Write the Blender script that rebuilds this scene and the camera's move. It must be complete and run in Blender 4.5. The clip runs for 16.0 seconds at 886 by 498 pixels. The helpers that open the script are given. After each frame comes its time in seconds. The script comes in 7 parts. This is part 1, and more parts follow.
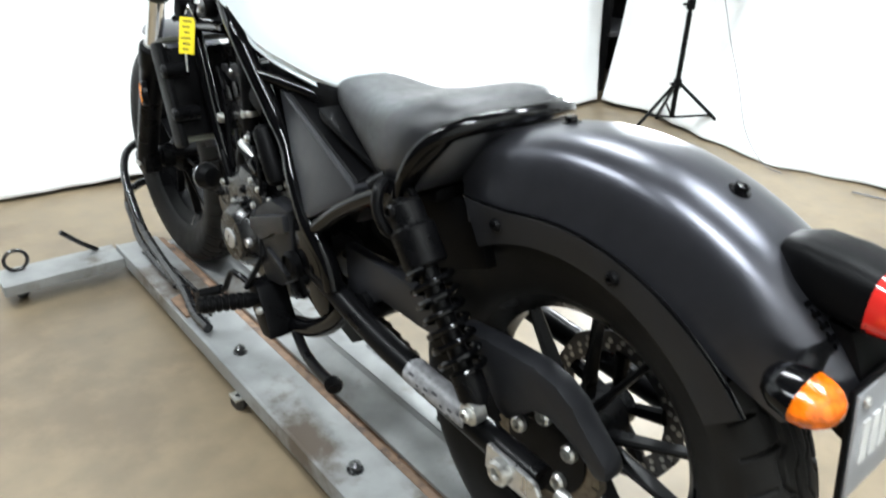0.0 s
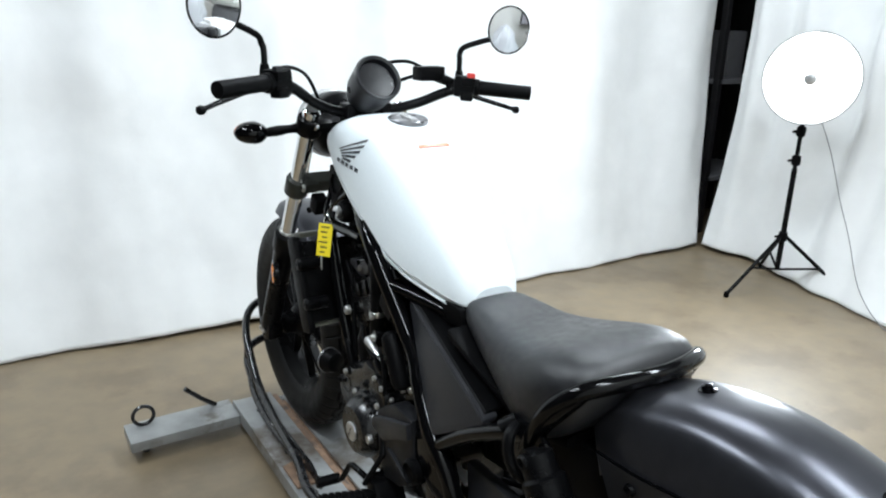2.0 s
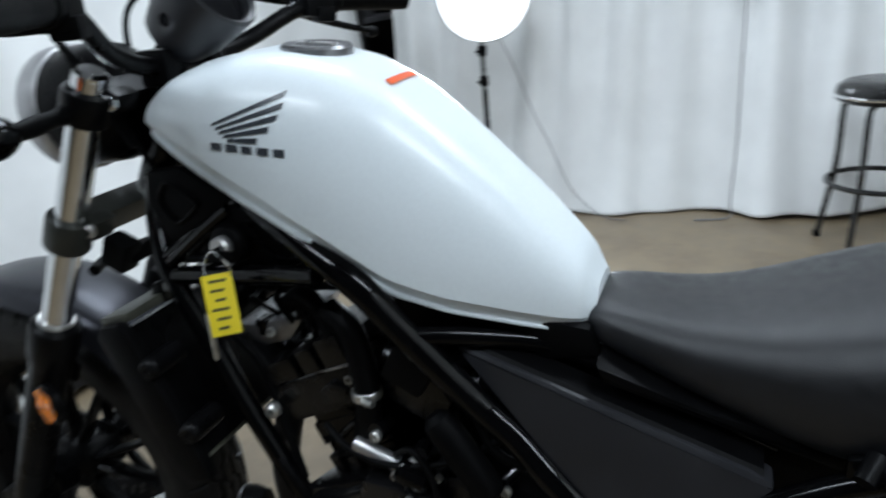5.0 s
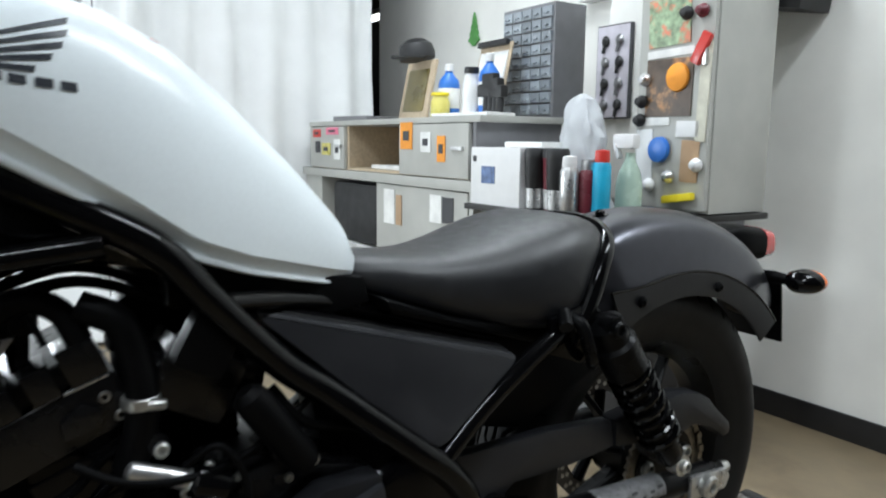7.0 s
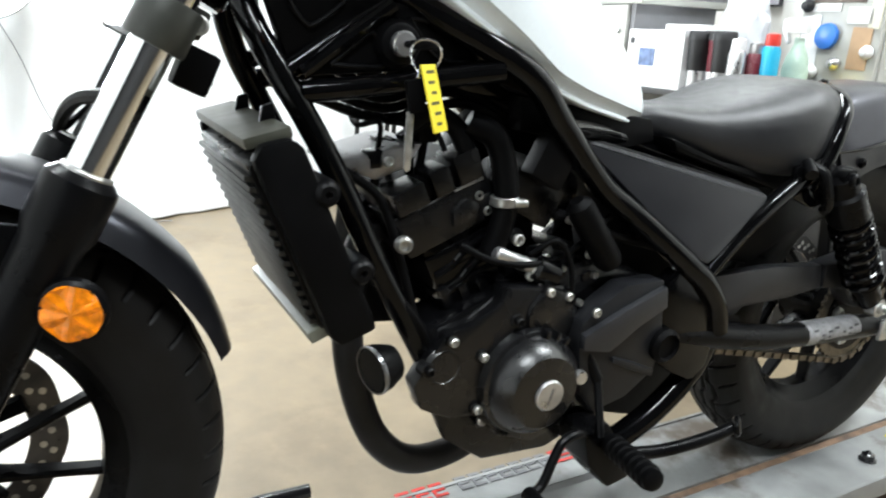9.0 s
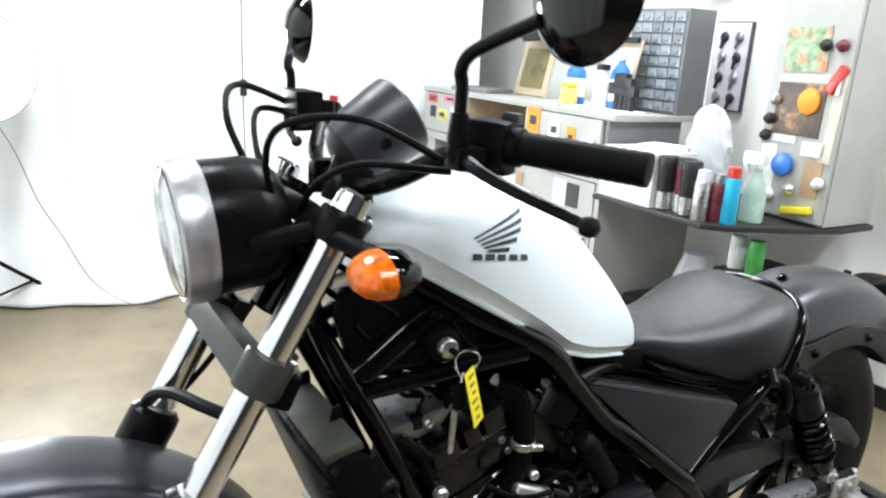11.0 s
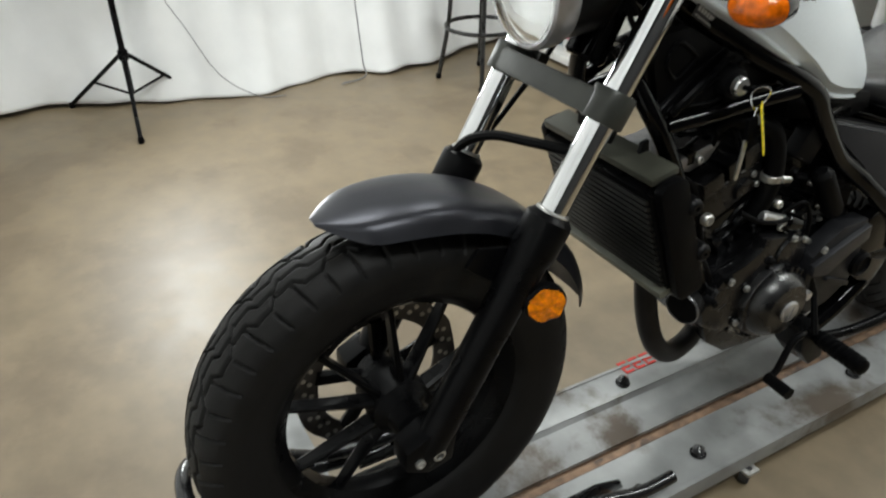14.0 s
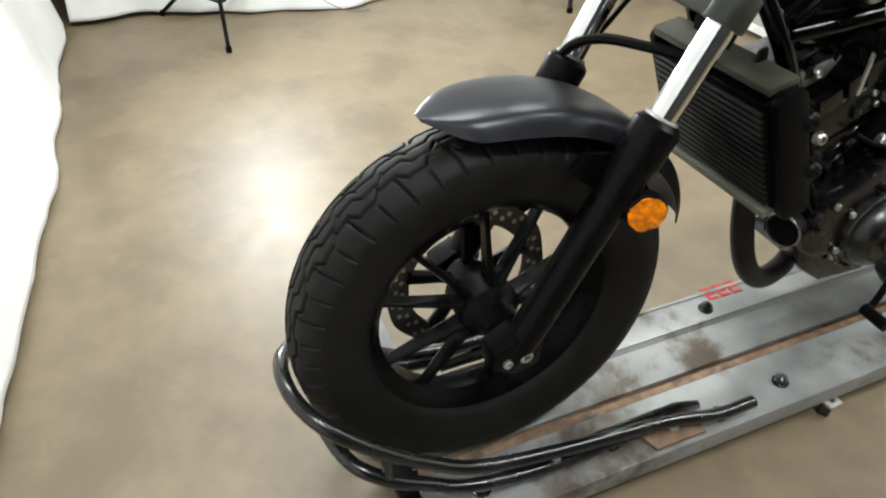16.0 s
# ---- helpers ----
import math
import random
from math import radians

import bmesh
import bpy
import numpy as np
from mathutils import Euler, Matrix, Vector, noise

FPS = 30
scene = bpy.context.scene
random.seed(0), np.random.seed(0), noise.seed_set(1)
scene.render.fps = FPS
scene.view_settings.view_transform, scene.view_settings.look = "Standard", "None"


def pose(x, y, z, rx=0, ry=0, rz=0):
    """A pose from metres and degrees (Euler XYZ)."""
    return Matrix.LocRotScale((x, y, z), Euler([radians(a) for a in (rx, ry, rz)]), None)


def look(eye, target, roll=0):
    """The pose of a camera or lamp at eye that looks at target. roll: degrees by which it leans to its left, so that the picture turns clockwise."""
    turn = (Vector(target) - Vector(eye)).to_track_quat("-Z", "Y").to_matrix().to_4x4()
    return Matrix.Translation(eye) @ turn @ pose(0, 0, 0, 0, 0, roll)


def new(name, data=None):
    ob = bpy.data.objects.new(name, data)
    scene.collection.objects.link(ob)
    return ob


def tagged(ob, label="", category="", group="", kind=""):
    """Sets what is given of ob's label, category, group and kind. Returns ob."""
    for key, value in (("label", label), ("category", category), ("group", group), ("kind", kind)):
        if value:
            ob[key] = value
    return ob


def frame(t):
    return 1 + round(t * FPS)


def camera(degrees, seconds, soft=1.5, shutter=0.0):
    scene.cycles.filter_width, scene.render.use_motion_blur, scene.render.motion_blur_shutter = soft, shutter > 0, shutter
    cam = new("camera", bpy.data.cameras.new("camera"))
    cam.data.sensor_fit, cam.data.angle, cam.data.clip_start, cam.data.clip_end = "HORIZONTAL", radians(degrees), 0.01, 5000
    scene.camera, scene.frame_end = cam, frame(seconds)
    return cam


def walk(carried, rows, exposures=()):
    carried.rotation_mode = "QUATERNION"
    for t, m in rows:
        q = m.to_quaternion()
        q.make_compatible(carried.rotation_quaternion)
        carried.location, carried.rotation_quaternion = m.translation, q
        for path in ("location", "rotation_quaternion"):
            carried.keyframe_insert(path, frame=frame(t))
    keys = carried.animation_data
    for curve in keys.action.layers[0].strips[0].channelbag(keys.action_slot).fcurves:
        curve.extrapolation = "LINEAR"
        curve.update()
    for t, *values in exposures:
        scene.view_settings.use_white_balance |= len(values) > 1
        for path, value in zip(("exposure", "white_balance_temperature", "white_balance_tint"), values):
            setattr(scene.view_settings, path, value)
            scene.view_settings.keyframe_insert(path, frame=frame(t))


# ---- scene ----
cam = camera(63.2, 16.0, soft=2.0, shutter=0.45)
PATH = [
    (0, (-0.717, -0.507, 1.067), (0.446, 0.87, 0.199), 2.2),
    (0.5, (-0.724, -0.479, 1.116), (0.393, 0.981, 0.328), 1.4),
    (1, (-0.737, -0.452, 1.176), (0.29, 1.089, 0.419), 1.3),
    (1.5, (-0.745, -0.437, 1.235), (0.272, 1.15, 0.568), 1.4),
    (2, (-0.762, -0.434, 1.275), (0.27, 1.167, 0.665), 1.5),
    (2.5, (-0.785, -0.425, 1.288), (0.256, 1.18, 0.704), 1.4),
    (3, (-0.831, -0.4, 1.244), (0.227, 1.163, 0.583), 3.8),
    (3.2, (-0.837, -0.346, 1.221), (0.247, 1.173, 0.502), 4.2),
    (5.3, (-0.738, 0.501, 1.109), (1.103, 0.895, 0.434), -6.0),
    (5.5, (-0.727, 0.534, 1.092), (1.143, 0.585, 0.384), -4.2),
    (6, (-0.726, 0.736, 1.064), (0.96, -0.117, 0.408), 0.8),
    (6.5, (-0.775, 0.845, 0.97), (0.904, -0.198, 0.666), -1.1),
    (7, (-0.843, 0.971, 0.93), (0.799, -0.132, 0.638), 0.7),
    (7.5, (-0.856, 1.099, 0.89), (0.737, -0.06, 0.546), 2.3),
    (8, (-0.868, 1.204, 0.88), (0.749, 0.103, 0.466), 3.0),
    (8.5, (-0.868, 1.276, 0.869), (0.79, 0.269, 0.384), 3.4),
    (9, (-0.856, 1.336, 0.874), (0.822, 0.412, 0.298), 2.7),
    (9.5, (-0.85, 1.369, 0.977), (0.824, 0.47, 0.352), 1.3),
    (10, (-0.872, 1.368, 1.099), (0.785, 0.459, 0.446), 1.7),
    (10.2, (-0.879, 1.35, 1.138), (0.803, 0.46, 0.524), 2.1),
    (12.3, (-0.797, 1.726, 1.295), (0.705, 0.511, 0.777), 4.2),
    (12.5, (-0.805, 1.732, 1.301), (0.709, 0.582, 0.681), 4.0),
    (13, (-0.784, 1.793, 1.25), (0.744, 0.779, 0.452), 1.7),
    (13.5, (-0.79, 1.84, 1.218), (0.716, 0.933, 0.265), 0.9),
    (14, (-0.796, 1.86, 1.205), (0.687, 1.028, 0.152), 0.5),
    (14.5, (-0.808, 1.884, 1.19), (0.648, 1.115, 0.055), -0.1),
    (15, (-0.827, 1.905, 1.179), (0.619, 1.224, -0.024), -1.1),
    (15.5, (-0.825, 1.918, 1.172), (0.616, 1.307, -0.072), -1.7),
    (16, (-0.8, 1.915, 1.173), (0.664, 1.29, -0.038), 0.1),
]
EXPOSURES = [
    (0.0, 0.58, 6400, 10), (0.5, 0.55, 6400, 10), (1.0, 0.25, 6350, 10), (1.5, 0.02, 6300, 10), (2.5, -0.55, 6150, 10), (3.2, -0.95, 6100, 10), (5.3, -0.88, 5950, 10),
    (6.0, -1.03, 6150, 10), (6.5, -0.55, 6250, 10), (7.5, -0.5, 6250, 10), (8.0, -0.2, 6400, 10), (8.5, 0.26, 6500, 10), (10.2, 0.66, 6400, 10), (12.3, -0.90, 6450, 10),
    (13.0, -0.97, 6580, 10), (13.5, -0.80, 6700, 10), (14.5, -0.22, 6900, 10), (15.0, -0.04, 6900, 10), (16.0, 0.03, 6900, 10)]
walk(cam, [(t, look(eye, target, roll)) for t, eye, target, roll in PATH], EXPOSURES)

# ---- world and lamps ----
world = bpy.data.worlds.new("world")
scene.world = world
world.use_nodes = True
world.node_tree.nodes["Background"].inputs["Color"].default_value = (0.6, 0.7, 0.8, 1)
world.node_tree.nodes["Background"].inputs["Strength"].default_value = 0.02


def area_lamp(name, place, target, sx, sy, power, colour):
    data = bpy.data.lights.new(name, "AREA")
    data.shape, data.size, data.size_y, data.energy, data.color = "RECTANGLE", sx, sy, power, colour
    ob = new(name, data)
    ob.matrix_world = look(place, target)
    return ob


# unseen fluorescent battens under the ceiling, and the round studio light on its stand
# the battens are assumed, set to brighten the motorcycle's left side and the wall
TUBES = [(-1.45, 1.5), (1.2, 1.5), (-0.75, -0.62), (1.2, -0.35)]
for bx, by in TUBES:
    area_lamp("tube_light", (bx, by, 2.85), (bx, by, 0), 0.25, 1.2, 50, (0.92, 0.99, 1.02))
DISH = Vector((2.52, 1.535, 1.053))
DISH_WAY = Vector((-0.90, -0.42, 0.02)).normalized()
area_lamp("studio_light", DISH + DISH_WAY * 0.07, DISH + DISH_WAY, 0.38, 0.38, 34, (0.92, 0.99, 1.02))
# ---- materials ----
def material(name, colour, rough=0.5, metal=0.0, vary=0.12, scale=18.0, bump=0.0, bump_scale=120.0, coat=0.0, rough_vary=0.08, spec=0.5,
             second=None, second_scale=3.0, second_size=0.5, stretch=(1, 1, 1), obj_random=0.0, sheen=0.0):
    m = bpy.data.materials.new(name)
    m.use_nodes = True
    nt = m.node_tree
    bsdf = nt.nodes["Principled BSDF"]
    bsdf.inputs["Metallic"].default_value = metal
    bsdf.inputs["Coat Weight"].default_value = coat
    bsdf.inputs["Coat Roughness"].default_value = 0.06
    bsdf.inputs["Specular IOR Level"].default_value = spec
    bsdf.inputs["Sheen Weight"].default_value = sheen
    co = nt.nodes.new("ShaderNodeTexCoord")
    mp = nt.nodes.new("ShaderNodeMapping")
    mp.inputs["Scale"].default_value = stretch
    nt.links.new(co.outputs["Object"], mp.inputs["Vector"])
    n1 = nt.nodes.new("ShaderNodeTexNoise")
    n1.inputs["Scale"].default_value, n1.inputs["Detail"].default_value = scale, 6
    nt.links.new(mp.outputs["Vector"], n1.inputs["Vector"])
    ramp = nt.nodes.new("ShaderNodeMapRange")
    ramp.inputs["From Min"].default_value, ramp.inputs["From Max"].default_value = 0.3, 0.7
    ramp.inputs["To Min"].default_value, ramp.inputs["To Max"].default_value = 1 - vary, 1 + vary
    nt.links.new(n1.outputs["Fac"], ramp.inputs["Value"])
    mul = nt.nodes.new("ShaderNodeVectorMath")
    mul.operation = "SCALE"
    mul.inputs[0].default_value = colour[:3]
    nt.links.new(ramp.outputs["Result"], mul.inputs["Scale"])
    out = mul.outputs["Vector"]
    if second:
        n2 = nt.nodes.new("ShaderNodeTexNoise")
        n2.inputs["Scale"].default_value, n2.inputs["Detail"].default_value = second_scale, 7
        n2.inputs["Roughness"].default_value = 0.62
        nt.links.new(mp.outputs["Vector"], n2.inputs["Vector"])
        r2 = nt.nodes.new("ShaderNodeMapRange")
        r2.interpolation_type = "SMOOTHSTEP"
        r2.inputs["From Min"].default_value, r2.inputs["From Max"].default_value = second_size, second_size + 0.16
        nt.links.new(n2.outputs["Fac"], r2.inputs["Value"])
        mix = nt.nodes.new("ShaderNodeMix")
        mix.data_type = "RGBA"
        nt.links.new(r2.outputs["Result"], mix.inputs[0])
        nt.links.new(out, mix.inputs[6])
        mix.inputs[7].default_value = (*second, 1)
        out = mix.outputs[2]
    if obj_random:
        info = nt.nodes.new("ShaderNodeObjectInfo")
        r3 = nt.nodes.new("ShaderNodeMapRange")
        r3.inputs["To Min"].default_value, r3.inputs["To Max"].default_value = 1 - obj_random, 1 + obj_random
        nt.links.new(info.outputs["Random"], r3.inputs["Value"])
        m3 = nt.nodes.new("ShaderNodeVectorMath")
        m3.operation = "SCALE"
        nt.links.new(out, m3.inputs[0])
        nt.links.new(r3.outputs["Result"], m3.inputs["Scale"])
        out = m3.outputs["Vector"]
    nt.links.new(out, bsdf.inputs["Base Color"])
    rr = nt.nodes.new("ShaderNodeMapRange")
    rr.inputs["From Min"].default_value, rr.inputs["From Max"].default_value = 0.3, 0.7
    rr.inputs["To Min"].default_value, rr.inputs["To Max"].default_value = max(0.02, rough - rough_vary), min(1, rough + rough_vary)
    nt.links.new(n1.outputs["Fac"], rr.inputs["Value"])
    nt.links.new(rr.outputs["Result"], bsdf.inputs["Roughness"])
    if bump:
        n3 = nt.nodes.new("ShaderNodeTexNoise")
        n3.inputs["Scale"].default_value, n3.inputs["Detail"].default_value = bump_scale, 4
        nt.links.new(mp.outputs["Vector"], n3.inputs["Vector"])
        bp = nt.nodes.new("ShaderNodeBump")
        bp.inputs["Strength"].default_value, bp.inputs["Distance"].default_value = bump, 0.002
        nt.links.new(n3.outputs["Fac"], bp.inputs["Height"])
        nt.links.new(bp.outputs["Normal"], bsdf.inputs["Normal"])
    return m


def clear(name, colour, rough=0.05, weight=1.0, ior=1.45):
    m = material(name, colour, rough, vary=0.03, rough_vary=0.02)
    b = m.node_tree.nodes["Principled BSDF"]
    b.inputs["Transmission Weight"].default_value, b.inputs["IOR"].default_value = weight, ior
    return m


def glowing(name, colour, strength):
    m = bpy.data.materials.new(name)
    m.use_nodes = True
    b = m.node_tree.nodes["Principled BSDF"]
    b.inputs["Base Color"].default_value = (*colour, 1)
    b.inputs["Emission Color"].default_value = (*colour, 1)
    b.inputs["Emission Strength"].default_value = strength
    return m


GLOSS_BLACK = material("gloss_black_paint", (0.0016, 0.0016, 0.0019), 0.12, spec=0.16, coat=0.12, vary=0.2, bump=0.04, bump_scale=60)
SATIN_BLACK = material("satin_black_paint", (0.0030, 0.0030, 0.0034), 0.31, spec=0.10, vary=0.25, bump=0.06, bump_scale=300)
FENDER_GREY = material("matte_gunmetal_paint", (0.068, 0.069, 0.079), 0.30, metal=0.88, vary=0.05, scale=40, rough_vary=0.02, bump=0.015, bump_scale=600)
FENDER_DARK = material("dark_gunmetal_paint", (0.038, 0.039, 0.046), 0.33, metal=0.7, vary=0.05, scale=40, rough_vary=0.02, bump=0.015, bump_scale=600)
PLASTIC = material("black_plastic", (0.0024, 0.0024, 0.0027), 0.44, spec=0.07, vary=0.2, bump=0.12, bump_scale=700)
SHELL_BLACK = material("polished_black_plastic", (0.0030, 0.0030, 0.0034), 0.13, spec=0.45, vary=0.15)
PANEL_GREY = material("dark_grey_plastic", (0.019, 0.0195, 0.0225), 0.38, spec=0.42, vary=0.12, bump=0.10, bump_scale=900)
ENGINE_BLACK = material("black_engine_paint", (0.0035, 0.0035, 0.0041), 0.25, metal=0.0, spec=0.42, vary=0.35, bump=0.14, bump_scale=420)
GUARD_GREY = material("dark_sprocket_plastic", (0.0095, 0.0098, 0.0115), 0.42, spec=0.3, vary=0.15, bump=0.10, bump_scale=900)
COVER_BLACK = material("satin_cover_black", (0.0040, 0.0040, 0.0046), 0.26, spec=0.6, vary=0.2, bump=0.05, bump_scale=500)
DISC_DARK = material("dark_brake_steel", (0.10, 0.10, 0.105), 0.34, metal=0.8, vary=0.2, scale=50)
RUBBER = material("tyre_rubber", (0.0085, 0.0082, 0.0080), 0.55, spec=0.2, vary=0.25, scale=30, bump=0.18, bump_scale=350, second=(0.017, 0.015, 0.012), second_scale=9, second_size=0.6)
GRIP_RUBBER = material("grip_rubber", (0.0024, 0.0024, 0.0027), 0.48, spec=0.07, bump=0.2, bump_scale=500)
VINYL = material("seat_vinyl", (0.0075, 0.0080, 0.0098), 0.42, spec=0.62, vary=0.10, scale=60, bump=0.22, bump_scale=900)
WHITE_PAINT = material("pearl_white_paint", (0.80, 0.86, 0.89), 0.31, coat=0.12, vary=0.015, scale=200, rough_vary=0.03)
CHROME = material("chrome", (0.78, 0.79, 0.80), 0.09, metal=1.0, vary=0.05, rough_vary=0.04)
SILVER = material("brushed_aluminium", (0.60, 0.60, 0.60), 0.32, metal=0.9, vary=0.12, scale=60)
BOWL = material("faceted_reflector", (0.88, 0.89, 0.89), 0.06, metal=1.0, vary=0.03, rough_vary=0.02)
RIM_SILVER = material("satin_silver_rim", (0.46, 0.46, 0.47), 0.40, metal=0.9, vary=0.10, scale=50)
ZINC = material("zinc_bolt", (0.52, 0.52, 0.50), 0.36, metal=0.9, vary=0.3, scale=80)
STEEL = material("brake_steel", (0.30, 0.30, 0.31), 0.34, metal=0.9, vary=0.2, scale=50)
CHAIN = material("oiled_chain", (0.16, 0.14, 0.11), 0.4, metal=0.85, vary=0.4, scale=90)
AMBER_SOLID = material("amber_reflector", (0.80, 0.215, 0.003), 0.18, vary=0.35, scale=110, coat=0.0, bump=0.6, bump_scale=130)
AMBER_DEEP = material("deep_amber_lens", (0.66, 0.125, 0.002), 0.16, vary=0.45, scale=90, bump=0.5, bump_scale=110)
RED_LENS = material("red_lens", (0.55, 0.02, 0.015), 0.15, vary=0.1, coat=0.8)
LENS = clear("clear_lens", (0.96, 0.97, 0.97), 0.03)
MIRROR = material("mirror_glass", (0.88, 0.89, 0.90), 0.02, metal=1.0, vary=0.01, rough_vary=0.0)
DARK_GLASS = material("dark_display_glass", (0.004, 0.004, 0.005), 0.25, spec=0.12, vary=0.1)
YELLOW = material("yellow_card", (0.82, 0.66, 0.02), 0.5, vary=0.06)
TAG_INK = material("tag_ink", (0.10, 0.09, 0.02), 0.6)
RAD_GREEN = material("olive_radiator_top", (0.044, 0.045, 0.034), 0.42, vary=0.3, bump=0.1)
CLAMP_GREY = material("dusty_clamp_alloy", (0.034, 0.036, 0.031), 0.40, metal=0.3, vary=0.25, bump=0.1)
ALU_FIN = material("radiator_fins", (0.018, 0.018, 0.016), 0.42, metal=0.3, vary=0.3)
DECAL_DARK = material("decal_dark", (0.05, 0.055, 0.065), 0.3)
DECAL_ORANGE = material("decal_orange", (0.80, 0.12, 0.025), 0.35)
LABEL_WHITE = material("white_label", (0.55, 0.55, 0.54), 0.5, vary=0.15)
WORN_LABEL = material("scuffed_label", (0.24, 0.24, 0.25), 0.45, vary=0.4, scale=60, second=(0.06, 0.06, 0.065), second_scale=45, second_size=0.55)
DOLLY_GREY = material("worn_zinc_plate", (0.275, 0.282, 0.280), 0.42, metal=0.25, vary=0.22, scale=11, bump=0.10, bump_scale=90,
                      second=(0.10, 0.080, 0.062), second_scale=5, second_size=0.505)
RUST = material("rusty_channel", (0.20, 0.125, 0.08), 0.75, vary=0.35, scale=40, bump=0.4, bump_scale=160, second=(0.07, 0.05, 0.04), second_scale=16, second_size=0.52)
DOLLY_BLACK = material("black_tube_paint", (0.008, 0.008, 0.009), 0.25, vary=0.3, coat=0.3, bump=0.08, bump_scale=100)
FLOOR_MAT = material("polished_concrete", (0.192, 0.147, 0.090), 0.45, vary=0.15, scale=11.0, rough_vary=0.04, bump=0.06, bump_scale=60, spec=0.75,
                     second=(0.148, 0.110, 0.066), second_scale=2.6, second_size=0.47, coat=0.0)
CLOTH = material("white_curtain_cloth", (0.78, 0.79, 0.79), 0.85, vary=0.05, scale=5, bump=0.25, bump_scale=30, sheen=0.2)
WALL_WHITE = material("painted_wall", (0.84, 0.83, 0.79), 0.6, vary=0.05, scale=4, bump=0.08, bump_scale=70)
CEILING_MAT = material("unseen_dark_ceiling", (0.10, 0.10, 0.10), 0.8, vary=0.05)
DARK_BACKING = material("dark_backing", (0.02, 0.02, 0.02), 0.8, vary=0.3)
BASE_BLACK = material("black_vinyl_skirting", (0.012, 0.012, 0.013), 0.4, vary=0.2)
CAB_GREY = material("grey_cabinet_paint", (0.42, 0.42, 0.39), 0.5, vary=0.08, scale=7, bump=0.05, bump_scale=120)
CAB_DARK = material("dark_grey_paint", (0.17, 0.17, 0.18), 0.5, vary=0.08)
WOOD_PALE = material("raw_chipboard", (0.50, 0.40, 0.28), 0.7, vary=0.12, scale=60)
BENCH_TOP = material("bench_top", (0.022, 0.021, 0.020), 0.5, vary=0.2)
STOOL_BLACK = material("stool_vinyl", (0.012, 0.012, 0.012), 0.25, bump=0.1, bump_scale=200)
STOOL_TUBE = material("stool_tube", (0.014, 0.014, 0.014), 0.28)
CARD_WHITE = material("white_carton", (0.74, 0.74, 0.74), 0.6, vary=0.04)
BLUE = material("blue_plastic", (0.03, 0.16, 0.55), 0.35)
CYAN = material("cyan_plastic", (0.02, 0.38, 0.60), 0.35)
RED = material("red_plastic", (0.60, 0.04, 0.03), 0.35)
MAROON = material("maroon_plastic", (0.13, 0.02, 0.03), 0.3)
GREEN = material("green_plastic", (0.06, 0.30, 0.06), 0.4)
LEAF = material("green_felt", (0.10, 0.30, 0.08), 0.8)
ORANGE = material("orange_paper", (0.85, 0.32, 0.03), 0.6)
PINK = material("pink_paper", (0.75, 0.20, 0.30), 0.6)
TAN = material("tan_paper", (0.45, 0.30, 0.18), 0.6)
PAPER = material("white_paper", (0.78, 0.78, 0.76), 0.7)
INK = material("dark_print", (0.05, 0.05, 0.055), 0.6)
CASE_BLACK = material("black_case", (0.014, 0.014, 0.015), 0.5)
TAPE_YELLOW = material("pale_yellow_liquid", (0.62, 0.55, 0.14), 0.3)
PLATE_GREY = material("number_plate", (0.42, 0.43, 0.45), 0.35, metal=0.4)
BAG_FILM = clear("translucent_bag_film", (0.85, 0.87, 0.90), 0.45, 0.55)
LIGHT_FACE = glowing("studio_light_face", (0.96, 1.0, 1.0), 4.0)
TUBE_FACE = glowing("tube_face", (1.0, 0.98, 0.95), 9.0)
FAR_TUBE = glowing("far_tube_face", (1.0, 1.0, 1.0), 5.0)


# ---- mesh tools ----
def finish(name, bm, mat, parent=None, label="", angle=32.0, flat=False):
    bmesh.ops.recalc_face_normals(bm, faces=bm.faces)
    if not flat:
        lim = radians(angle)
        for f in bm.faces:
            f.smooth = True
        for e in bm.edges:
            if len(e.link_faces) == 2 and e.calc_face_angle(0.0) > lim:
                e.smooth = False
    me = bpy.data.meshes.new(name)
    bm.to_mesh(me)
    bm.free()
    me.materials.append(mat)
    ob = new(name, me)
    if parent is not None:
        ob.parent = parent
        ob.matrix_parent_inverse = parent.matrix_basis.inverted()
    if label:
        tagged(ob, label)
    return ob


def part(name, bm, mat, parent, label=""):
    return finish(name, bm, mat, parent, label)


def thing(name, place, label, category, group="", kind=""):
    ob = new(name)
    ob.empty_display_size = 0.05
    ob.location = place
    return tagged(ob, label, category, group, kind)


def ring_faces(bm, rings, close_ring=True, cap=True):
    vs = [[bm.verts.new(p) for p in r] for r in rings]
    for a, b in zip(vs, vs[1:]):
        n = len(a)
        for i in range(n if close_ring else n - 1):
            j = (i + 1) % n
            bm.faces.new((a[i], a[j], b[j], b[i]))
    if cap:
        bm.faces.new(list(reversed(vs[0])))
        bm.faces.new(vs[-1])
    return vs


def spline(pts, steps=6):
    p = [np.array(q, float) for q in pts]
    if len(p) < 3:
        return p
    p = [2 * p[0] - p[1]] + p + [2 * p[-1] - p[-2]]
    out = []
    for i in range(1, len(p) - 2):
        for k in range(steps):
            t = k / steps
            out.append(0.5 * (2 * p[i] + (p[i + 1] - p[i - 1]) * t + (2 * p[i - 1] - 5 * p[i] + 4 * p[i + 1] - p[i + 2]) * t**2
                              + (3 * p[i] - p[i - 1] - 3 * p[i + 1] + p[i + 2]) * t**3))
    return out + [p[-2]]


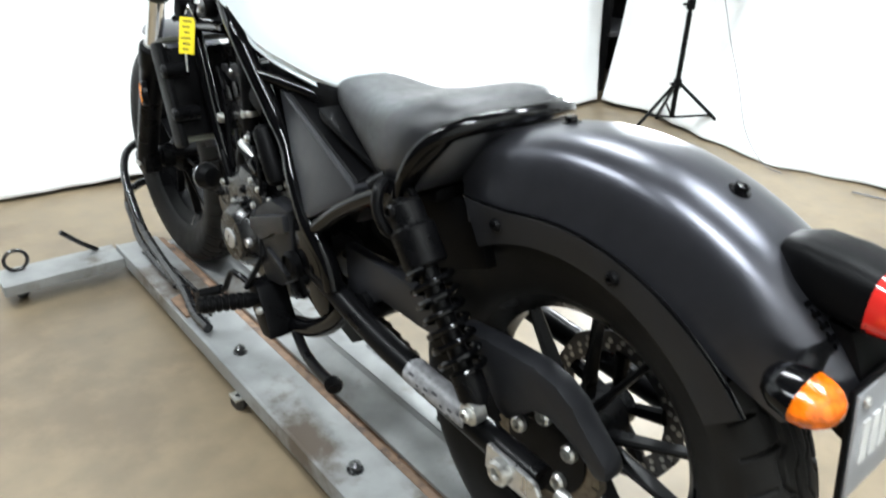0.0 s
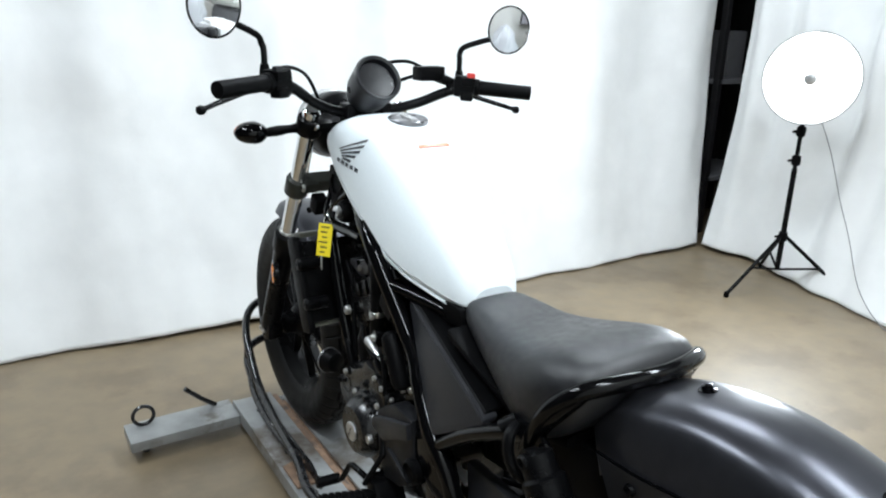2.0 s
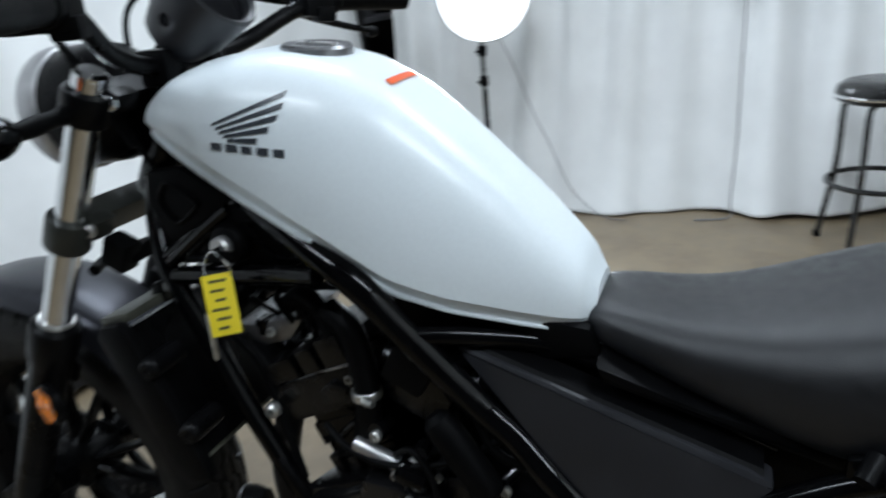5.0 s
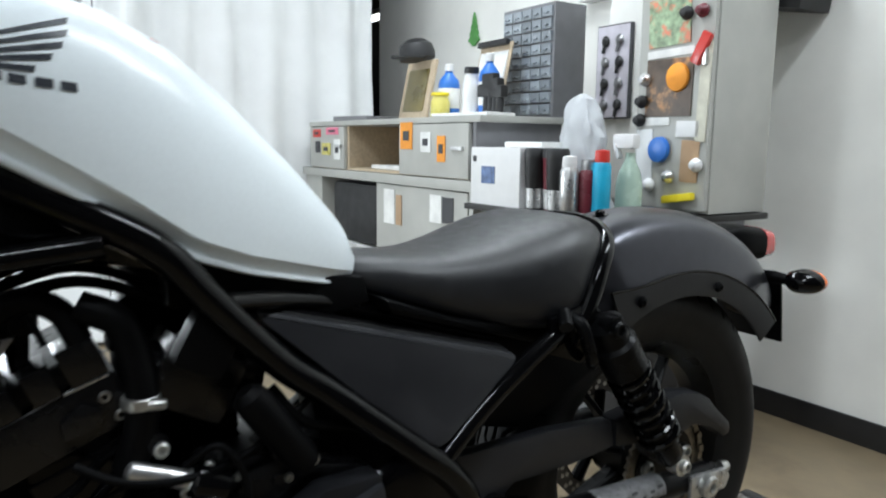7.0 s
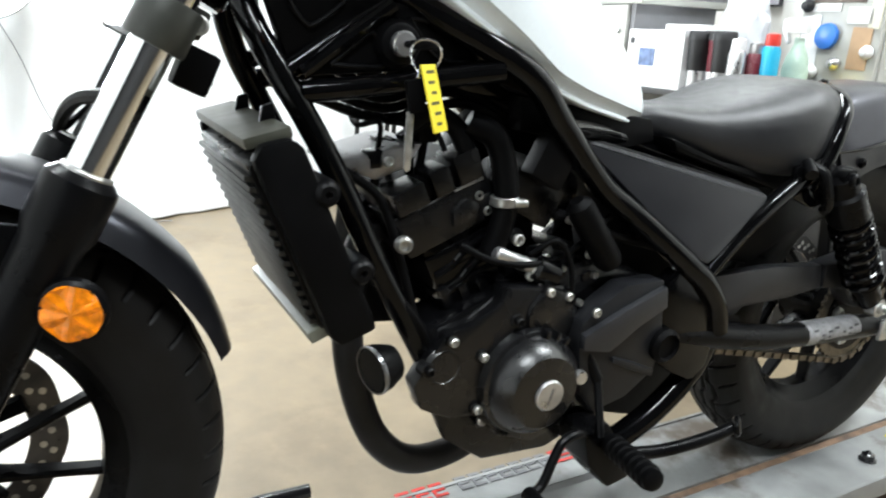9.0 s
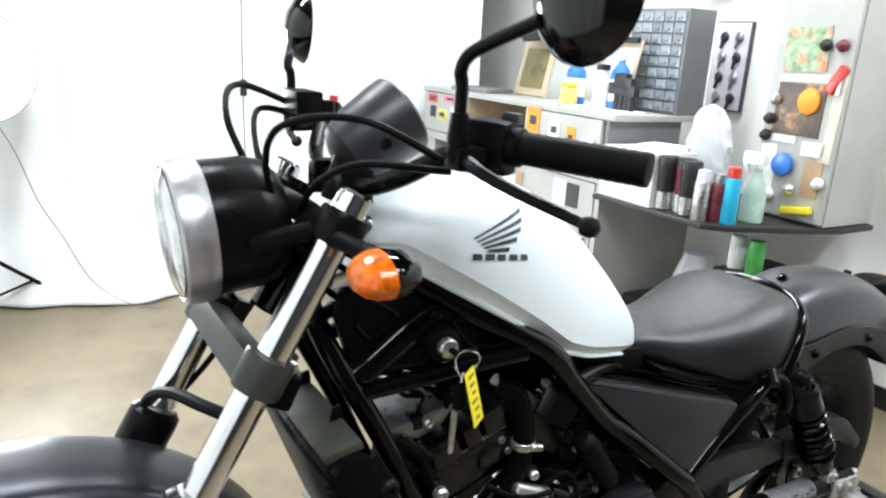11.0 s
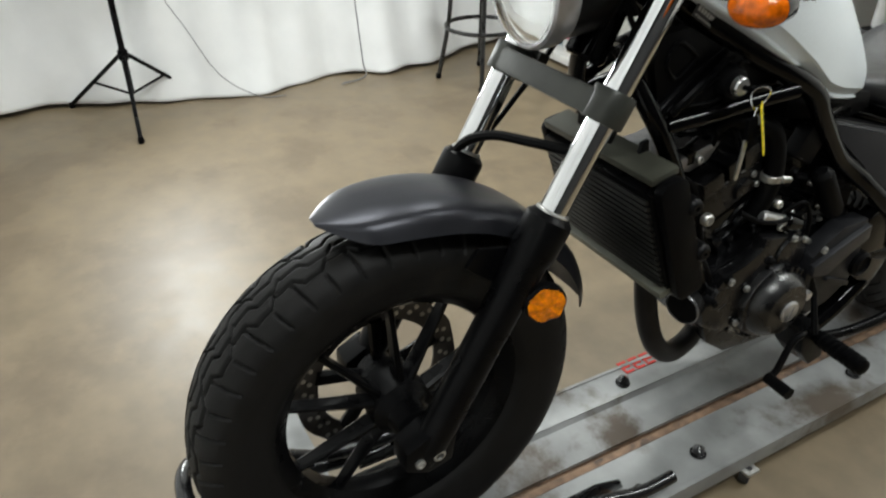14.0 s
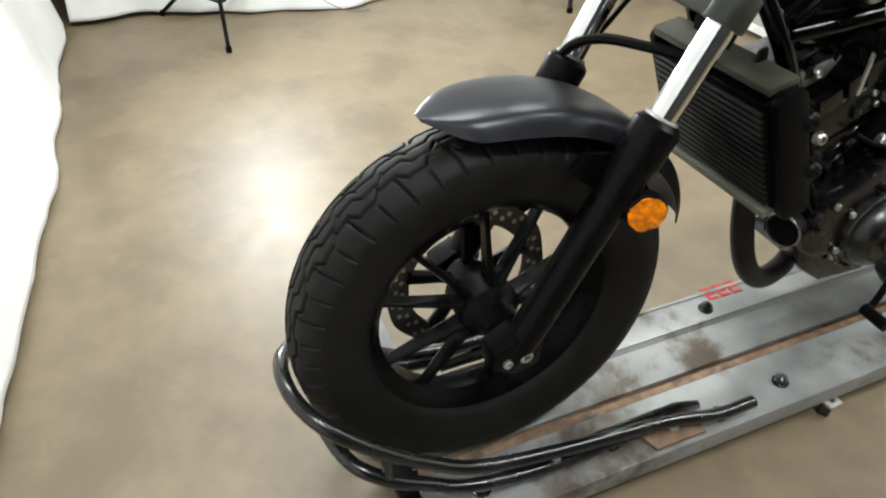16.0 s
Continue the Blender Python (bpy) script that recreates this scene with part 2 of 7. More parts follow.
def tube(bm, pts, r, seg=12, steps=6, closed=False):
    c = spline(pts, steps)
    n = len(c)
    rad = r if isinstance(r, (list, tuple)) else [r] * 2
    tang = [np.array(c[min(i + 1, n - 1)]) - np.array(c[max(i - 1, 0)]) for i in range(n)]
    tang = [t / (np.linalg.norm(t) + 1e-9) for t in tang]
    up = np.array((0, 0, 1.0)) if abs(tang[0][2]) < 0.9 else np.array((1.0, 0, 0))
    side = np.cross(tang[0], up)
    side /= np.linalg.norm(side)
    rings = []
    for i in range(n):
        side = side - tang[i] * (side @ tang[i])
        side /= np.linalg.norm(side)
        other = np.cross(tang[i], side)
        rr = np.interp(i / (n - 1), np.linspace(0, 1, len(rad)), rad)
        rings.append([tuple(c[i] + rr * (math.cos(a) * side + math.sin(a) * other)) for a in np.linspace(0, 2 * math.pi, seg, endpoint=False)])
    ring_faces(bm, rings, True, not closed)
    return bm


def rod(bm, a, b, r, r2=None, seg=14):
    return tube(bm, [a, b], [r, r if r2 is None else r2], seg)


def lathe(bm, profile, centre, axis, seg=32, cap=True):
    """profile: (radius, height along axis) from centre."""
    axis = Vector(axis).normalized()
    u = axis.orthogonal().normalized()
    v = axis.cross(u)
    c = Vector(centre)
    rings = []
    for r, h in profile:
        rings.append([tuple(c + axis * h + (u * math.cos(a) + v * math.sin(a)) * max(r, 1e-4)) for a in np.linspace(0, 2 * math.pi, seg, endpoint=False)])
    ring_faces(bm, rings, True, cap)
    return bm


def block(bm, centre, size, bevel=0.003, turn=None):
    g = bmesh.ops.create_cube(bm, size=1.0)
    vs = g["verts"]
    for v in vs:
        v.co = Vector((v.co.x * size[0], v.co.y * size[1], v.co.z * size[2]))
    if bevel:
        es = list({e for v in vs for e in v.link_edges})
        got = bmesh.ops.bevel(bm, geom=es, offset=min(bevel, min(size) * 0.45), segments=2, affect="EDGES", profile=0.7)
        vs = list({v for f in got["faces"] for v in f.verts} | {v for v in vs if v.is_valid})
    m = Matrix.Translation(centre)
    if turn is not None:
        m = m @ (turn.to_4x4() if hasattr(turn, "to_4x4") else turn)
    for v in vs:
        v.co = m @ v.co
    return bm


def prism(bm, poly, x0, x1, bevel=0.004, axis="x", shape=None):
    """A plate from a polygon of (y, z), from x0 to x1, with rounded rims."""
    def at(p, x):
        if axis == "x":
            return Vector((x, p[0], p[1]))
        if axis == "y":
            return Vector((p[0], x, p[1]))
        return Vector((p[0], p[1], x))
    vs = [bm.verts.new(at(p, x0)) for p in poly]
    f = bm.faces.new(vs)
    ext = bmesh.ops.extrude_face_region(bm, geom=[f])
    top = [g for g in ext["geom"] if isinstance(g, bmesh.types.BMVert)]
    for v in top:
        d = at((0, 0), x1 - x0)
        v.co += d
    allv = vs + top
    if bevel:
        es = list({e for v in allv for e in v.link_edges})
        bmesh.ops.bevel(bm, geom=es, offset=bevel, segments=2, affect="EDGES", profile=0.6)
    if shape:
        for v in bm.verts:
            v.co = shape(v.co)
    return bm


def bolt(bm, place, way, r=0.007, h=0.006):
    lathe(bm, [(r, 0), (r, h * 0.7), (r * 0.75, h), (r * 0.55, h), (r * 0.5, h * 0.5), (0.0005, h * 0.5)], place, way, 12)
    return bm


def nb():
    return bmesh.new()


def one(name, bm, mat, label, category, group="", kind="", flat=False):
    return tagged(finish(name, bm, mat, flat=flat), label, category, group, kind)
# ---- the room ----
X0, X1, Y1, ZC = -2.7, 6.3, 3.4, 3.0
Y0 = -1.445
# the wall with the workbench stands at a slight angle to the motorcycle
ROOM = Matrix.Translation((-0.038, 0.066, 0)) @ Matrix.Rotation(-0.018, 4, "Z") @ Matrix.Diagonal((0.929, 0.97, 0.97, 1.0))
FLOOR_Y = (-3.3, Y1 + 0.2)

bm = nb()
block(bm, ((X0 + X1) / 2, sum(FLOOR_Y) / 2, -0.05), (X1 - X0 + 0.4, FLOOR_Y[1] - FLOOR_Y[0], 0.1), 0)
one("floor", bm, FLOOR_MAT, "worn polished tan concrete floor with darker stains", "floor", kind="structure")
# the ceiling is out of view, made dark so blacks below stay deep
bm = nb()
block(bm, ((X0 + X1) / 2, sum(FLOOR_Y) / 2, ZC + 0.05), (X1 - X0 + 0.4, FLOOR_Y[1] - FLOOR_Y[0], 0.1), 0)
one("ceiling", bm, CEILING_MAT, "unseen workshop ceiling, dark to deepen the blacks", "ceiling", kind="structure")


def wall(name, x0, x1, y0, y1, mat, label):
    bm = nb()
    block(bm, ((x0 + x1) / 2, (y0 + y1) / 2, ZC / 2), (x1 - x0, y1 - y0, ZC), 0)
    return one(name, bm, mat, label, "wall", kind="structure")


def in_room(ob):
    ob.matrix_basis = ROOM @ ob.matrix_basis


in_room(wall("wall_south", X0, 3.80, Y0 - 0.12, Y0, WALL_WHITE, "off-white painted wall behind the workbench"))
# this wall is assumed, dark so the motorcycle's left side reflects dark
wall("wall_west", X0 - 0.12, X0, FLOOR_Y[0], Y1 + 0.12, DARK_BACKING, "unseen wall, dark for the reflections on the motorcycle")
# added dark walls stand in for the unlit shop beyond the cloths
wall("wall_north", X0, X1, Y1, Y1 + 0.12, DARK_BACKING, "dark backing for the shop behind the curtains")
wall("wall_bay", 3.36, 3.46, -3.1, -1.62, DARK_BACKING, "dark backing beside the next bay")
wall("wall_east", X1, X1 + 0.12, FLOOR_Y[0], Y1 + 0.12, DARK_BACKING, "dark backing for the shop behind the curtains")
wall("wall_south_dark", X0, X1, FLOOR_Y[0], -3.1, DARK_BACKING, "dark backing for the shop beside the workbench")

bm = nb()
block(bm, ((X0 + 0.9) / 2 + 0.2, Y0 + 0.006, 0.044), (0.9 - X0 + 0.4, 0.010, 0.088), 0.002)
in_room(one("baseboard", bm, BASE_BLACK, "black vinyl skirting along the white wall", "baseboard", kind="structure"))


def along(path, f):
    """The point at share f of the length of a line on the plan, and its direction."""
    p = np.array(spline([(x, y, 0.0) for x, y in path], 8))
    d = np.r_[0, np.cumsum(np.linalg.norm(np.diff(p, axis=0), axis=1))]
    at = f * d[-1]
    q = np.array([np.interp(at, d, p[:, k]) for k in (0, 1)])
    e = np.array([np.interp(min(at + 0.05, d[-1]), d, p[:, k]) - np.interp(max(at - 0.05, 0), d, p[:, k]) for k in (0, 1)])
    return q, e / np.linalg.norm(e), d[-1]


def curtain(name, hem_path, top_path, top, seed, label, waves, depth):
    """A hanging cloth between a line on the floor and a line overhead, in soft uneven folds."""
    rnd = random.Random(seed)
    length = along(hem_path, 1.0)[2]
    folds = [(rnd.uniform(0.5, 1.6) * waves / length, rnd.uniform(0, 6.28), rnd.uniform(0.3, 1.0)) for _ in range(5)]
    total = sum(f[2] for f in folds)
    nu, nv = int(length * 60), 44
    low_line = [along(hem_path, i / nu) for i in range(nu + 1)]
    high_line = [along(top_path, i / nu) for i in range(nu + 1)]
    bm = nb()
    grid = []
    for j in range(nv + 1):
        h = (j / nv) ** 1.35
        row = []
        for i in range(nu + 1):
            s = length * i / nu
            (a, wa, _), (b, wb, _) = low_line[i], high_line[i]
            ease = min(1.0, h * 2.2)
            ease = ease * (2 - ease)
            p = a + (b - a) * ease
            w = sum(k * math.sin(f * s + ph + 0.35 * h * math.sin(f)) for f, ph, k in folds) / total
            w += 0.35 * noise.noise(Vector((s * 5, h * 2.2, seed)))
            w += 0.22 * noise.noise(Vector((s * 2.1 + h * 3.0, h * 6.5, seed + 20)))
            crease = noise.noise(Vector((s * 9 + h * 7, h * 11 - s * 3, seed + 40)))
            d = depth * (0.30 + 0.80 * min(1, h * 2.5) - 0.25 * h) * w + 0.006 * crease
            low = 0.016 + 0.010 * math.sin(s * 2.3 + seed) + 0.008 * noise.noise(Vector((s * 7, 0, seed)))
            row.append(bm.verts.new((p[0] - wa[1] * d, p[1] + wa[0] * d, low + (top - low) * h)))
        grid.append(row)
    for j in range(nv):
        for i in range(nu):
            bm.faces.new((grid[j][i], grid[j][i + 1], grid[j + 1][i + 1], grid[j + 1][i]))
    ob = one(name, bm, CLOTH, label, "curtain")
    mod = ob.modifiers.new("thickness", "SOLIDIFY")
    mod.thickness = 0.003
    return ob


curtain("curtain", [(-1.7, 2.565), (-0.83, 2.49), (0.0, 2.41), (0.7, 2.33), (1.4, 2.275), (2.1, 2.25), (2.775, 2.235)], [(-1.7, 2.66), (0.0, 2.55), (1.4, 2.45), (2.86, 2.37)], 2.7, 3,
        "white cloth studio backdrop hanging to the floor in front", 34, 0.07)
curtain("curtain", [(2.775, 2.205), (2.79, 2.0), (2.80, 1.82), (2.68, 1.55), (2.63, 1.3), (2.545, 1.03), (2.61, 0.75), (2.66, 0.58), (2.575, 0.35), (2.58, 0.05), (2.70, -0.22), (2.77, -0.45), (2.79, -0.75), (2.80, -1.0)],
        [(2.87, 2.16), (2.84, 1.5), (2.83, 0.42), (2.84, -0.3), (2.82, -1.0)], 2.7, 8, "white cloth studio backdrop hanging beside the stool", 56, 0.095)

# the dark shelf seen through the slit between the two cloths
rack = thing("storage_rack", (3.35, 2.65, 0), "dark metal storage rack behind the curtains", "rack")
for px, py in ((3.05, 2.45), (3.65, 2.45), (3.05, 2.85), (3.65, 2.85)):
    bm = nb()
    block(bm, (px, py, 1.1), (0.04, 0.04, 2.2), 0.003)
    part("post", bm, CASE_BLACK, rack)
for sz in (0.35, 0.95, 1.5):
    bm = nb()
    block(bm, (3.35, 2.65, sz), (0.62, 0.44, 0.03), 0.003)
    part("shelf", bm, CAB_DARK, rack)
bm = nb()
block(bm, (3.26, 2.6, 1.107), (0.16, 0.2, 0.28), 0.012)
one("storage_box", bm, CAB_DARK, "dark storage box on the rack", "box")

# lit tube far off in the next bay
far = thing("ceiling_batten", (5.8, -2.6, 2.16), "lit fluorescent batten in the next bay", "ceiling light")
bm = nb()
block(bm, (5.8, -2.6, 2.205), (0.62, 0.08, 0.05), 0.01)
part("housing", bm, CAB_GREY, far)
bm = nb()
block(bm, (5.8, -2.6, 2.155), (0.60, 0.06, 0.05), 0.015)
part("lit_tube", bm, FAR_TUBE, far)
bm = nb()
rod(bm, (5.8, -2.6, 2.22), (5.8, -2.6, ZC), 0.008)
part("hanger", bm, CAB_DARK, far)

# fittings for the assumed battens, out of view
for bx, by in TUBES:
    bt = thing("ceiling_light", (bx, by, ZC), "assumed long white fluorescent ceiling fitting, out of view", "ceiling light", "ceiling fittings")
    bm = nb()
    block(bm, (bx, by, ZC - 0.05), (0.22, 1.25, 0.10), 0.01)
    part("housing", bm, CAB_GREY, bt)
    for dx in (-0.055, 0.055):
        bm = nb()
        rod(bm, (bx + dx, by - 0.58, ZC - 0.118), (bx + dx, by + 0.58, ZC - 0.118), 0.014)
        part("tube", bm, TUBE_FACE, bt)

# ---- studio light on its tripod ----
SB = Vector((2.555, 1.566, 0))
lamp = thing("studio_light_stand", (SB.x, SB.y, 0), "round white studio light on a black tripod stand", "studio light")
bm = nb()
rod(bm, (SB.x, SB.y, 0.10), (SB.x, SB.y, 0.62), 0.013)
rod(bm, (SB.x, SB.y, 0.60), (SB.x, SB.y, 1.00), 0.010)
part("pole", bm, SATIN_BLACK, lamp)
for hz in (0.275, 0.66, 0.80):
    bm = nb()
    lathe(bm, [(0.015, -0.025), (0.021, -0.02), (0.021, 0.02), (0.015, 0.025)], (SB.x, SB.y, hz), (0, 0, 1), 14)
    rod(bm, (SB.x, SB.y, hz), (SB.x - 0.04, SB.y + 0.015, hz), 0.007)
    part("clamp", bm, PLASTIC, lamp)
for ang in (174, 300, 46):
    dx, dy = math.cos(radians(ang)), math.sin(radians(ang))
    bm = nb()
    rod(bm, (SB.x + 0.015 * dx, SB.y + 0.015 * dy, 0.275), (SB.x + 0.342 * dx, SB.y + 0.342 * dy, 0.012), 0.009)
    leg = part("leg", bm, SATIN_BLACK, lamp)
    bm = nb()
    lathe(bm, [(0.011, 0), (0.013, 0.004), (0.013, 0.02), (0.009, 0.03)], (SB.x + 0.338 * dx, SB.y + 0.338 * dy, 0), (0, 0, 1), 10)
    part("rubber_foot", bm, GRIP_RUBBER, leg)
    bm = nb()
    rod(bm, (SB.x, SB.y, 0.100), (SB.x + 0.19 * dx, SB.y + 0.19 * dy, 0.135), 0.006)
    part("brace", bm, SATIN_BLACK, lamp)
bm = nb()
lathe(bm, [(0.03, -0.08), (0.05, -0.07), (0.055, 0.0), (0.11, 0.02), (0.202, 0.05), (0.209, 0.06)], tuple(DISH), tuple(DISH_WAY), 40)
part("housing", bm, SATIN_BLACK, lamp)
bm = nb()
lathe(bm, [(0.206, 0.058), (0.203, 0.062), (0.16, 0.066), (0.09, 0.069), (0.03, 0.07)], tuple(DISH), tuple(DISH_WAY), 48)
part("diffuser", bm, LIGHT_FACE, lamp, "glowing white round diffuser")
bm = nb()
lathe(bm, [(0.028, 0.069), (0.028, 0.078), (0.018, 0.082), (0.002, 0.083)], tuple(DISH), tuple(DISH_WAY), 20)
part("centre_cap", bm, SILVER, lamp)
bm = nb()
rod(bm, (SB.x, SB.y, 0.97), tuple(DISH - DISH_WAY * 0.06), 0.014)
part("bracket", bm, SATIN_BLACK, lamp)

# power cord on the cloth, with its switch
cord = thing("power_cord", (2.80, 0.42, 0), "thin grey power cord hanging down the curtain", "cord")
bm = nb()
tube(bm, [(2.80, 0.425, 2.6), (2.795, 0.425, 1.6), (2.785, 0.424, 1.0), (2.73, 0.430, 0.6), (2.655, 0.436, 0.3), (2.57, 0.450, 0.08), (2.545, 0.452, 0.012), (2.50, 0.60, 0.008)], 0.0036, 8)
part("cable", bm, CAB_DARK, cord)
bm = nb()
block(bm, (2.775, 0.424, 0.985), (0.022, 0.032, 0.080), 0.006)
part("switch", bm, CASE_BLACK, cord)
bm = nb()
tube(bm, [(2.58, 1.53, 0.93), (2.60, 1.43, 0.72), (2.63, 1.36, 0.50), (2.62, 1.28, 0.34), (2.585, 1.17, 0.12), (2.52, 1.02, 0.012), (2.47, 0.9, 0.008)], 0.0022, 8)
one("lamp_cable", bm, CAB_DARK, "thin cable hanging from the studio light", "cable")

# ---- stool ----
ST = Vector((2.27, -0.072, 0))
stool = thing("bar_stool", tuple(ST), "round black padded bar stool with tubular legs", "stool")
bm = nb()
lathe(bm, [(0.02, 0.570), (0.165, 0.574), (0.176, 0.584), (0.178, 0.612), (0.172, 0.630), (0.15, 0.644), (0.08, 0.651), (0.002, 0.653)], tuple(ST), (0, 0, 1), 36)
part("seat", bm, STOOL_BLACK, stool, "glossy black padded seat")
bm = nb()
lathe(bm, [(0.179, 0.592), (0.182, 0.598), (0.179, 0.604)], tuple(ST), (0, 0, 1), 36, cap=False)
part("trim_band", bm, CHROME, stool)
for k in range(4):
    a = radians(60 + 90 * k)
    c, s = math.cos(a), math.sin(a)
    bm = nb()
    tube(bm, [(ST.x + 0.06 * c, ST.y + 0.06 * s, 0.568), (ST.x + 0.135 * c, ST.y + 0.135 * s, 0.562), (ST.x + 0.155 * c, ST.y + 0.155 * s, 0.52),
              (ST.x + 0.165 * c, ST.y + 0.165 * s, 0.30), (ST.x + 0.215 * c, ST.y + 0.215 * s, 0.008)], 0.0115, 10)
    leg = part("leg", bm, STOOL_TUBE, stool)
    bm = nb()
    lathe(bm, [(0.013, 0.0), (0.015, 0.004), (0.015, 0.022), (0.012, 0.026)], (ST.x + 0.215 * c, ST.y + 0.215 * s, 0), (0, 0, 1), 10)
    part("foot_cap", bm, GRIP_RUBBER, leg)
for rr, hz in ((0.180, 0.268),):
    bm = nb()
    n = 40
    rings = []
    for k in range(n + 1):
        a = 2 * math.pi * k / n
        rings.append([(ST.x + (rr + 0.010 * math.cos(b)) * math.cos(a), ST.y + (rr + 0.010 * math.cos(b)) * math.sin(a), hz + 0.010 * math.sin(b)) for b in np.linspace(0, 2 * math.pi, 10, endpoint=False)])
    ring_faces(bm, rings, True, False)
    part("foot_ring", bm, STOOL_TUBE, stool)

# ---- workbench side ----
BEFORE_BENCH = set(bpy.data.objects)
FY = -0.60
BACK = Y0 + 0.004
base = thing("base_cabinet", (2.1, FY - 0.3, 0), "grey steel base cabinet with open shelves and a plain door", "cabinet")


def slab(name, x0, x1, y0, y1, z0, z1, mat, parent, bevel=0.003, label=""):
    bm = nb()
    block(bm, ((x0 + x1) / 2, (y0 + y1) / 2, (z0 + z1) / 2), (abs(x1 - x0), abs(y1 - y0), abs(z1 - z0)), bevel)
    return part(name, bm, mat, parent, label)


slab("side_panel", 2.80, 3.02, FY - 0.55, FY, 0, 0.78, CAB_GREY, base)
slab("side_panel", 2.13, 2.16, FY - 0.55, FY - 0.002, 0.06, 0.78, CAB_GREY, base)
slab("side_panel", 1.36, 1.39, FY - 0.55, FY, 0, 0.78, CAB_GREY, base)
slab("back_panel", 1.39, 2.80, FY - 0.55, FY - 0.53, 0.02, 0.78, CAB_GREY, base)
slab("bottom_shelf", 1.39, 2.80, FY - 0.53, FY - 0.002, 0.02, 0.06, PAPER, base)
slab("shelf", 2.16, 2.80, FY - 0.53, FY - 0.01, 0.44, 0.465, PAPER, base)
slab("top_panel", 1.36, 3.04, FY - 0.56, FY + 0.012, 0.78, 0.82, CAB_GREY, base)
door = slab("door", 1.395, 2.128, FY - 0.02, FY + 0.003, 0.065, 0.775, CAB_GREY, base)
slab("handle", 1.42, 1.44, FY + 0.003, FY + 0.022, 0.44, 0.54, SILVER, door)
for nx, nz, w, h, mt in ((2.02, 0.68, 0.10, 0.15, PAPER), (1.93, 0.67, 0.05, 0.13, TAN), (1.62, 0.70, 0.09, 0.11, PAPER), (1.53, 0.70, 0.08, 0.10, INK)):
    bm = nb()
    block(bm, (nx, FY + 0.006, nz), (w, 0.003, h), 0)
    one("paper_note", bm, mt, "small printed note stuck on the cabinet door", "note", "notes on the cabinet")

bm = nb()
block(bm, (2.47, FY - 0.20, 0.615), (0.50, 0.34, 0.29), 0.03)
one("tool_bag", bm, CASE_BLACK, "soft black tool bag on the cabinet shelf", "bag")


def bottle(place, r, h, mat, cap_mat, label, neck=0.35, name="bottle", band=None):
    t = thing(name, place, label, "bottle", "bottles")
    bm = nb()
    lathe(bm, [(r * 0.9, 0), (r, h * 0.03), (r, h * 0.62), (r * 0.9, h * 0.70), (r * neck, h * 0.84), (r * neck, h * 0.88)], place, (0, 0, 1), 20)
    part("body", bm, mat, t)
    bm = nb()
    lathe(bm, [(r * neck * 1.15, h * 0.87), (r * neck * 1.2, h * 0.90), (r * neck * 1.15, h * 0.99), (r * neck, h)], place, (0, 0, 1), 14)
    part("cap", bm, cap_mat, t)
    if band:
        bm = nb()
        lathe(bm, [(r * 1.012, h * 0.18), (r * 1.012, h * 0.55)], place, (0, 0, 1), 20, cap=False)
        part("label_band", bm, band, t)
    return t


bottle((2.70, FY - 0.12, 0.06), 0.045, 0.26, CYAN, CARD_WHITE, "blue cleaner bottle on the bottom shelf", band=PAPER)
bottle((2.58, FY - 0.14, 0.06), 0.04, 0.30, CARD_WHITE, RED, "white cleaner bottle on the bottom shelf", band=PINK)
bm = nb()
block(bm, (2.38, FY - 0.2, 0.15), (0.24, 0.22, 0.18), 0.006)
one("cardboard_box", bm, WOOD_PALE, "brown cardboard box on the bottom shelf", "box")

hutch = thing("top_cabinet", (2.05, FY - 0.25, 0.82), "grey countertop cabinet with an open cubby and stickers", "cabinet")
HZ0, HZ1 = 0.822, 1.055
slab("side_panel", 2.94, 2.965, FY - 0.42, FY - 0.01, HZ0, HZ1, CAB_GREY, hutch)
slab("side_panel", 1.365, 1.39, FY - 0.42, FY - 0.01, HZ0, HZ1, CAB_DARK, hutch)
slab("divider", 2.48, 2.50, FY - 0.41, FY - 0.012, HZ0 + 0.012, HZ1 - 0.022, WOOD_PALE, hutch)
slab("divider", 1.93, 1.95, FY - 0.41, FY - 0.012, HZ0 + 0.012, HZ1 - 0.022, WOOD_PALE, hutch)
slab("bottom_panel", 1.39, 2.94, FY - 0.41, FY - 0.012, HZ0, HZ0 + 0.012, WOOD_PALE, hutch)
slab("back_panel", 1.39, 2.94, FY - 0.42, FY - 0.41, HZ0, HZ1, WOOD_PALE, hutch)
slab("top_panel", 1.325, 2.97, FY - 0.52, FY, HZ1 - 0.02, HZ1 + 0.004, CAB_GREY, hutch)
d1 = slab("door", 1.392, 1.928, FY - 0.012, FY + 0.006, HZ0 + 0.004, HZ1 - 0.024, CAB_GREY, hutch)
d2 = slab("door", 2.502, 2.938, FY - 0.012, FY + 0.006, HZ0 + 0.004, HZ1 - 0.024, CAB_GREY, hutch)
slab("handle", 1.42, 1.50, FY + 0.006, FY + 0.02, 0.93, 0.945, SILVER, d1)
slab("handle", 2.52, 2.59, FY + 0.006, FY + 0.02, 0.93, 0.945, SILVER, d2)
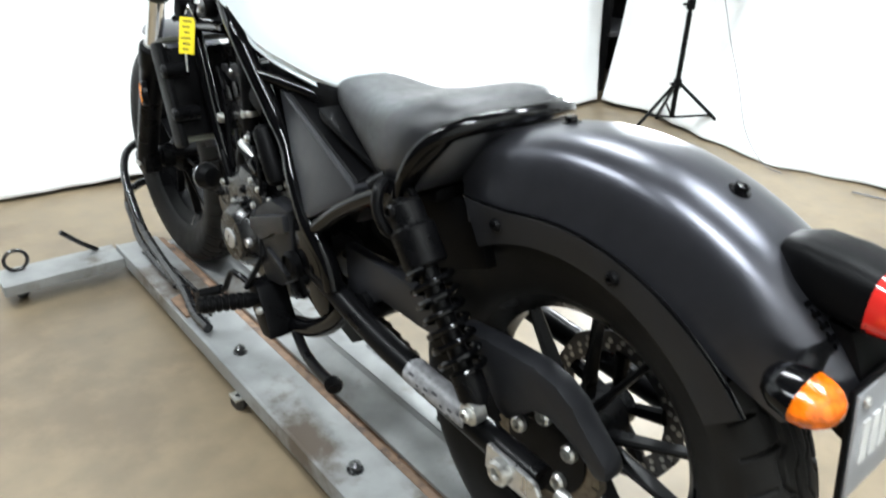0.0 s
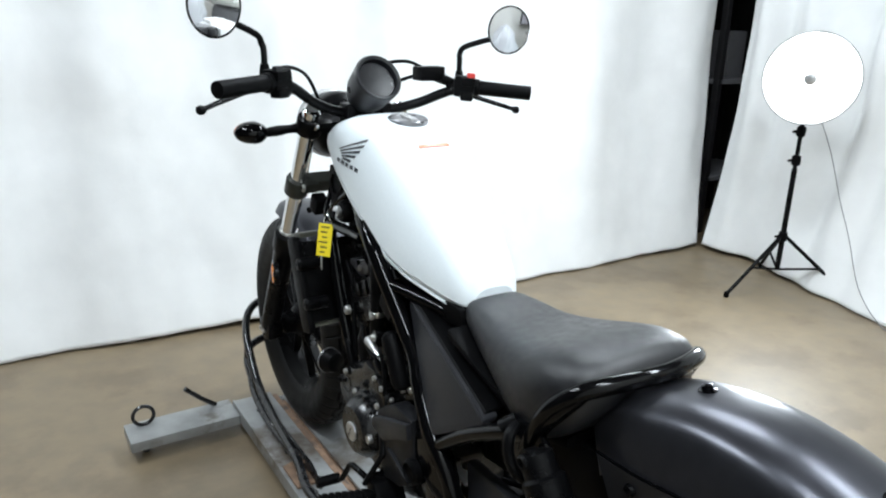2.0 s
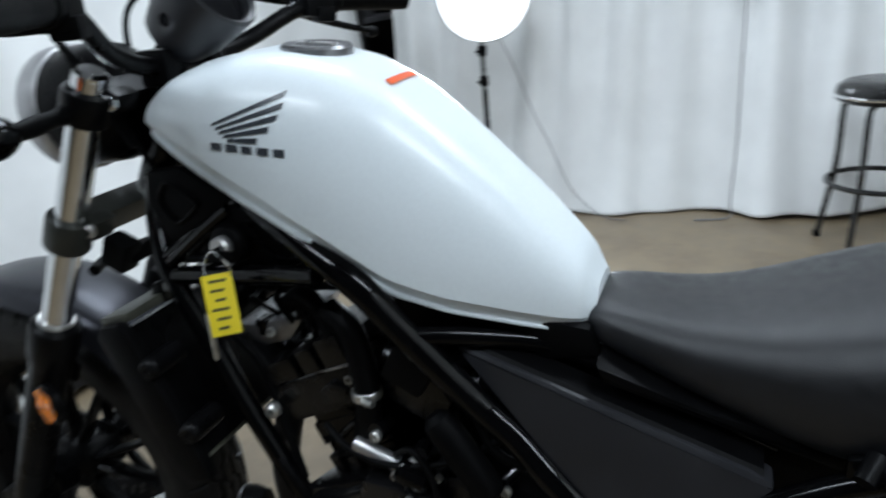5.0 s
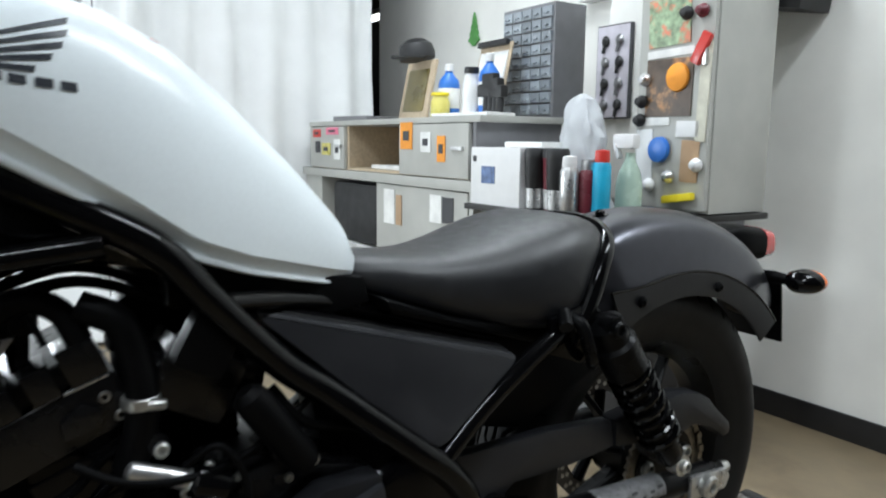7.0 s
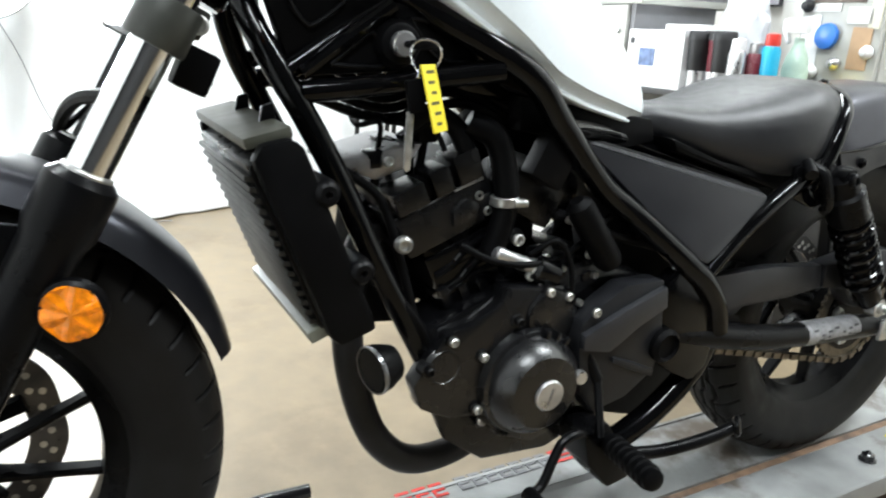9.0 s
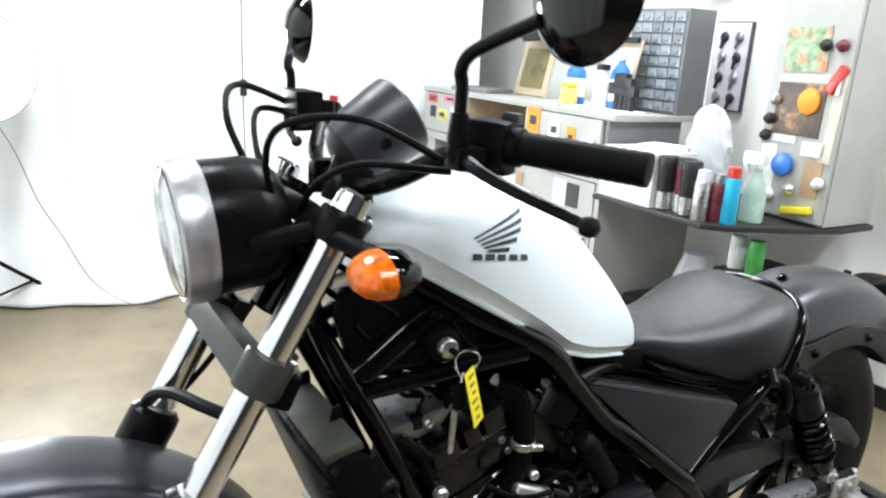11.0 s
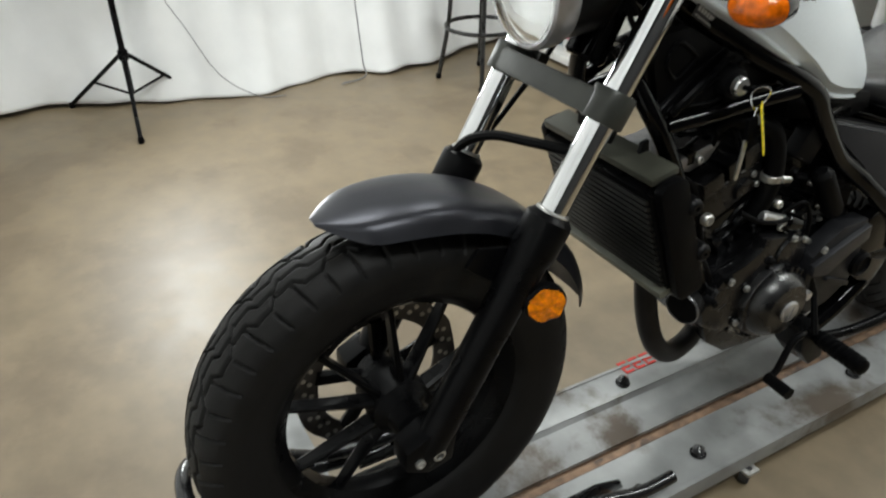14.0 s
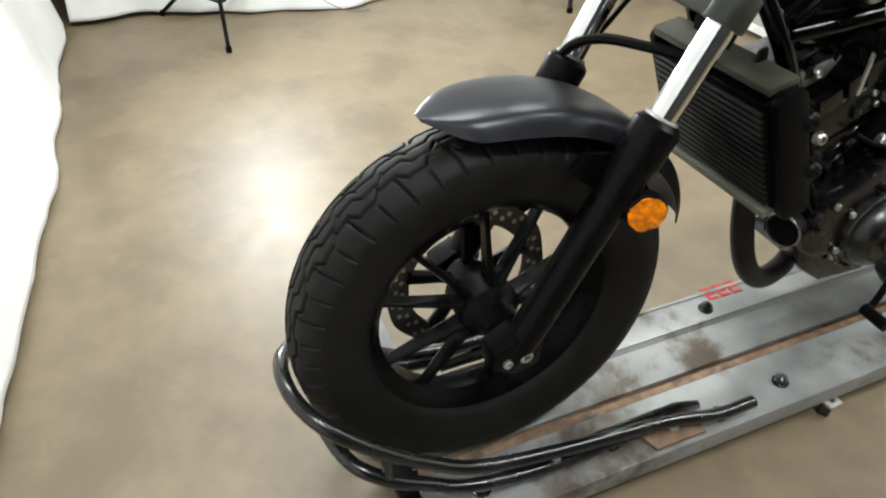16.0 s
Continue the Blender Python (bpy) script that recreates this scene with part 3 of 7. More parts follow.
for nx, nz, w, h, mt in ((1.86, 0.985, 0.10, 0.11, ORANGE), (1.58, 0.935, 0.06, 0.10, ORANGE), (1.70, 0.96, 0.08, 0.08, PAPER), (2.84, 1.00, 0.10, 0.04, RED), (2.64, 1.01, 0.15, 0.035, PINK),
                         (2.58, 0.92, 0.08, 0.10, PAPER), (2.72, 0.92, 0.11, 0.06, TAPE_YELLOW), (2.83, 0.93, 0.06, 0.06, INK)):
    bm = nb()
    block(bm, (nx, FY + 0.0085, nz), (w, 0.003, h), 0)
    st = one("sticker", bm, mt, "small printed sticker on the grey cabinet", "sticker", "stickers")
    bm = nb()
    block(bm, (nx, FY + 0.0112, nz), (w * 0.5, 0.002, h * 0.35), 0)
    part("print", bm, INK, st)
bm = nb()
block(bm, (2.16, FY - 0.15, HZ0 + 0.022), (0.30, 0.2, 0.018), 0.003)
one("paper_pad", bm, PAPER, "white paper pad lying in the open cubby", "paper pad")

# on top of the countertop cabinet
TZ = HZ1 + 0.004
chest = thing("parts_drawer_chest", (1.59, FY - 0.36, TZ), "grey steel chest of many small clear parts drawers", "drawer chest")
CX0, CX1, CY, CZ1 = 1.335, 1.665, FY - 0.34, TZ + 0.43
slab("case", CX0, CX1, CY - 0.16, CY - 0.004, TZ, CZ1, CAB_DARK, chest)
DRAWER = {}
for r in range(9):
    for c in range(5):
        w, h = (CX1 - CX0 - 0.02) / 5, (CZ1 - TZ - 0.02) / 9
        cx, cz = CX0 + 0.01 + w * (c + 0.5), TZ + 0.01 + h * (r + 0.5)
        if "m" not in DRAWER:
            bm = nb()
            block(bm, (0, 0, 0), (w - 0.006, 0.012, h - 0.008), 0.002)
            block(bm, (0, 0.010, -h * 0.12), (w * 0.4, 0.012, 0.006), 0.001)
            o = part("drawer", bm, material("drawer_plastic", (0.30, 0.33, 0.36), 0.25, obj_random=0.35), chest)
            DRAWER["m"] = o.data
        else:
            o = new("drawer", DRAWER["m"])
            o.parent, o.matrix_parent_inverse = chest, chest.matrix_basis.inverted()
        o.location = (cx, CY, cz)

bottle((1.78, FY - 0.15, TZ), 0.045, 0.22, BLUE, CARD_WHITE, "blue drinks bottle on the cabinet top", band=PAPER)
bottle((1.735, FY - 0.08, TZ), 0.04, 0.10, TAPE_YELLOW, YELLOW, "short yellow tub on the cabinet top", neck=0.8, name="tub")
bottle((1.50, FY - 0.16, TZ), 0.042, 0.24, BLUE, CARD_WHITE, "blue cleaner bottle on the cabinet top", band=PAPER)
bottle((1.565, FY - 0.12, TZ), 0.036, 0.19, CARD_WHITE, CASE_BLACK, "white bottle with black cap on the cabinet top", neck=0.7)

pic = thing("picture_frame", (2.27, FY - 0.28, TZ), "framed picture leaning on the cabinet top", "picture frame")
tilt = Matrix.Rotation(radians(12), 3, "X")
bm = nb()
block(bm, (2.27, FY - 0.28, TZ + 0.145), (0.27, 0.015, 0.28), 0.004, tilt)
part("frame", bm, WOOD_PALE, pic)
bm = nb()
block(bm, (2.27, FY - 0.269, TZ + 0.143), (0.19, 0.006, 0.20), 0.001, tilt)
part("picture", bm, material("dim_picture", (0.16, 0.13, 0.05), 0.3, vary=0.4, scale=9), pic)
cap_ = thing("baseball_cap", (2.25, FY - 0.28, TZ + 0.25), "black baseball cap hung on the picture frame", "cap")
bm = nb()
lathe(bm, [(0.085, 0), (0.088, 0.03), (0.078, 0.065), (0.045, 0.09), (0.002, 0.097)], (2.24, FY - 0.26, TZ + 0.285), (0.15, 0.1, 1), 24)
part("crown", bm, CASE_BLACK, cap_)
bm = nb()
prism(bm, [(2.15, FY - 0.25), (2.18, FY - 0.15), (2.24, FY - 0.12), (2.30, FY - 0.15), (2.32, FY - 0.25)], TZ + 0.285, TZ + 0.293, 0.002, "z")
part("peak", bm, CASE_BLACK, cap_)
clip = thing("clipboard", (1.62, FY - 0.25, TZ), "clipboard with papers leaning against the wall", "clipboard")
bm = nb()
block(bm, (1.62, FY - 0.25, TZ + 0.15), (0.22, 0.006, 0.30), 0.002, tilt)
part("board", bm, WOOD_PALE, clip)
bm = nb()
block(bm, (1.62, FY - 0.242, TZ + 0.14), (0.19, 0.004, 0.25), 0.0, tilt)
part("sheet", bm, PAPER, clip)
bm = nb()
block(bm, (1.62, FY - 0.26, TZ + 0.295), (0.20, 0.02, 0.022), 0.004, tilt)
part("clip", bm, CASE_BLACK, clip)
for dx, hh in ((0.0, 0.17), (0.05, 0.15), (-0.05, 0.13), (0.09, 0.12)):
    bm = nb()
    bx = 1.43 - dx * 0.6
    rod(bm, (bx, FY - 0.12, TZ), (bx + 0.01, FY - 0.13, TZ + hh * 0.6), 0.016)
    block(bm, (bx + 0.02, FY - 0.13, TZ + hh * 0.75), (0.075, 0.035, hh * 0.38), 0.01)
    one("hand_tool", bm, CASE_BLACK, "dark pistol-shaped hand tool on the cabinet top", "tool", "hand tools")
bm = nb()
block(bm, (1.50, FY - 0.08, TZ + 0.006), (0.34, 0.14, 0.012), 0.003, Matrix.Rotation(0.1, 3, "Z"))
one("paper_pad", bm, PAPER, "white paper pad lying on the cabinet top", "paper pad")
bm = nb()
block(bm, (2.56, FY - 0.14, TZ + 0.012), (0.28, 0.2, 0.024), 0.004, Matrix.Rotation(0.2, 3, "Z"))
one("folder", bm, CAB_DARK, "dark folder lying on the cabinet top", "folder")

orn = thing("tree_ornament", (2.62, BACK, 1.49), "green felt tree ornament pinned to the wall", "ornament")
bm = nb()
poly = [(2.62, 1.67)]
for k in range(4):
    z = 1.62 - 0.035 * k
    poly.append((2.62 + 0.022 + 0.012 * k, z))
    poly.append((2.62 + 0.012 + 0.010 * k, z - 0.002))
left = [(5.24 - p[0], p[1]) for p in reversed(poly[1:])]
prism(bm, poly + [(2.632, 1.49), (2.608, 1.49)] + left, BACK, BACK + 0.008, 0, "y")
part("felt", bm, LEAF, orn)

# bench top, carton, cups, sprays
bench = thing("workbench", (0.92, FY - 0.35, 0), "dark-topped workbench fixed to the wall", "workbench")
BZ = 0.745
bm = nb()
prism(bm, [(1.355, FY + 0.045), (0.800, FY + 0.025), (0.735, FY - 0.040), (0.640, FY - 0.250), (0.575, FY - 0.45), (0.575, -1.25), (1.355, -1.25)], BZ - 0.020, BZ, 0.003, "z")
part("top", bm, BENCH_TOP, bench)
slab("wall_batten", 0.80, 1.35, BACK, -1.23, BZ - 0.09, BZ - 0.032, CAB_DARK, bench)

carton = thing("carton", (1.22, FY - 0.13, BZ), "white cardboard carton with a small photo on the front", "box")
bm = nb()
block(bm, (1.205, FY - 0.10, BZ + 0.10), (0.29, 0.24, 0.20), 0.003)
part("box", bm, CARD_WHITE, carton)
slab("photo", 1.20, 1.28, FY + 0.0201, FY + 0.0225, BZ + 0.075, BZ + 0.135, material("carton_print", (0.10, 0.16, 0.32), 0.4, vary=0.5, scale=40), carton, 0)
slab("mark", 1.315, 1.335, FY + 0.0201, FY + 0.0225, BZ + 0.15, BZ + 0.17, INK, carton, 0)
for cx, cy, h, mt in ((1.025, FY - 0.02, 0.20, CASE_BLACK), (0.955, FY - 0.04, 0.20, MAROON), (0.915, FY - 0.02, 0.20, CASE_BLACK)):
    cup = thing("tumbler", (cx, cy, BZ), "tall insulated drinking tumbler on the bench", "tumbler", "tumblers")
    bm = nb()
    lathe(bm, [(0.028, 0), (0.030, 0.004), (0.036, h * 0.8), (0.038, h * 0.86)], (cx, cy, BZ), (0, 0, 1), 20)
    part("body", bm, mt, cup)
    bm = nb()
    lathe(bm, [(0.0385, h * 0.85), (0.039, h * 0.95), (0.034, h), (0.002, h)], (cx, cy, BZ), (0, 0, 1), 20)
    part("lid", bm, CASE_BLACK, cup)
    bm = nb()
    lathe(bm, [(0.0305, 0.006), (0.033, h * 0.35)], (cx, cy, BZ), (0, 0, 1), 20, cap=False)
    part("steel_foot", bm, SILVER, cup)
for cx, cy, h, mt, cm in ((0.845, FY - 0.01, 0.18, SILVER, CARD_WHITE), (0.815, FY - 0.06, 0.17, MAROON, SILVER), (0.775, FY - 0.08, 0.20, CYAN, RED)):
    can = thing("spray_can", (cx, cy, BZ), "aerosol spray can with a plastic cap", "spray can", "spray cans")
    bm = nb()
    lathe(bm, [(0.027, 0), (0.029, 0.004), (0.029, h * 0.74), (0.024, h * 0.80), (0.016, h * 0.82)], (cx, cy, BZ), (0, 0, 1), 18)
    part("body", bm, mt, can)
    bm = nb()
    lathe(bm, [(0.023, h * 0.80), (0.024, h * 0.83), (0.022, h * 0.98), (0.002, h)], (cx, cy, BZ), (0, 0, 1), 18)
    part("cap", bm, cm, can)
sp = thing("spray_bottle", (0.765, FY - 0.19, BZ), "clear spray bottle with pale green cleaner", "spray bottle")
bm = nb()
lathe(bm, [(0.038, 0), (0.042, 0.006), (0.042, 0.09), (0.034, 0.13), (0.016, 0.17), (0.015, 0.19)], (0.765, FY - 0.19, BZ), (0, 0, 1), 20)
part("body", bm, material("pale_green_plastic", (0.42, 0.55, 0.46), 0.25), sp)
bm = nb()
block(bm, (0.775, FY - 0.18, BZ + 0.225), (0.09, 0.035, 0.045), 0.012)
block(bm, (0.80, FY - 0.17, BZ + 0.195), (0.012, 0.02, 0.05), 0.004, Matrix.Rotation(0.4, 3, "Y"))
part("trigger_head", bm, CARD_WHITE, sp)

bag = thing("plastic_bag", (1.03, FY - 0.25, BZ), "crumpled translucent plastic bag on the bench", "bag")
bm = nb()
n = 28
rings = []
for j in range(22):
    h = j / 21
    r0 = 0.115 * (1 - h) ** 0.45 * (1 - 0.25 * math.sin(h * 5)) + 0.012
    rings.append([(1.03 + 0.03 * h + (r0 * (1 + 0.35 * noise.noise(Vector((math.cos(a) * 2.2, math.sin(a) * 2.2, h * 4))) + 0.22 * noise.noise(Vector((math.cos(a) * 7, math.sin(a) * 7, h * 9))))) * math.cos(a),
                   FY - 0.25 + 0.7 * r0 * (1 + 0.4 * noise.noise(Vector((math.cos(a) * 2.5 + 4, math.sin(a) * 2.5, h * 5)))) * math.sin(a),
                   BZ + 0.385 * h) for a in np.linspace(0, 2 * math.pi, n, endpoint=False)])
ring_faces(bm, rings)
part("film", bm, BAG_FILM, bag)
bm = nb()
block(bm, (1.16, FY - 0.12, BZ + 0.2105), (0.16, 0.14, 0.02), 0.006, Matrix.Rotation(0.3, 3, "Z"))
one("cloth_rag", bm, PAPER, "folded white rag beside the carton", "rag")

# wall cabinet with pinned things
wc = thing("wall_cabinet", (0.77, BACK + 0.2, BZ), "tall grey metal wall cabinet covered with notes and photos", "cabinet")
WX0, WX1, WY = 0.595, 0.905, FY - 0.365
slab("body", WX0, WX1, -1.25, WY - 0.004, BZ + 0.004, 1.75, CAB_GREY, wc)
wd = slab("door", WX0 + 0.006, WX1 - 0.006, WY - 0.004, WY + 0.014, BZ + 0.014, 1.74, CAB_GREY, wc)
slab("handle", WX0 + 0.02, WX0 + 0.035, WY + 0.014, WY + 0.03, 1.20, 1.29, SILVER, wd)
PY = WY + 0.0165
PINS = [
    (0.775, 1.345, 0.17, 0.15, material("bright_collage", (0.30, 0.40, 0.25), 0.5, vary=0.6, scale=30, second=(0.75, 0.25, 0.15), second_scale=22, second_size=0.5), "colourful printed picture on the cabinet door"),
    (0.765, 1.248, 0.19, 0.025, PAPER, "white paper strip on the cabinet door"),
    (0.765, 1.140, 0.19, 0.18, material("dark_poster", (0.10, 0.07, 0.05), 0.45, vary=0.5, scale=16, second=(0.60, 0.30, 0.12), second_scale=11, second_size=0.55), "dark poster with an orange spot on the cabinet door"),
    (0.625, 1.12, 0.04, 0.30, material("cream_banner", (0.62, 0.60, 0.50), 0.7, vary=0.2), "hanging cream paper strip on the cabinet door"),
    (0.82, 1.035, 0.13, 0.025, PAPER, "white notice strip on the cabinet door"),
    (0.68, 1.01, 0.09, 0.05, CARD_WHITE, "small white card on the cabinet door"),
    (0.855, 0.92, 0.07, 0.18, CLOTH, "white printed sheet on the cabinet door"),
    (0.665, 0.91, 0.07, 0.13, TAN, "clear bag of tan parts on the cabinet door"),
]
for px, pz, w, h, mt, lb in PINS:
    bm = nb()
    block(bm, (px, PY, pz), (w, 0.004, h), 0.001, Matrix.Rotation(random.uniform(-0.06, 0.06), 3, "Y"))
    one("pinned_paper", bm, mt, lb, "paper", "pinned papers")
bm = nb()
lathe(bm, [(0.045, 0), (0.042, 0.010), (0.025, 0.016), (0.002, 0.022)], (0.725, PY + 0.004, 1.17), (0, 1, 0), 20)
one("orange_badge", bm, ORANGE, "round orange badge on the dark poster", "badge")
bm = nb()
lathe(bm, [(0.042, 0), (0.040, 0.014), (0.02, 0.018), (0.002, 0.018)], (0.785, PY + 0.004, 0.945), (0, 1, 0), 20)
one("tape_roll", bm, BLUE, "blue round tape roll hung on the cabinet", "tape")
bm = nb()
block(bm, (0.69, PY + 0.015, 0.795), (0.12, 0.025, 0.025), 0.008, Matrix.Rotation(0.15, 3, "Y"))
one("yellow_tool", bm, YELLOW, "yellow-handled tool hung on the cabinet", "tool")
bm = nb()
block(bm, (0.635, PY + 0.010, 1.25), (0.035, 0.02, 0.10), 0.008, Matrix.Rotation(-0.5, 3, "Y"))
one("red_clip", bm, RED, "red clip on the cabinet door", "clip")
for k, (px, pz, mt) in enumerate(((0.87, 1.10, CASE_BLACK), (0.875, 1.04, CASE_BLACK), (0.86, 1.17, SILVER), (0.64, 1.36, MAROON), (0.63, 0.90, CARD_WHITE), (0.82, 0.83, CARD_WHITE), (0.74, 0.86, SILVER), (0.70, 1.36, CASE_BLACK))):
    bm = nb()
    lathe(bm, [(0.02, 0), (0.022, 0.01), (0.012, 0.03), (0.002, 0.034)], (px, PY + 0.002, pz), (0, 1, 0), 14)
    one("magnet_hook", bm, mt, "small round magnet hook on the cabinet door", "magnet", "magnets")

rail = thing("key_board", (1.50, BACK, 1.07), "white key board with hanging key sets", "key board")
bm = nb()
block(bm, (1.505, BACK + 0.011, 1.27), (0.205, 0.02, 0.40), 0.006)
part("frame", bm, INK, rail)
bm = nb()
block(bm, (1.505, BACK + 0.0215, 1.27), (0.192, 0.006, 0.387), 0.002)
part("panel", bm, material("lilac_board", (0.60, 0.57, 0.63), 0.5), rail)
for r in range(4):
    for c in range(2):
        bm = nb()
        px, pz = 1.46 + 0.085 * c, 1.40 - 0.09 * r
        lathe(bm, [(0.022, 0), (0.024, 0.006), (0.012, 0.014)], (px, BACK + 0.026, pz), (0, 1, 0), 12)
        rod(bm, (px, BACK + 0.034, pz), (px + 0.012, BACK + 0.034, pz - 0.05), 0.007)
        part("key_set", bm, CASE_BLACK if (r + c) % 2 else STEEL, rail)
box1 = thing("wall_box", (1.62, BACK, 1.58), "small white wall-mounted box", "wall box")
bm = nb()
block(bm, (1.62, BACK + 0.035, 1.64), (0.14, 0.07, 0.12), 0.006)
part("case", bm, CARD_WHITE, box1)
bm = nb()
block(bm, (0.70, BACK + 0.09, 1.475), (0.36, 0.17, 0.12), 0.012, Matrix.Rotation(radians(-10), 3, "Y"))
one("wall_speaker", bm, CASE_BLACK, "dark wall-mounted unit beside the cabinet", "speaker")

# under the bench
bm = nb()
block(bm, (1.24, FY - 0.38, 0.15), (0.20, 0.40, 0.30), 0.01)
one("tool_case", bm, CASE_BLACK, "black tool case under the bench", "case")
bm = nb()
rings = []
for j in range(16):
    h = j / 15
    r0 = 0.15 * (1 - 0.6 * h**2)
    rings.append([(1.00 + 0.95 * r0 * (1 + 0.25 * noise.noise(Vector((math.cos(a) * 2, math.sin(a) * 2, h * 3)))) * math.cos(a), FY - 0.24 + r0 * (1 + 0.25 * noise.noise(Vector((math.cos(a) * 2, math.sin(a) * 2 + 9, h * 3)))) * math.sin(a), 0.002 + 0.56 * h)
                  for a in np.linspace(0, 2 * math.pi, 26, endpoint=False)])
ring_faces(bm, rings)
one("rubbish_bag", bm, BAG_FILM, "pale full plastic bag under the bench", "bag")
crate = thing("crate", (0.745, FY - 0.30, 0), "dark storage crate under the bench", "crate")
bm = nb()
block(bm, (0.745, FY - 0.30, 0.28), (0.22, 0.32, 0.56), 0.01)
part("body", bm, CASE_BLACK, crate)
bm = nb()
block(bm, (0.745, FY - 0.1380, 0.44), (0.12, 0.004, 0.06), 0)
part("label_plate", bm, TAN, crate)
for k, (px, mt) in enumerate(((0.735, GREEN), (0.815, CARD_WHITE))):
    bm = nb()
    lathe(bm, [(0.03, 0), (0.032, 0.004), (0.032, 0.11), (0.028, 0.12), (0.002, 0.121)], (px, FY - 0.22, 0.56), (0, 0, 1), 18)
    one("small_can", bm, mt, "small metal can on the dark crate", "can", "small cans")
for ob in bpy.data.objects:
    if ob.parent is None and ob not in BEFORE_BENCH:
        in_room(ob)

# ---- the motorcycle ----
bike = thing("motorcycle", (0, 0.74, 0.06), "white and black single-cylinder cruiser motorcycle clamped on a wheeled dolly", "motorcycle")

# wheels
def tyre_mesh(centre, w, R, rim, blocks, zig):
    nu = 1100
    sec = spline([(-0.60 * w, rim - 0.004), (-0.80 * w, rim + 0.012), (-1.0 * w, rim + 0.50 * (R - rim)), (-0.93 * w, R - 0.26 * (R - rim)), (-0.66 * w, R - 0.085 * (R - rim)), (-0.33 * w, R - 0.02 * (R - rim)), (0, R),
                  (0.33 * w, R - 0.02 * (R - rim)), (0.66 * w, R - 0.085 * (R - rim)), (0.93 * w, R - 0.26 * (R - rim)), (1.0 * w, rim + 0.50 * (R - rim)), (0.80 * w, rim + 0.012), (0.60 * w, rim - 0.004)], 10)
    sec = np.array(sec)
    s = np.r_[0, np.cumsum(np.linalg.norm(np.diff(sec, axis=0), axis=1))]
    crown = s[sec[:, 1] > R - 0.40 * (R - rim)]
    even = np.r_[np.linspace(0, crown[0], 14)[:-1], np.linspace(crown[0], crown[-1], 104), np.linspace(crown[-1], s[-1], 14)[1:]]
    nv = len(even)
    sx, sr = np.interp(even, s, sec[:, 0]), np.interp(even, s, sec[:, 1])
    a = np.arange(nu) * 2 * np.pi / nu
    A, X = np.meshgrid(a, sx / w, indexing="ij")
    Rr = np.repeat(sr[None, :], nu, 0)
    out = (Rr - (R - 0.42 * (R - rim))) / (0.42 * (R - rim))
    ax = np.abs(X)
    turn_ = A * blocks / (2 * np.pi) + 0.5 * (X > 0)

    def wave(p):
        p = p % 1
        return np.clip(np.where(p < 0.5, (p - 0.36) / 0.14, (1.0 - p) / 0.14), 0, 1) - 0.35 * p

    line1, line2 = 0.10 + zig * 0.9 * wave(turn_), 0.38 + zig * wave(turn_ + 0.2)
    groove = np.maximum(np.exp(-(((ax - line1) / 0.036) ** 4)), np.exp(-(((ax - line2) / 0.042) ** 4)))
    ph = (turn_ * 2 - 0.35 * (ax - 0.4) + 0.3) % 1
    lat = np.exp(-(((ph - 0.5) / 0.050) ** 4)) * ((ax > line2 + 0.03 + 0.10 * (np.floor(turn_ * 2) % 2)) & (ax < 0.955))
    depth = 0.0090 * np.clip(np.maximum(groove, lat), 0, 1) * (out > 0.03)
    side = (Rr < R - 0.45 * (R - rim)) & (ax > 0.85)
    depth = depth - 0.0012 * side * (np.abs((Rr - rim) / (R - rim) - 0.3) < 0.06)
    Rr = Rr - depth
    X = X * w
    co = np.stack([X + centre[0], centre[1] + Rr * np.cos(A), centre[2] + Rr * np.sin(A)], -1).reshape(-1, 3)
    i, j = np.meshgrid(np.arange(nu), np.arange(nv - 1), indexing="ij")
    k = (i + 1) % nu
    faces = np.stack([i * nv + j, k * nv + j, k * nv + j + 1, i * nv + j + 1], -1).reshape(-1, 4)
    me = bpy.data.meshes.new("tyre")
    me.from_pydata(co.tolist(), [], faces.tolist())
    me.materials.append(RUBBER)
    me.polygons.foreach_set("use_smooth", [True] * len(me.polygons))
    return me


def sub(name, bm, mat, parent, label=""):
    """A piece of a part: the part's own mesh lies in world coordinates."""
    ob = finish(name, bm, mat, None, label)
    ob.parent = parent
    ob.matrix_parent_inverse = Matrix.Identity(4)
    return ob


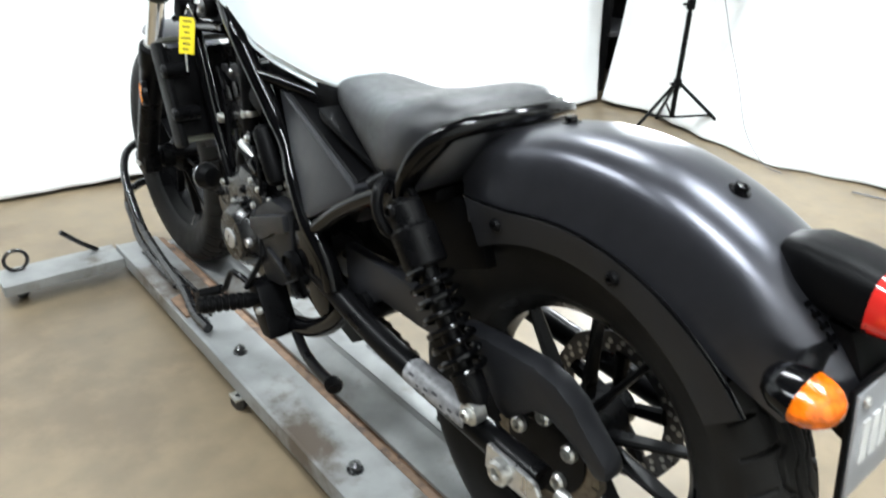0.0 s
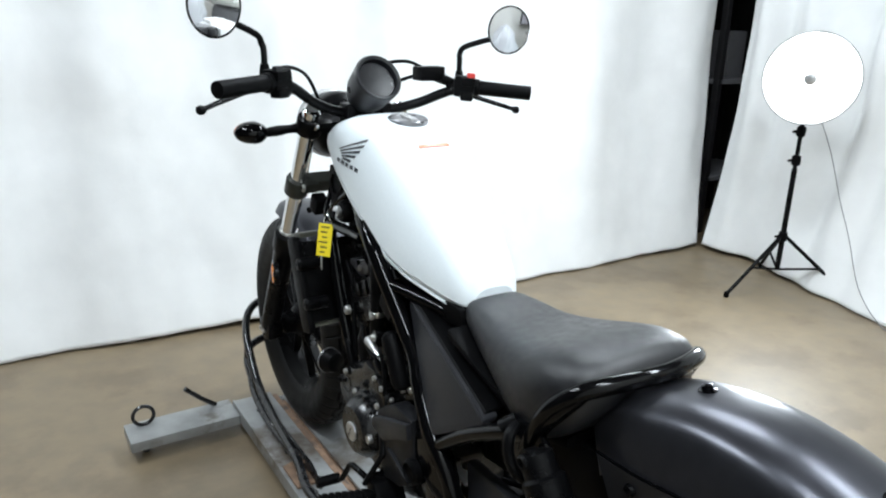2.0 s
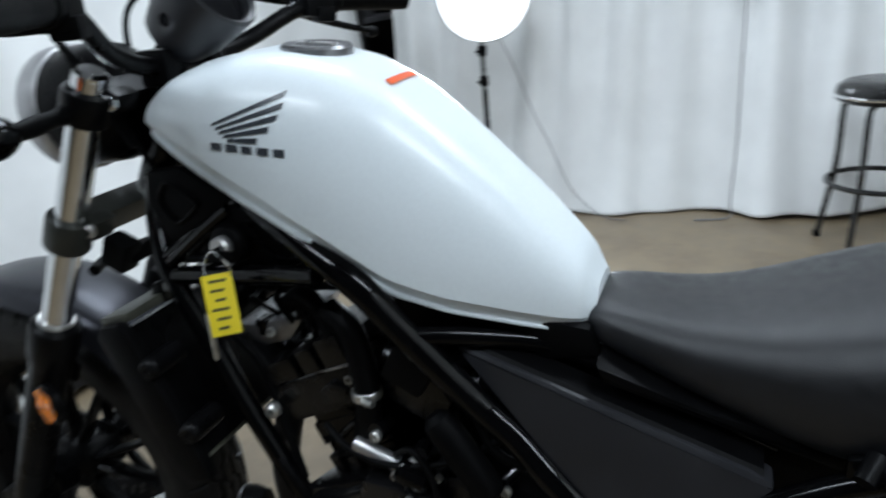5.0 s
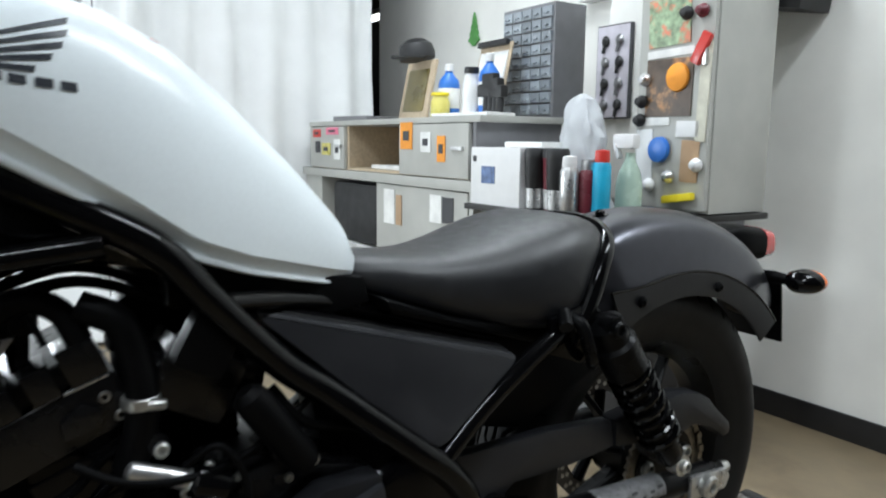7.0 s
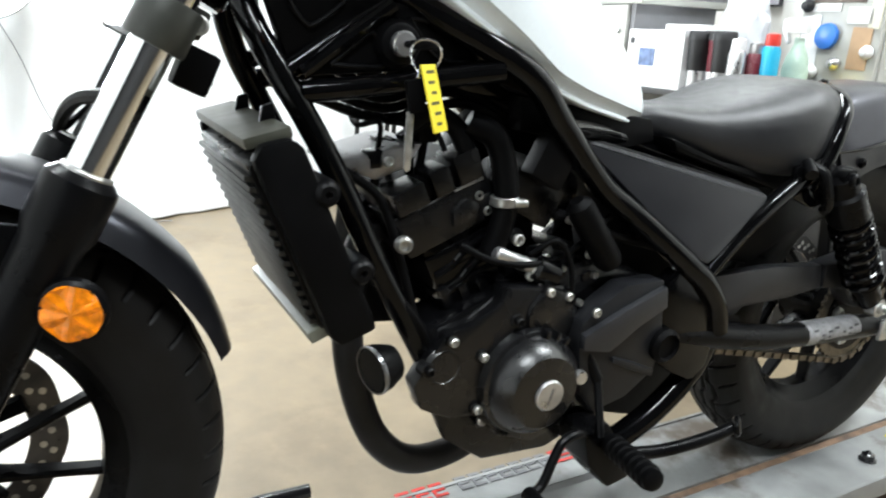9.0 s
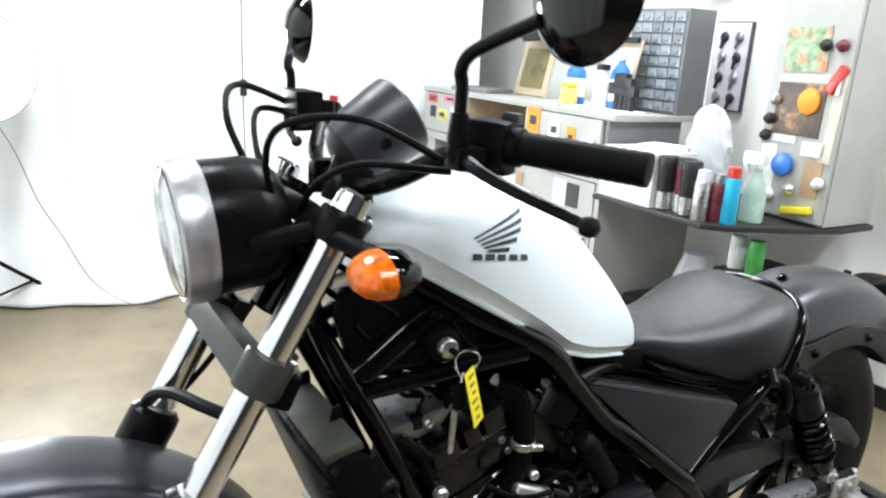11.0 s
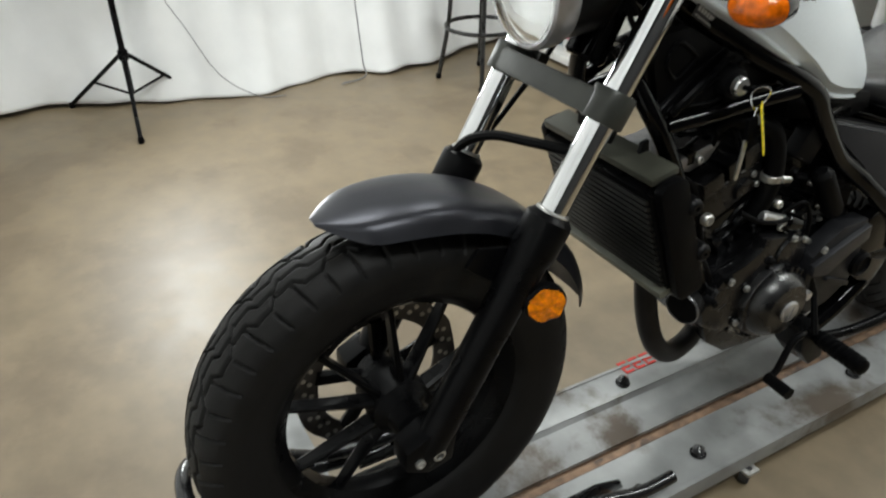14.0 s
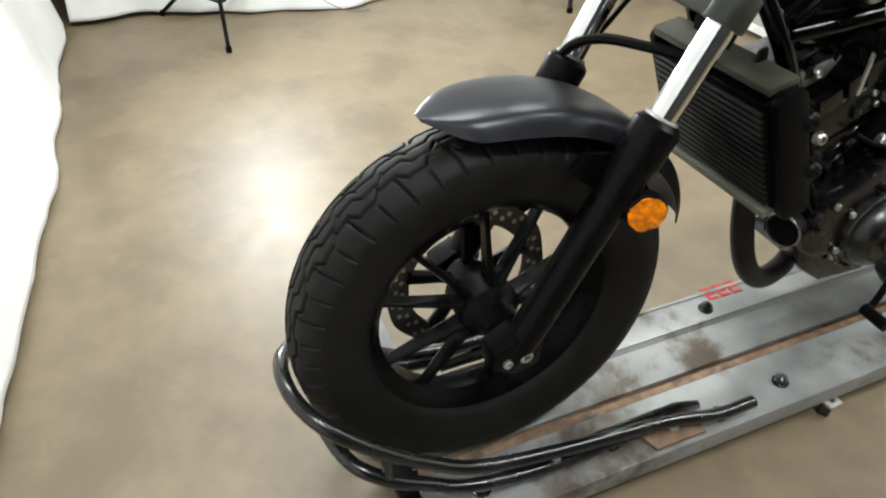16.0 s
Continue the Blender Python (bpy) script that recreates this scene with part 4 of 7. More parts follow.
def wheel(name, centre, w, R, rim, blocks, zig, pairs, disc_x, disc_r, label):
    c = Vector(centre)
    bm = nb()
    rw = w * 0.62
    lathe(bm, [(rim + 0.002, -rw), (rim + 0.006, -rw - 0.004), (rim - 0.006, -rw + 0.002), (rim - 0.016, -rw + 0.012), (rim - 0.028, -rw * 0.4), (rim - 0.030, 0), (rim - 0.028, rw * 0.4), (rim - 0.016, rw - 0.012),
               (rim - 0.006, rw - 0.002), (rim + 0.006, rw + 0.004), (rim + 0.002, rw)], centre, (1, 0, 0), 72, cap=False)
    ob = part(name, bm, SATIN_BLACK, bike, label)
    t = new("tyre", tyre_mesh(centre, w, R, rim, blocks, zig))
    t.parent = ob
    tagged(t, "black rubber tyre with zigzag tread grooves")
    bm = nb()
    lathe(bm, [(0.020, -0.085), (0.030, -0.080), (0.034, -0.05), (0.050, -0.035), (0.052, 0.035), (0.036, 0.05), (0.034, 0.075), (0.02, 0.08)], centre, (1, 0, 0), 28)
    sub("hub", bm, SATIN_BLACK, ob)
    # one cast spoke, then its copies
    bm = nb()
    r0, r1 = 0.042, rim - 0.024
    rings = []
    for k in range(7):
        f = k / 6
        rad = r0 + (r1 - r0) * f
        hw = 0.0074 - 0.0028 * math.sin(f * math.pi * 0.8)
        dep = 0.017 - 0.006 * f
        cy = -0.020 * f
        cx = -0.012 * (1 - f)
        rings.append([(cx + sx * dep, cy + sy * hw, rad) for sx, sy in ((-1, -0.45), (-0.7, -1), (0.7, -1), (1, -0.45), (1, 0.45), (0.7, 1), (-0.7, 1), (-1, 0.45))])
    ring_faces(bm, rings)
    first = sub("spoke", bm, SATIN_BLACK, ob)
    for k in range(pairs):
        for s in (1, -1):
            if k == 0 and s == 1:
                o = first
            else:
                o = new("spoke", first.data)
                o.parent = ob
            m = Matrix.Translation(c) @ Matrix.Rotation(2 * math.pi * k / pairs + s * 0.165 + 0.25, 4, "X")
            if s == -1:
                m = m @ Matrix.Diagonal((1, -1, 1, 1))
            o.matrix_basis = m
    # drilled disc
    bm = nb()
    x0 = c.x + disc_x
    n = 120
    rin = disc_r * 0.72
    wav = lambda a: disc_r * (1 + 0.012 * math.sin(a * 10))  # noqa: E731
    rings = [[(x0 + dx, c.y + rr(a) * math.cos(a), c.z + rr(a) * math.sin(a)) for a in np.linspace(0, 2 * math.pi, n, endpoint=False)]
             for dx, rr in ((-0.002, lambda a: rin), (-0.002, wav), (0.002, wav), (0.002, lambda a: rin), (-0.002, lambda a: rin))]
    ring_faces(bm, rings, True, False)
    disc = sub("brake_disc", bm, DISC_DARK, ob, "drilled steel brake disc")
    bm = nb()
    lathe(bm, [(0.0045, -0.0004), (0.0045, 0.0004)], (0, 0, 0), (1, 0, 0), 8)
    hole = sub("disc_hole", bm, SILVER, ob)
    for k in range(30):
        a = 2 * math.pi * k / 30
        rr = 0.80 + 0.025 * (k % 3)
        for share, turned in ((rr, 0.0), (rr + 0.08, 0.06)):
            o = hole if k == 0 and turned == 0.0 else new("disc_hole", hole.data)
            o.parent = ob
            o.matrix_basis = Matrix.Translation((x0 - 0.0026, c.y + disc_r * share * math.cos(a + turned), c.z + disc_r * share * math.sin(a + turned)))
    bm = nb()
    for k in range(5):
        a = 2 * math.pi * k / 5 + 0.3
        rod(bm, (x0, c.y + 0.035 * math.cos(a), c.z + 0.035 * math.sin(a)), (x0, c.y + rin * 1.05 * math.cos(a), c.z + rin * 1.05 * math.sin(a)), 0.010, 0.013, 8)
    sub("disc_carrier", bm, SATIN_BLACK, ob)
    return ob


FW, RW = (0.0, 1.503, 0.388), (0.0, 0.0, 0.384)
fwheel = wheel("front_wheel", FW, 0.066, 0.324, 0.213, 24, 0.20, 5, 0.062, 0.148, "black cast wheel with paired spokes")
rwheel = wheel("rear_wheel", RW, 0.067, 0.324, 0.211, 22, 0.18, 5, 0.070, 0.120, "black cast wheel with paired spokes")

# sprocket and chain
bm = nb()
lathe(bm, [(0.072, -0.004), (0.072, 0.004)], (-0.084, 0, RW[2]), (1, 0, 0), 30)
part("sprocket_carrier", bm, SATIN_BLACK, bike)
bm = nb()
n = 42
rings = []
for dx in (-0.003, 0.003):
    rings.append([(-0.082 + dx, 0.092 * (1 + (0.045 if k % 2 else -0.02)) * math.cos(math.pi * k / n), RW[2] + 0.092 * (1 + (0.045 if k % 2 else -0.02)) * math.sin(math.pi * k / n)) for k in range(2 * n)])
ring_faces(bm, rings)
spr = part("rear_sprocket", bm, STEEL, bike, "dark toothed steel sprocket")
spr.data.materials[0] = CHAIN
for k in range(5):
    a = 2 * math.pi * k / 5 + 0.2
    bm = nb()
    bolt(bm, (-0.085, 0.050 * math.cos(a), RW[2] + 0.050 * math.sin(a)), (-1, 0, 0), 0.013, 0.014)
    sub("sprocket_bolt", bm, ZINC, spr)
front_s, r_f, r_r = (0.56, 0.445), 0.032, 0.094
path = []
for k in range(60):
    f = k / 59
    path.append((0.56 - 0.02 + f * (0.02 - 0.54), 0.445 - r_f + f * ((RW[2] - r_r) - (0.445 - r_f))))
for k in range(1, 26):
    a = -math.pi / 2 - math.pi * k / 25
    path.append((r_r * math.cos(a), RW[2] + r_r * math.sin(a)))
for k in range(1, 60):
    f = k / 59
    path.append((f * 0.54, RW[2] + r_r + f * (0.445 + r_f - RW[2] - r_r)))
pts = np.array(path)
d = np.r_[0, np.cumsum(np.linalg.norm(np.diff(pts, axis=0), axis=1))]
bm = nb()
step = 0.0135
for k in range(int(d[-1] / step)):
    y = np.interp(k * step, d, pts[:, 0])
    z = np.interp(k * step, d, pts[:, 1])
    y2, z2 = np.interp(k * step + 0.004, d, pts[:, 0]), np.interp(k * step + 0.004, d, pts[:, 1])
    a = math.atan2(z2 - z, y2 - y)
    wide = 0.020 if k % 2 else 0.014
    m = Matrix.Rotation(a, 3, "X")
    block(bm, (-0.082, y, z), (wide, 0.0125, 0.0105), 0, m)
part("drive_chain", bm, CHAIN, bike, "oiled drive chain")

# swingarm, guard, axle plate
bm = nb()
tube(bm, [(-0.135, 0.55, 0.455), (-0.140, 0.46, 0.438), (-0.142, 0.34, 0.415), (-0.142, 0.20, 0.400), (-0.142, 0.02, 0.388), (-0.142, -0.045, 0.386)], 0.0215, 16)
arm = part("swingarm", bm, SATIN_BLACK, bike)
bm = nb()
tube(bm, [(0.135, 0.52, 0.455), (0.140, 0.34, 0.415), (0.142, 0.02, 0.388), (0.142, -0.05, 0.386)], 0.0215, 12)
sub("right_arm", bm, SATIN_BLACK, arm)
bm = nb()
rod(bm, (-0.13, 0.40, 0.432), (0.13, 0.40, 0.432), 0.028)
sub("cross_tube", bm, SATIN_BLACK, arm)
bm = nb()
lathe(bm, [(0.0219, 0.090), (0.0219, 0.235)], (-0.142, 0.0, 0.392), (0, 0.998, 0.045), 24, cap=False)
lab = sub("label", bm, WORN_LABEL, arm, "worn white label with dark print")
for k in range(7):
    bm = nb()
    y = 0.102 + 0.019 * k
    for q in range(1 + k % 3):
        aa = 2.60 + 0.42 * q + 0.21 * (k % 3)
        block(bm, (-0.142 + 0.0219 * math.cos(aa), y + 0.002 * q, 0.392 + 0.045 * y + 0.0219 * math.sin(aa)), (0.0012, 0.012 - 0.003 * ((k + q) % 3), 0.0042), 0, Matrix.Rotation(-aa, 3, "Y"))
    sub("label_print", bm, INK, arm)
bm = nb()
prism(bm, [(0.035, 0.408), (-0.055, 0.402), (-0.066, 0.385), (-0.055, 0.366), (0.035, 0.366)], -0.170, -0.160, 0.005)
plate = part("axle_plate", bm, SILVER, bike, "bright chain adjuster plate")
bm = nb()
lathe(bm, [(0.019, 0), (0.019, 0.010), (0.015, 0.014), (0.009, 0.014), (0.008, 0.006), (0.001, 0.006)], (-0.170, 0.0, 0.386), (-1, 0, 0), 6 * 4)
sub("axle_nut", bm, ZINC, plate)
bm = nb()
bolt(bm, (-0.142, -0.075, 0.386), (0, -1, 0), 0.010, 0.02)
sub("adjuster_bolt", bm, ZINC, plate)
bm = nb()
prism(bm, [(0.47, 0.525), (0.30, 0.525), (0.17, 0.515), (0.16, 0.470), (0.25, 0.462), (0.36, 0.462), (0.40, 0.430), (0.46, 0.420)], -0.118, -0.095, 0.006)
guard = part("chain_guard", bm, PANEL_GREY, bike, "dark grey plastic chain guard")
bm = nb()
prism(bm, [(0.165, 0.514), (0.100, 0.523), (0.060, 0.526), (0.007, 0.529), (-0.033, 0.522), (-0.064, 0.506), (-0.085, 0.485), (-0.125, 0.452), (-0.130, 0.430), (-0.110, 0.425), (-0.090, 0.440), (-0.057, 0.456), (-0.026, 0.466), (0.000, 0.459), (0.028, 0.433), (0.045, 0.415), (0.067, 0.424), (0.101, 0.462), (0.165, 0.470)], -0.124, -0.085, 0.010)
sub("guard_tail", bm, GUARD_GREY, guard)

# twin shock absorbers
for sgn in (-1, 1):
    top, low = Vector((sgn * 0.160, 0.238, 0.680)), Vector((sgn * 0.155, 0.068, 0.438))
    way = (low - top).normalized()
    L = (low - top).length
    bm = nb()
    lathe(bm, [(0.014, -0.012), (0.026, -0.006), (0.027, 0.025), (0.033, 0.030), (0.033, 0.082), (0.030, 0.086), (0.016, 0.088), (0.014, L - 0.06), (0.023, L - 0.055), (0.023, L - 0.02), (0.014, L)], tuple(top), tuple(way), 28)
    sh = part("shock_absorber", bm, SATIN_BLACK, bike)
    bm = nb()
    u = way.orthogonal().normalized()
    v = way.cross(u)
    helix = []
    turns, n = 7, 7 * 16
    for k in range(n + 1):
        a = 2 * math.pi * turns * k / n
        helix.append(tuple(top + way * (0.088 + (L - 0.143) * k / n) + (u * math.cos(a) + v * math.sin(a)) * 0.0300))
    tube(bm, helix, 0.0052, 8, 1)
    sub("spring", bm, GLOSS_BLACK, sh)
    for p, r in ((top, 0.012), (low, 0.010)):
        bm = nb()
        bolt(bm, tuple(p + Vector((sgn * 0.018, 0, 0))), (sgn, 0, 0), r, 0.012)
        rod(bm, tuple(p), tuple(p + Vector((sgn * 0.02, 0, 0))), 0.017)
        sub("shock_mount", bm, SATIN_BLACK if p is top else ZINC, sh)

# frame tubes
FR = 0.0165


def frame_tube(name, pts, r=FR, both=True, mat=GLOSS_BLACK):
    for sgn in ((1, -1) if both else (1,)):
        bm = nb()
        tube(bm, [(p[0] * sgn, p[1], p[2]) for p in pts], r, 14)
        part(name, bm, mat, bike)


frame_tube("main_frame_tube", [(-0.035, 1.125, 1.005), (-0.055, 1.038, 0.954), (-0.075, 0.988, 0.922), (-0.095, 0.939, 0.891), (-0.115, 0.872, 0.857), (-0.124, 0.815, 0.822), (-0.121, 0.770, 0.771), (-0.117, 0.694, 0.690), (-0.122, 0.645, 0.652), (-0.138, 0.600, 0.615), (-0.153, 0.540, 0.566), (-0.156, 0.505, 0.538), (-0.152, 0.470, 0.495), (-0.150, 0.455, 0.450)], 0.0175)
frame_tube("down_tube", [(-0.035, 1.152, 0.920), (-0.060, 1.142, 0.878), (-0.085, 1.122, 0.830), (-0.096, 1.096, 0.783), (-0.101, 1.059, 0.712), (-0.104, 1.020, 0.625), (-0.105, 0.986, 0.556), (-0.106, 0.935, 0.455)], 0.0145)
frame_tube("cross_rail", [(-0.095, 1.098, 0.806), (-0.104, 1.018, 0.814), (-0.114, 0.93, 0.825), (-0.126, 0.865, 0.833)], 0.0125)
frame_tube("brace_tube", [(-0.088, 1.115, 0.825), (-0.080, 1.05, 0.866), (-0.075, 0.985, 0.905)], 0.011)
frame_tube("seat_rail", [(-0.118, 0.752, 0.764), (-0.095, 0.700, 0.757), (-0.066, 0.625, 0.742), (-0.062, 0.560, 0.722), (-0.072, 0.470, 0.692), (-0.085, 0.380, 0.665)], 0.0115, mat=GLOSS_BLACK)
frame_tube("rear_stay", [(-0.154, 0.505, 0.548), (-0.150, 0.448, 0.595), (-0.148, 0.393, 0.632), (-0.145, 0.334, 0.665), (-0.142, 0.275, 0.692), (-0.140, 0.240, 0.735), (-0.120, 0.205, 0.785)], 0.0135)
frame_tube("lower_tube", [(-0.128, 0.448, 0.430), (-0.130, 0.470, 0.385), (-0.130, 0.515, 0.342), (-0.130, 0.575, 0.304), (-0.128, 0.655, 0.272)], 0.0195)
bm = nb()
lathe(bm, [(0.026, -0.075), (0.031, -0.07), (0.028, 0), (0.031, 0.07), (0.026, 0.075)], (0, 1.150, 0.960), (0, -0.4819, 0.8762), 24)
part("steering_head", bm, GLOSS_BLACK, bike)
# dark printed label on the frame beside the steering head, its print as plain bars
slope = Matrix.Rotation(math.atan2(0.050, 0.083), 3, "X")
FLC = Vector((-0.0755, 1.030, 0.949))
bm = nb()
block(bm, tuple(FLC), (0.0016, 0.070, 0.020), 0.0005, slope)
fl = part("frame_label", bm, INK, bike, "dark printed label on the frame tube")
for k in range(9):
    bm = nb()
    block(bm, tuple(FLC + slope @ Vector((-0.0012, -0.029 + 0.0072 * k, 0.0035))), (0.0008, 0.0048, 0.0065), 0, slope)
    sub("label_bar", bm, LABEL_WHITE, fl)
    bm = nb()
    block(bm, tuple(FLC + slope @ Vector((-0.0012, -0.029 + 0.0072 * k, -0.0060))), (0.0008, 0.0040 + 0.0015 * (k % 2), 0.0022), 0, slope)
    sub("label_bar", bm, LABEL_WHITE, fl)
# hoop behind the seat
bm = nb()
tube(bm, [(-0.140, 0.285, 0.660), (-0.146, 0.262, 0.705), (-0.142, 0.236, 0.755), (-0.122, 0.205, 0.788), (-0.075, 0.176, 0.805), (0, 0.160, 0.810), (0.075, 0.176, 0.805), (0.122, 0.205, 0.788), (0.142, 0.236, 0.755), (0.146, 0.262, 0.705), (0.140, 0.285, 0.660)], 0.0135, 14)
part("seat_hoop", bm, GLOSS_BLACK, bike, "glossy black tubular hoop round the seat")
for sgn in (-1, 1):
    bm = nb()
    prism(bm, [(0.555, 0.560), (0.505, 0.535), (0.475, 0.490), (0.462, 0.440), (0.472, 0.395), (0.500, 0.372), (0.545, 0.395), (0.592, 0.425), (0.600, 0.480), (0.585, 0.540)], sgn * 0.156, sgn * 0.125, 0.008)
    pp = part("pivot_plate", bm, GLOSS_BLACK, bike)
    bm = nb()
    lathe(bm, [(0.026, 0), (0.026, 0.012), (0.020, 0.018), (0.019, 0.012), (0.004, 0.012)], (sgn * 0.157, 0.580, 0.452), (sgn, 0, 0), 28)
    sub("pivot_cap", bm, PLASTIC, pp)
    bm = nb()
    prism(bm, [(0.330, 0.700), (0.255, 0.715), (0.225, 0.690), (0.235, 0.640), (0.275, 0.630), (0.330, 0.650)], sgn * 0.150, sgn * 0.138, 0.004)
    part("shock_bracket", bm, GLOSS_BLACK, bike)
bm = nb()
tube(bm, [(-0.150, 0.300, 0.700), (-0.168, 0.292, 0.690), (-0.174, 0.285, 0.665), (-0.170, 0.272, 0.640), (-0.160, 0.262, 0.630)], 0.009, 10)
rod(bm, (-0.146, 0.305, 0.705), (-0.166, 0.318, 0.690), 0.010)
part("helmet_lock", bm, SATIN_BLACK, bike)

# side cover: a flat three-cornered panel that leans inwards at its upper front corner


def cover_face(y, z):
    return 0.366 - 0.068 * y - 0.299 * z


for sgn in (-1, 1):
    bm = nb()
    prism(bm, [(0.716, 0.748), (0.690, 0.742), (0.600, 0.718), (0.410, 0.668), (0.386, 0.660), (0.386, 0.652), (0.400, 0.640), (0.500, 0.574), (0.514, 0.568), (0.530, 0.576), (0.610, 0.644), (0.712, 0.738)], 0.0, 0.030, 0.006,
          shape=lambda co, sgn=sgn: Vector((sgn * (cover_face(co.y, co.z) + 0.004 - co.x), co.y, co.z)))
    bmesh.ops.recalc_face_normals(bm, faces=bm.faces)
    cover = part("side_cover", bm, PANEL_GREY, bike, "dark grey triangular side cover")
    # its upper rim turns in under the seat
    rows = []
    for f in np.linspace(0, 1, 9):
        y = 0.704 + (0.395 - 0.704) * f
        z = 0.743 + (0.661 - 0.743) * f
        x = cover_face(y, z)
        rim = [(x + 0.001, z), (x - 0.006, z + 0.006), (x - 0.022, z + 0.008), (x - 0.040, z + 0.006), (x - 0.040, z + 0.002), (x - 0.004, z - 0.004)]
        rows.append([(sgn * a, y, b) for a, b in rim])
    bm = nb()
    ring_faces(bm, rows)
    # black instead of the cover's grey, so the rim reads as shaded
    sub("turned_rim", bm, PLASTIC, cover)
bm = nb()
prism(bm, [(0.70, 0.70), (0.42, 0.63), (0.46, 0.56), (0.60, 0.60)], -0.10, 0.10, 0.01)
part("air_box", bm, PLASTIC, bike)
bm = nb()
prism(bm, [(0.44, 0.66), (0.18, 0.69), (0.14, 0.60), (0.32, 0.52), (0.44, 0.55)], -0.085, 0.085, 0.012)
part("battery_tray", bm, PLASTIC, bike)

# ---- fuel tank ----
TY = [0.567, 0.570, 0.576, 0.588, 0.608, 0.650, 0.720, 0.780, 0.840, 0.900, 0.960, 1.010, 1.050, 1.080, 1.098, 1.106]
TT = [0.792, 0.808, 0.824, 0.840, 0.863, 0.908, 0.974, 1.024, 1.056, 1.071, 1.075, 1.070, 1.058, 1.040, 1.018, 1.000]
TB = [0.752, 0.752, 0.753, 0.756, 0.760, 0.770, 0.787, 0.808, 0.848, 0.883, 0.918, 0.947, 0.969, 0.985, 0.993, 0.997]
TW = [0.040, 0.050, 0.060, 0.069, 0.078, 0.092, 0.112, 0.124, 0.131, 0.134, 0.133, 0.128, 0.119, 0.106, 0.088, 0.060]
ys = np.linspace(0, 1, 70)
ys = 0.5 - 0.5 * np.cos(np.pi * ys)
rings = []
bm = nb()
sy = TY[0] + (TY[-1] - TY[0]) * ys


def smooth(v, table, keys=TY, wide=0.009):
    g = np.interp(np.linspace(v - wide, v + wide, 9), keys, table)
    return float(g.mean())


def crease(y, zt, zb):
    """Height of the crease along the tank's lower side."""
    return zb + min(float(np.interp(y, (0.57, 0.75, 0.92), (0.020, 0.024, 0.032))), 0.38 * (zt - zb))


def shoulder(y):
    """The tank's top is squarer in front than over the seat."""
    return float(np.interp(y, (0.62, 0.90), (0.66, 0.54)))


def tank_section(y, n=22):
    zt, zb, w = smooth(y, TT), smooth(y, TB), smooth(y, TW)
    zc, full = crease(y, zt, zb), shoulder(y)
    t_ = min(1.0, (zc - zb) / 0.042)
    half = [(0, zb + 0.006), (w * 0.55, zb + 0.002), (w * 0.88, zb), (w * 0.925, zb + 0.002), (w * 0.935, zb + 0.005 * t_), (w * 0.935, zb + 0.010 * t_), (w * 0.905, zb + 0.013 * t_), (w * 0.905, zb + 0.016 * t_), (w * 0.975, zc - 0.004 * t_)]
    for k in range(n + 1):
        a = math.pi / 2 * k / n
        half.append((w * max(math.cos(a), 0) ** full, zc + (zt - zc) * math.sin(a) ** 0.90))
    right = [(x, y, z) for x, z in half]
    left = [(-x, y, z) for x, z in half[1:-1]]
    return right + list(reversed(left))


for y in sy:
    rings.append(tank_section(float(y)))
ring_faces(bm, rings)
tank = finish("fuel_tank", bm, WHITE_PAINT, bike, "pearl white fuel tank with a lower crease", angle=17)
bm = nb()
block(bm, (0, 0.562, 0.750), (0.116, 0.040, 0.016), 0.006, Matrix.Rotation(0.25, 3, "X"))
sub("rear_tab", bm, WHITE_PAINT, tank)
bm = nb()
CAPN = Vector((0, -0.10, 0.99)).normalized()
lathe(bm, [(0.043, -0.008), (0.043, 0.001), (0.040, 0.004), (0.036, 0.004), (0.034, 0.002), (0.001, 0.002)], (0, 0.897, 1.071), tuple(CAPN), 36)
cap_o = sub("filler_cap", bm, STEEL, tank, "round metal filler cap")
bm = nb()
block(bm, (0, 0.897, 1.0745), (0.016, 0.05, 0.005), 0.003, Matrix.Rotation(0.10, 3, "X"))
sub("cap_flap", bm, SILVER, tank)
# wing-shaped badge on the tank flank, five slanting bars over two plain bars


def flank(y, z):
    """x of the tank's left side at y, z."""
    zt, zb, w = smooth(y, TT), smooth(y, TB), smooth(y, TW)
    zc, full = crease(y, zt, zb), shoulder(y)
    s = min(max((z - zc) / (zt - zc), 0), 0.999) ** (1 / 0.90)
    return -w * max(math.cos(math.asin(s)), 0) ** full


def decal(name, quad, mat, n=10, rise=0.0012, parent=None):
    """A thin sheet laid on the tank's left flank, from four corners in (y, z)."""
    bm = nb()
    g = []
    for i in range(n + 1):
        row = []
        for j in range(5):
            u, v = i / n, j / 4
            y = (1 - u) * ((1 - v) * quad[0][0] + v * quad[3][0]) + u * ((1 - v) * quad[1][0] + v * quad[2][0])
            z = (1 - u) * ((1 - v) * quad[0][1] + v * quad[3][1]) + u * ((1 - v) * quad[1][1] + v * quad[2][1])
            row.append(bm.verts.new((flank(y, z) - rise, y, z)))
        g.append(row)
    for i in range(n):
        for j in range(4):
            bm.faces.new((g[i][j], g[i + 1][j], g[i + 1][j + 1], g[i][j + 1]))
    return sub(name, bm, mat, parent)


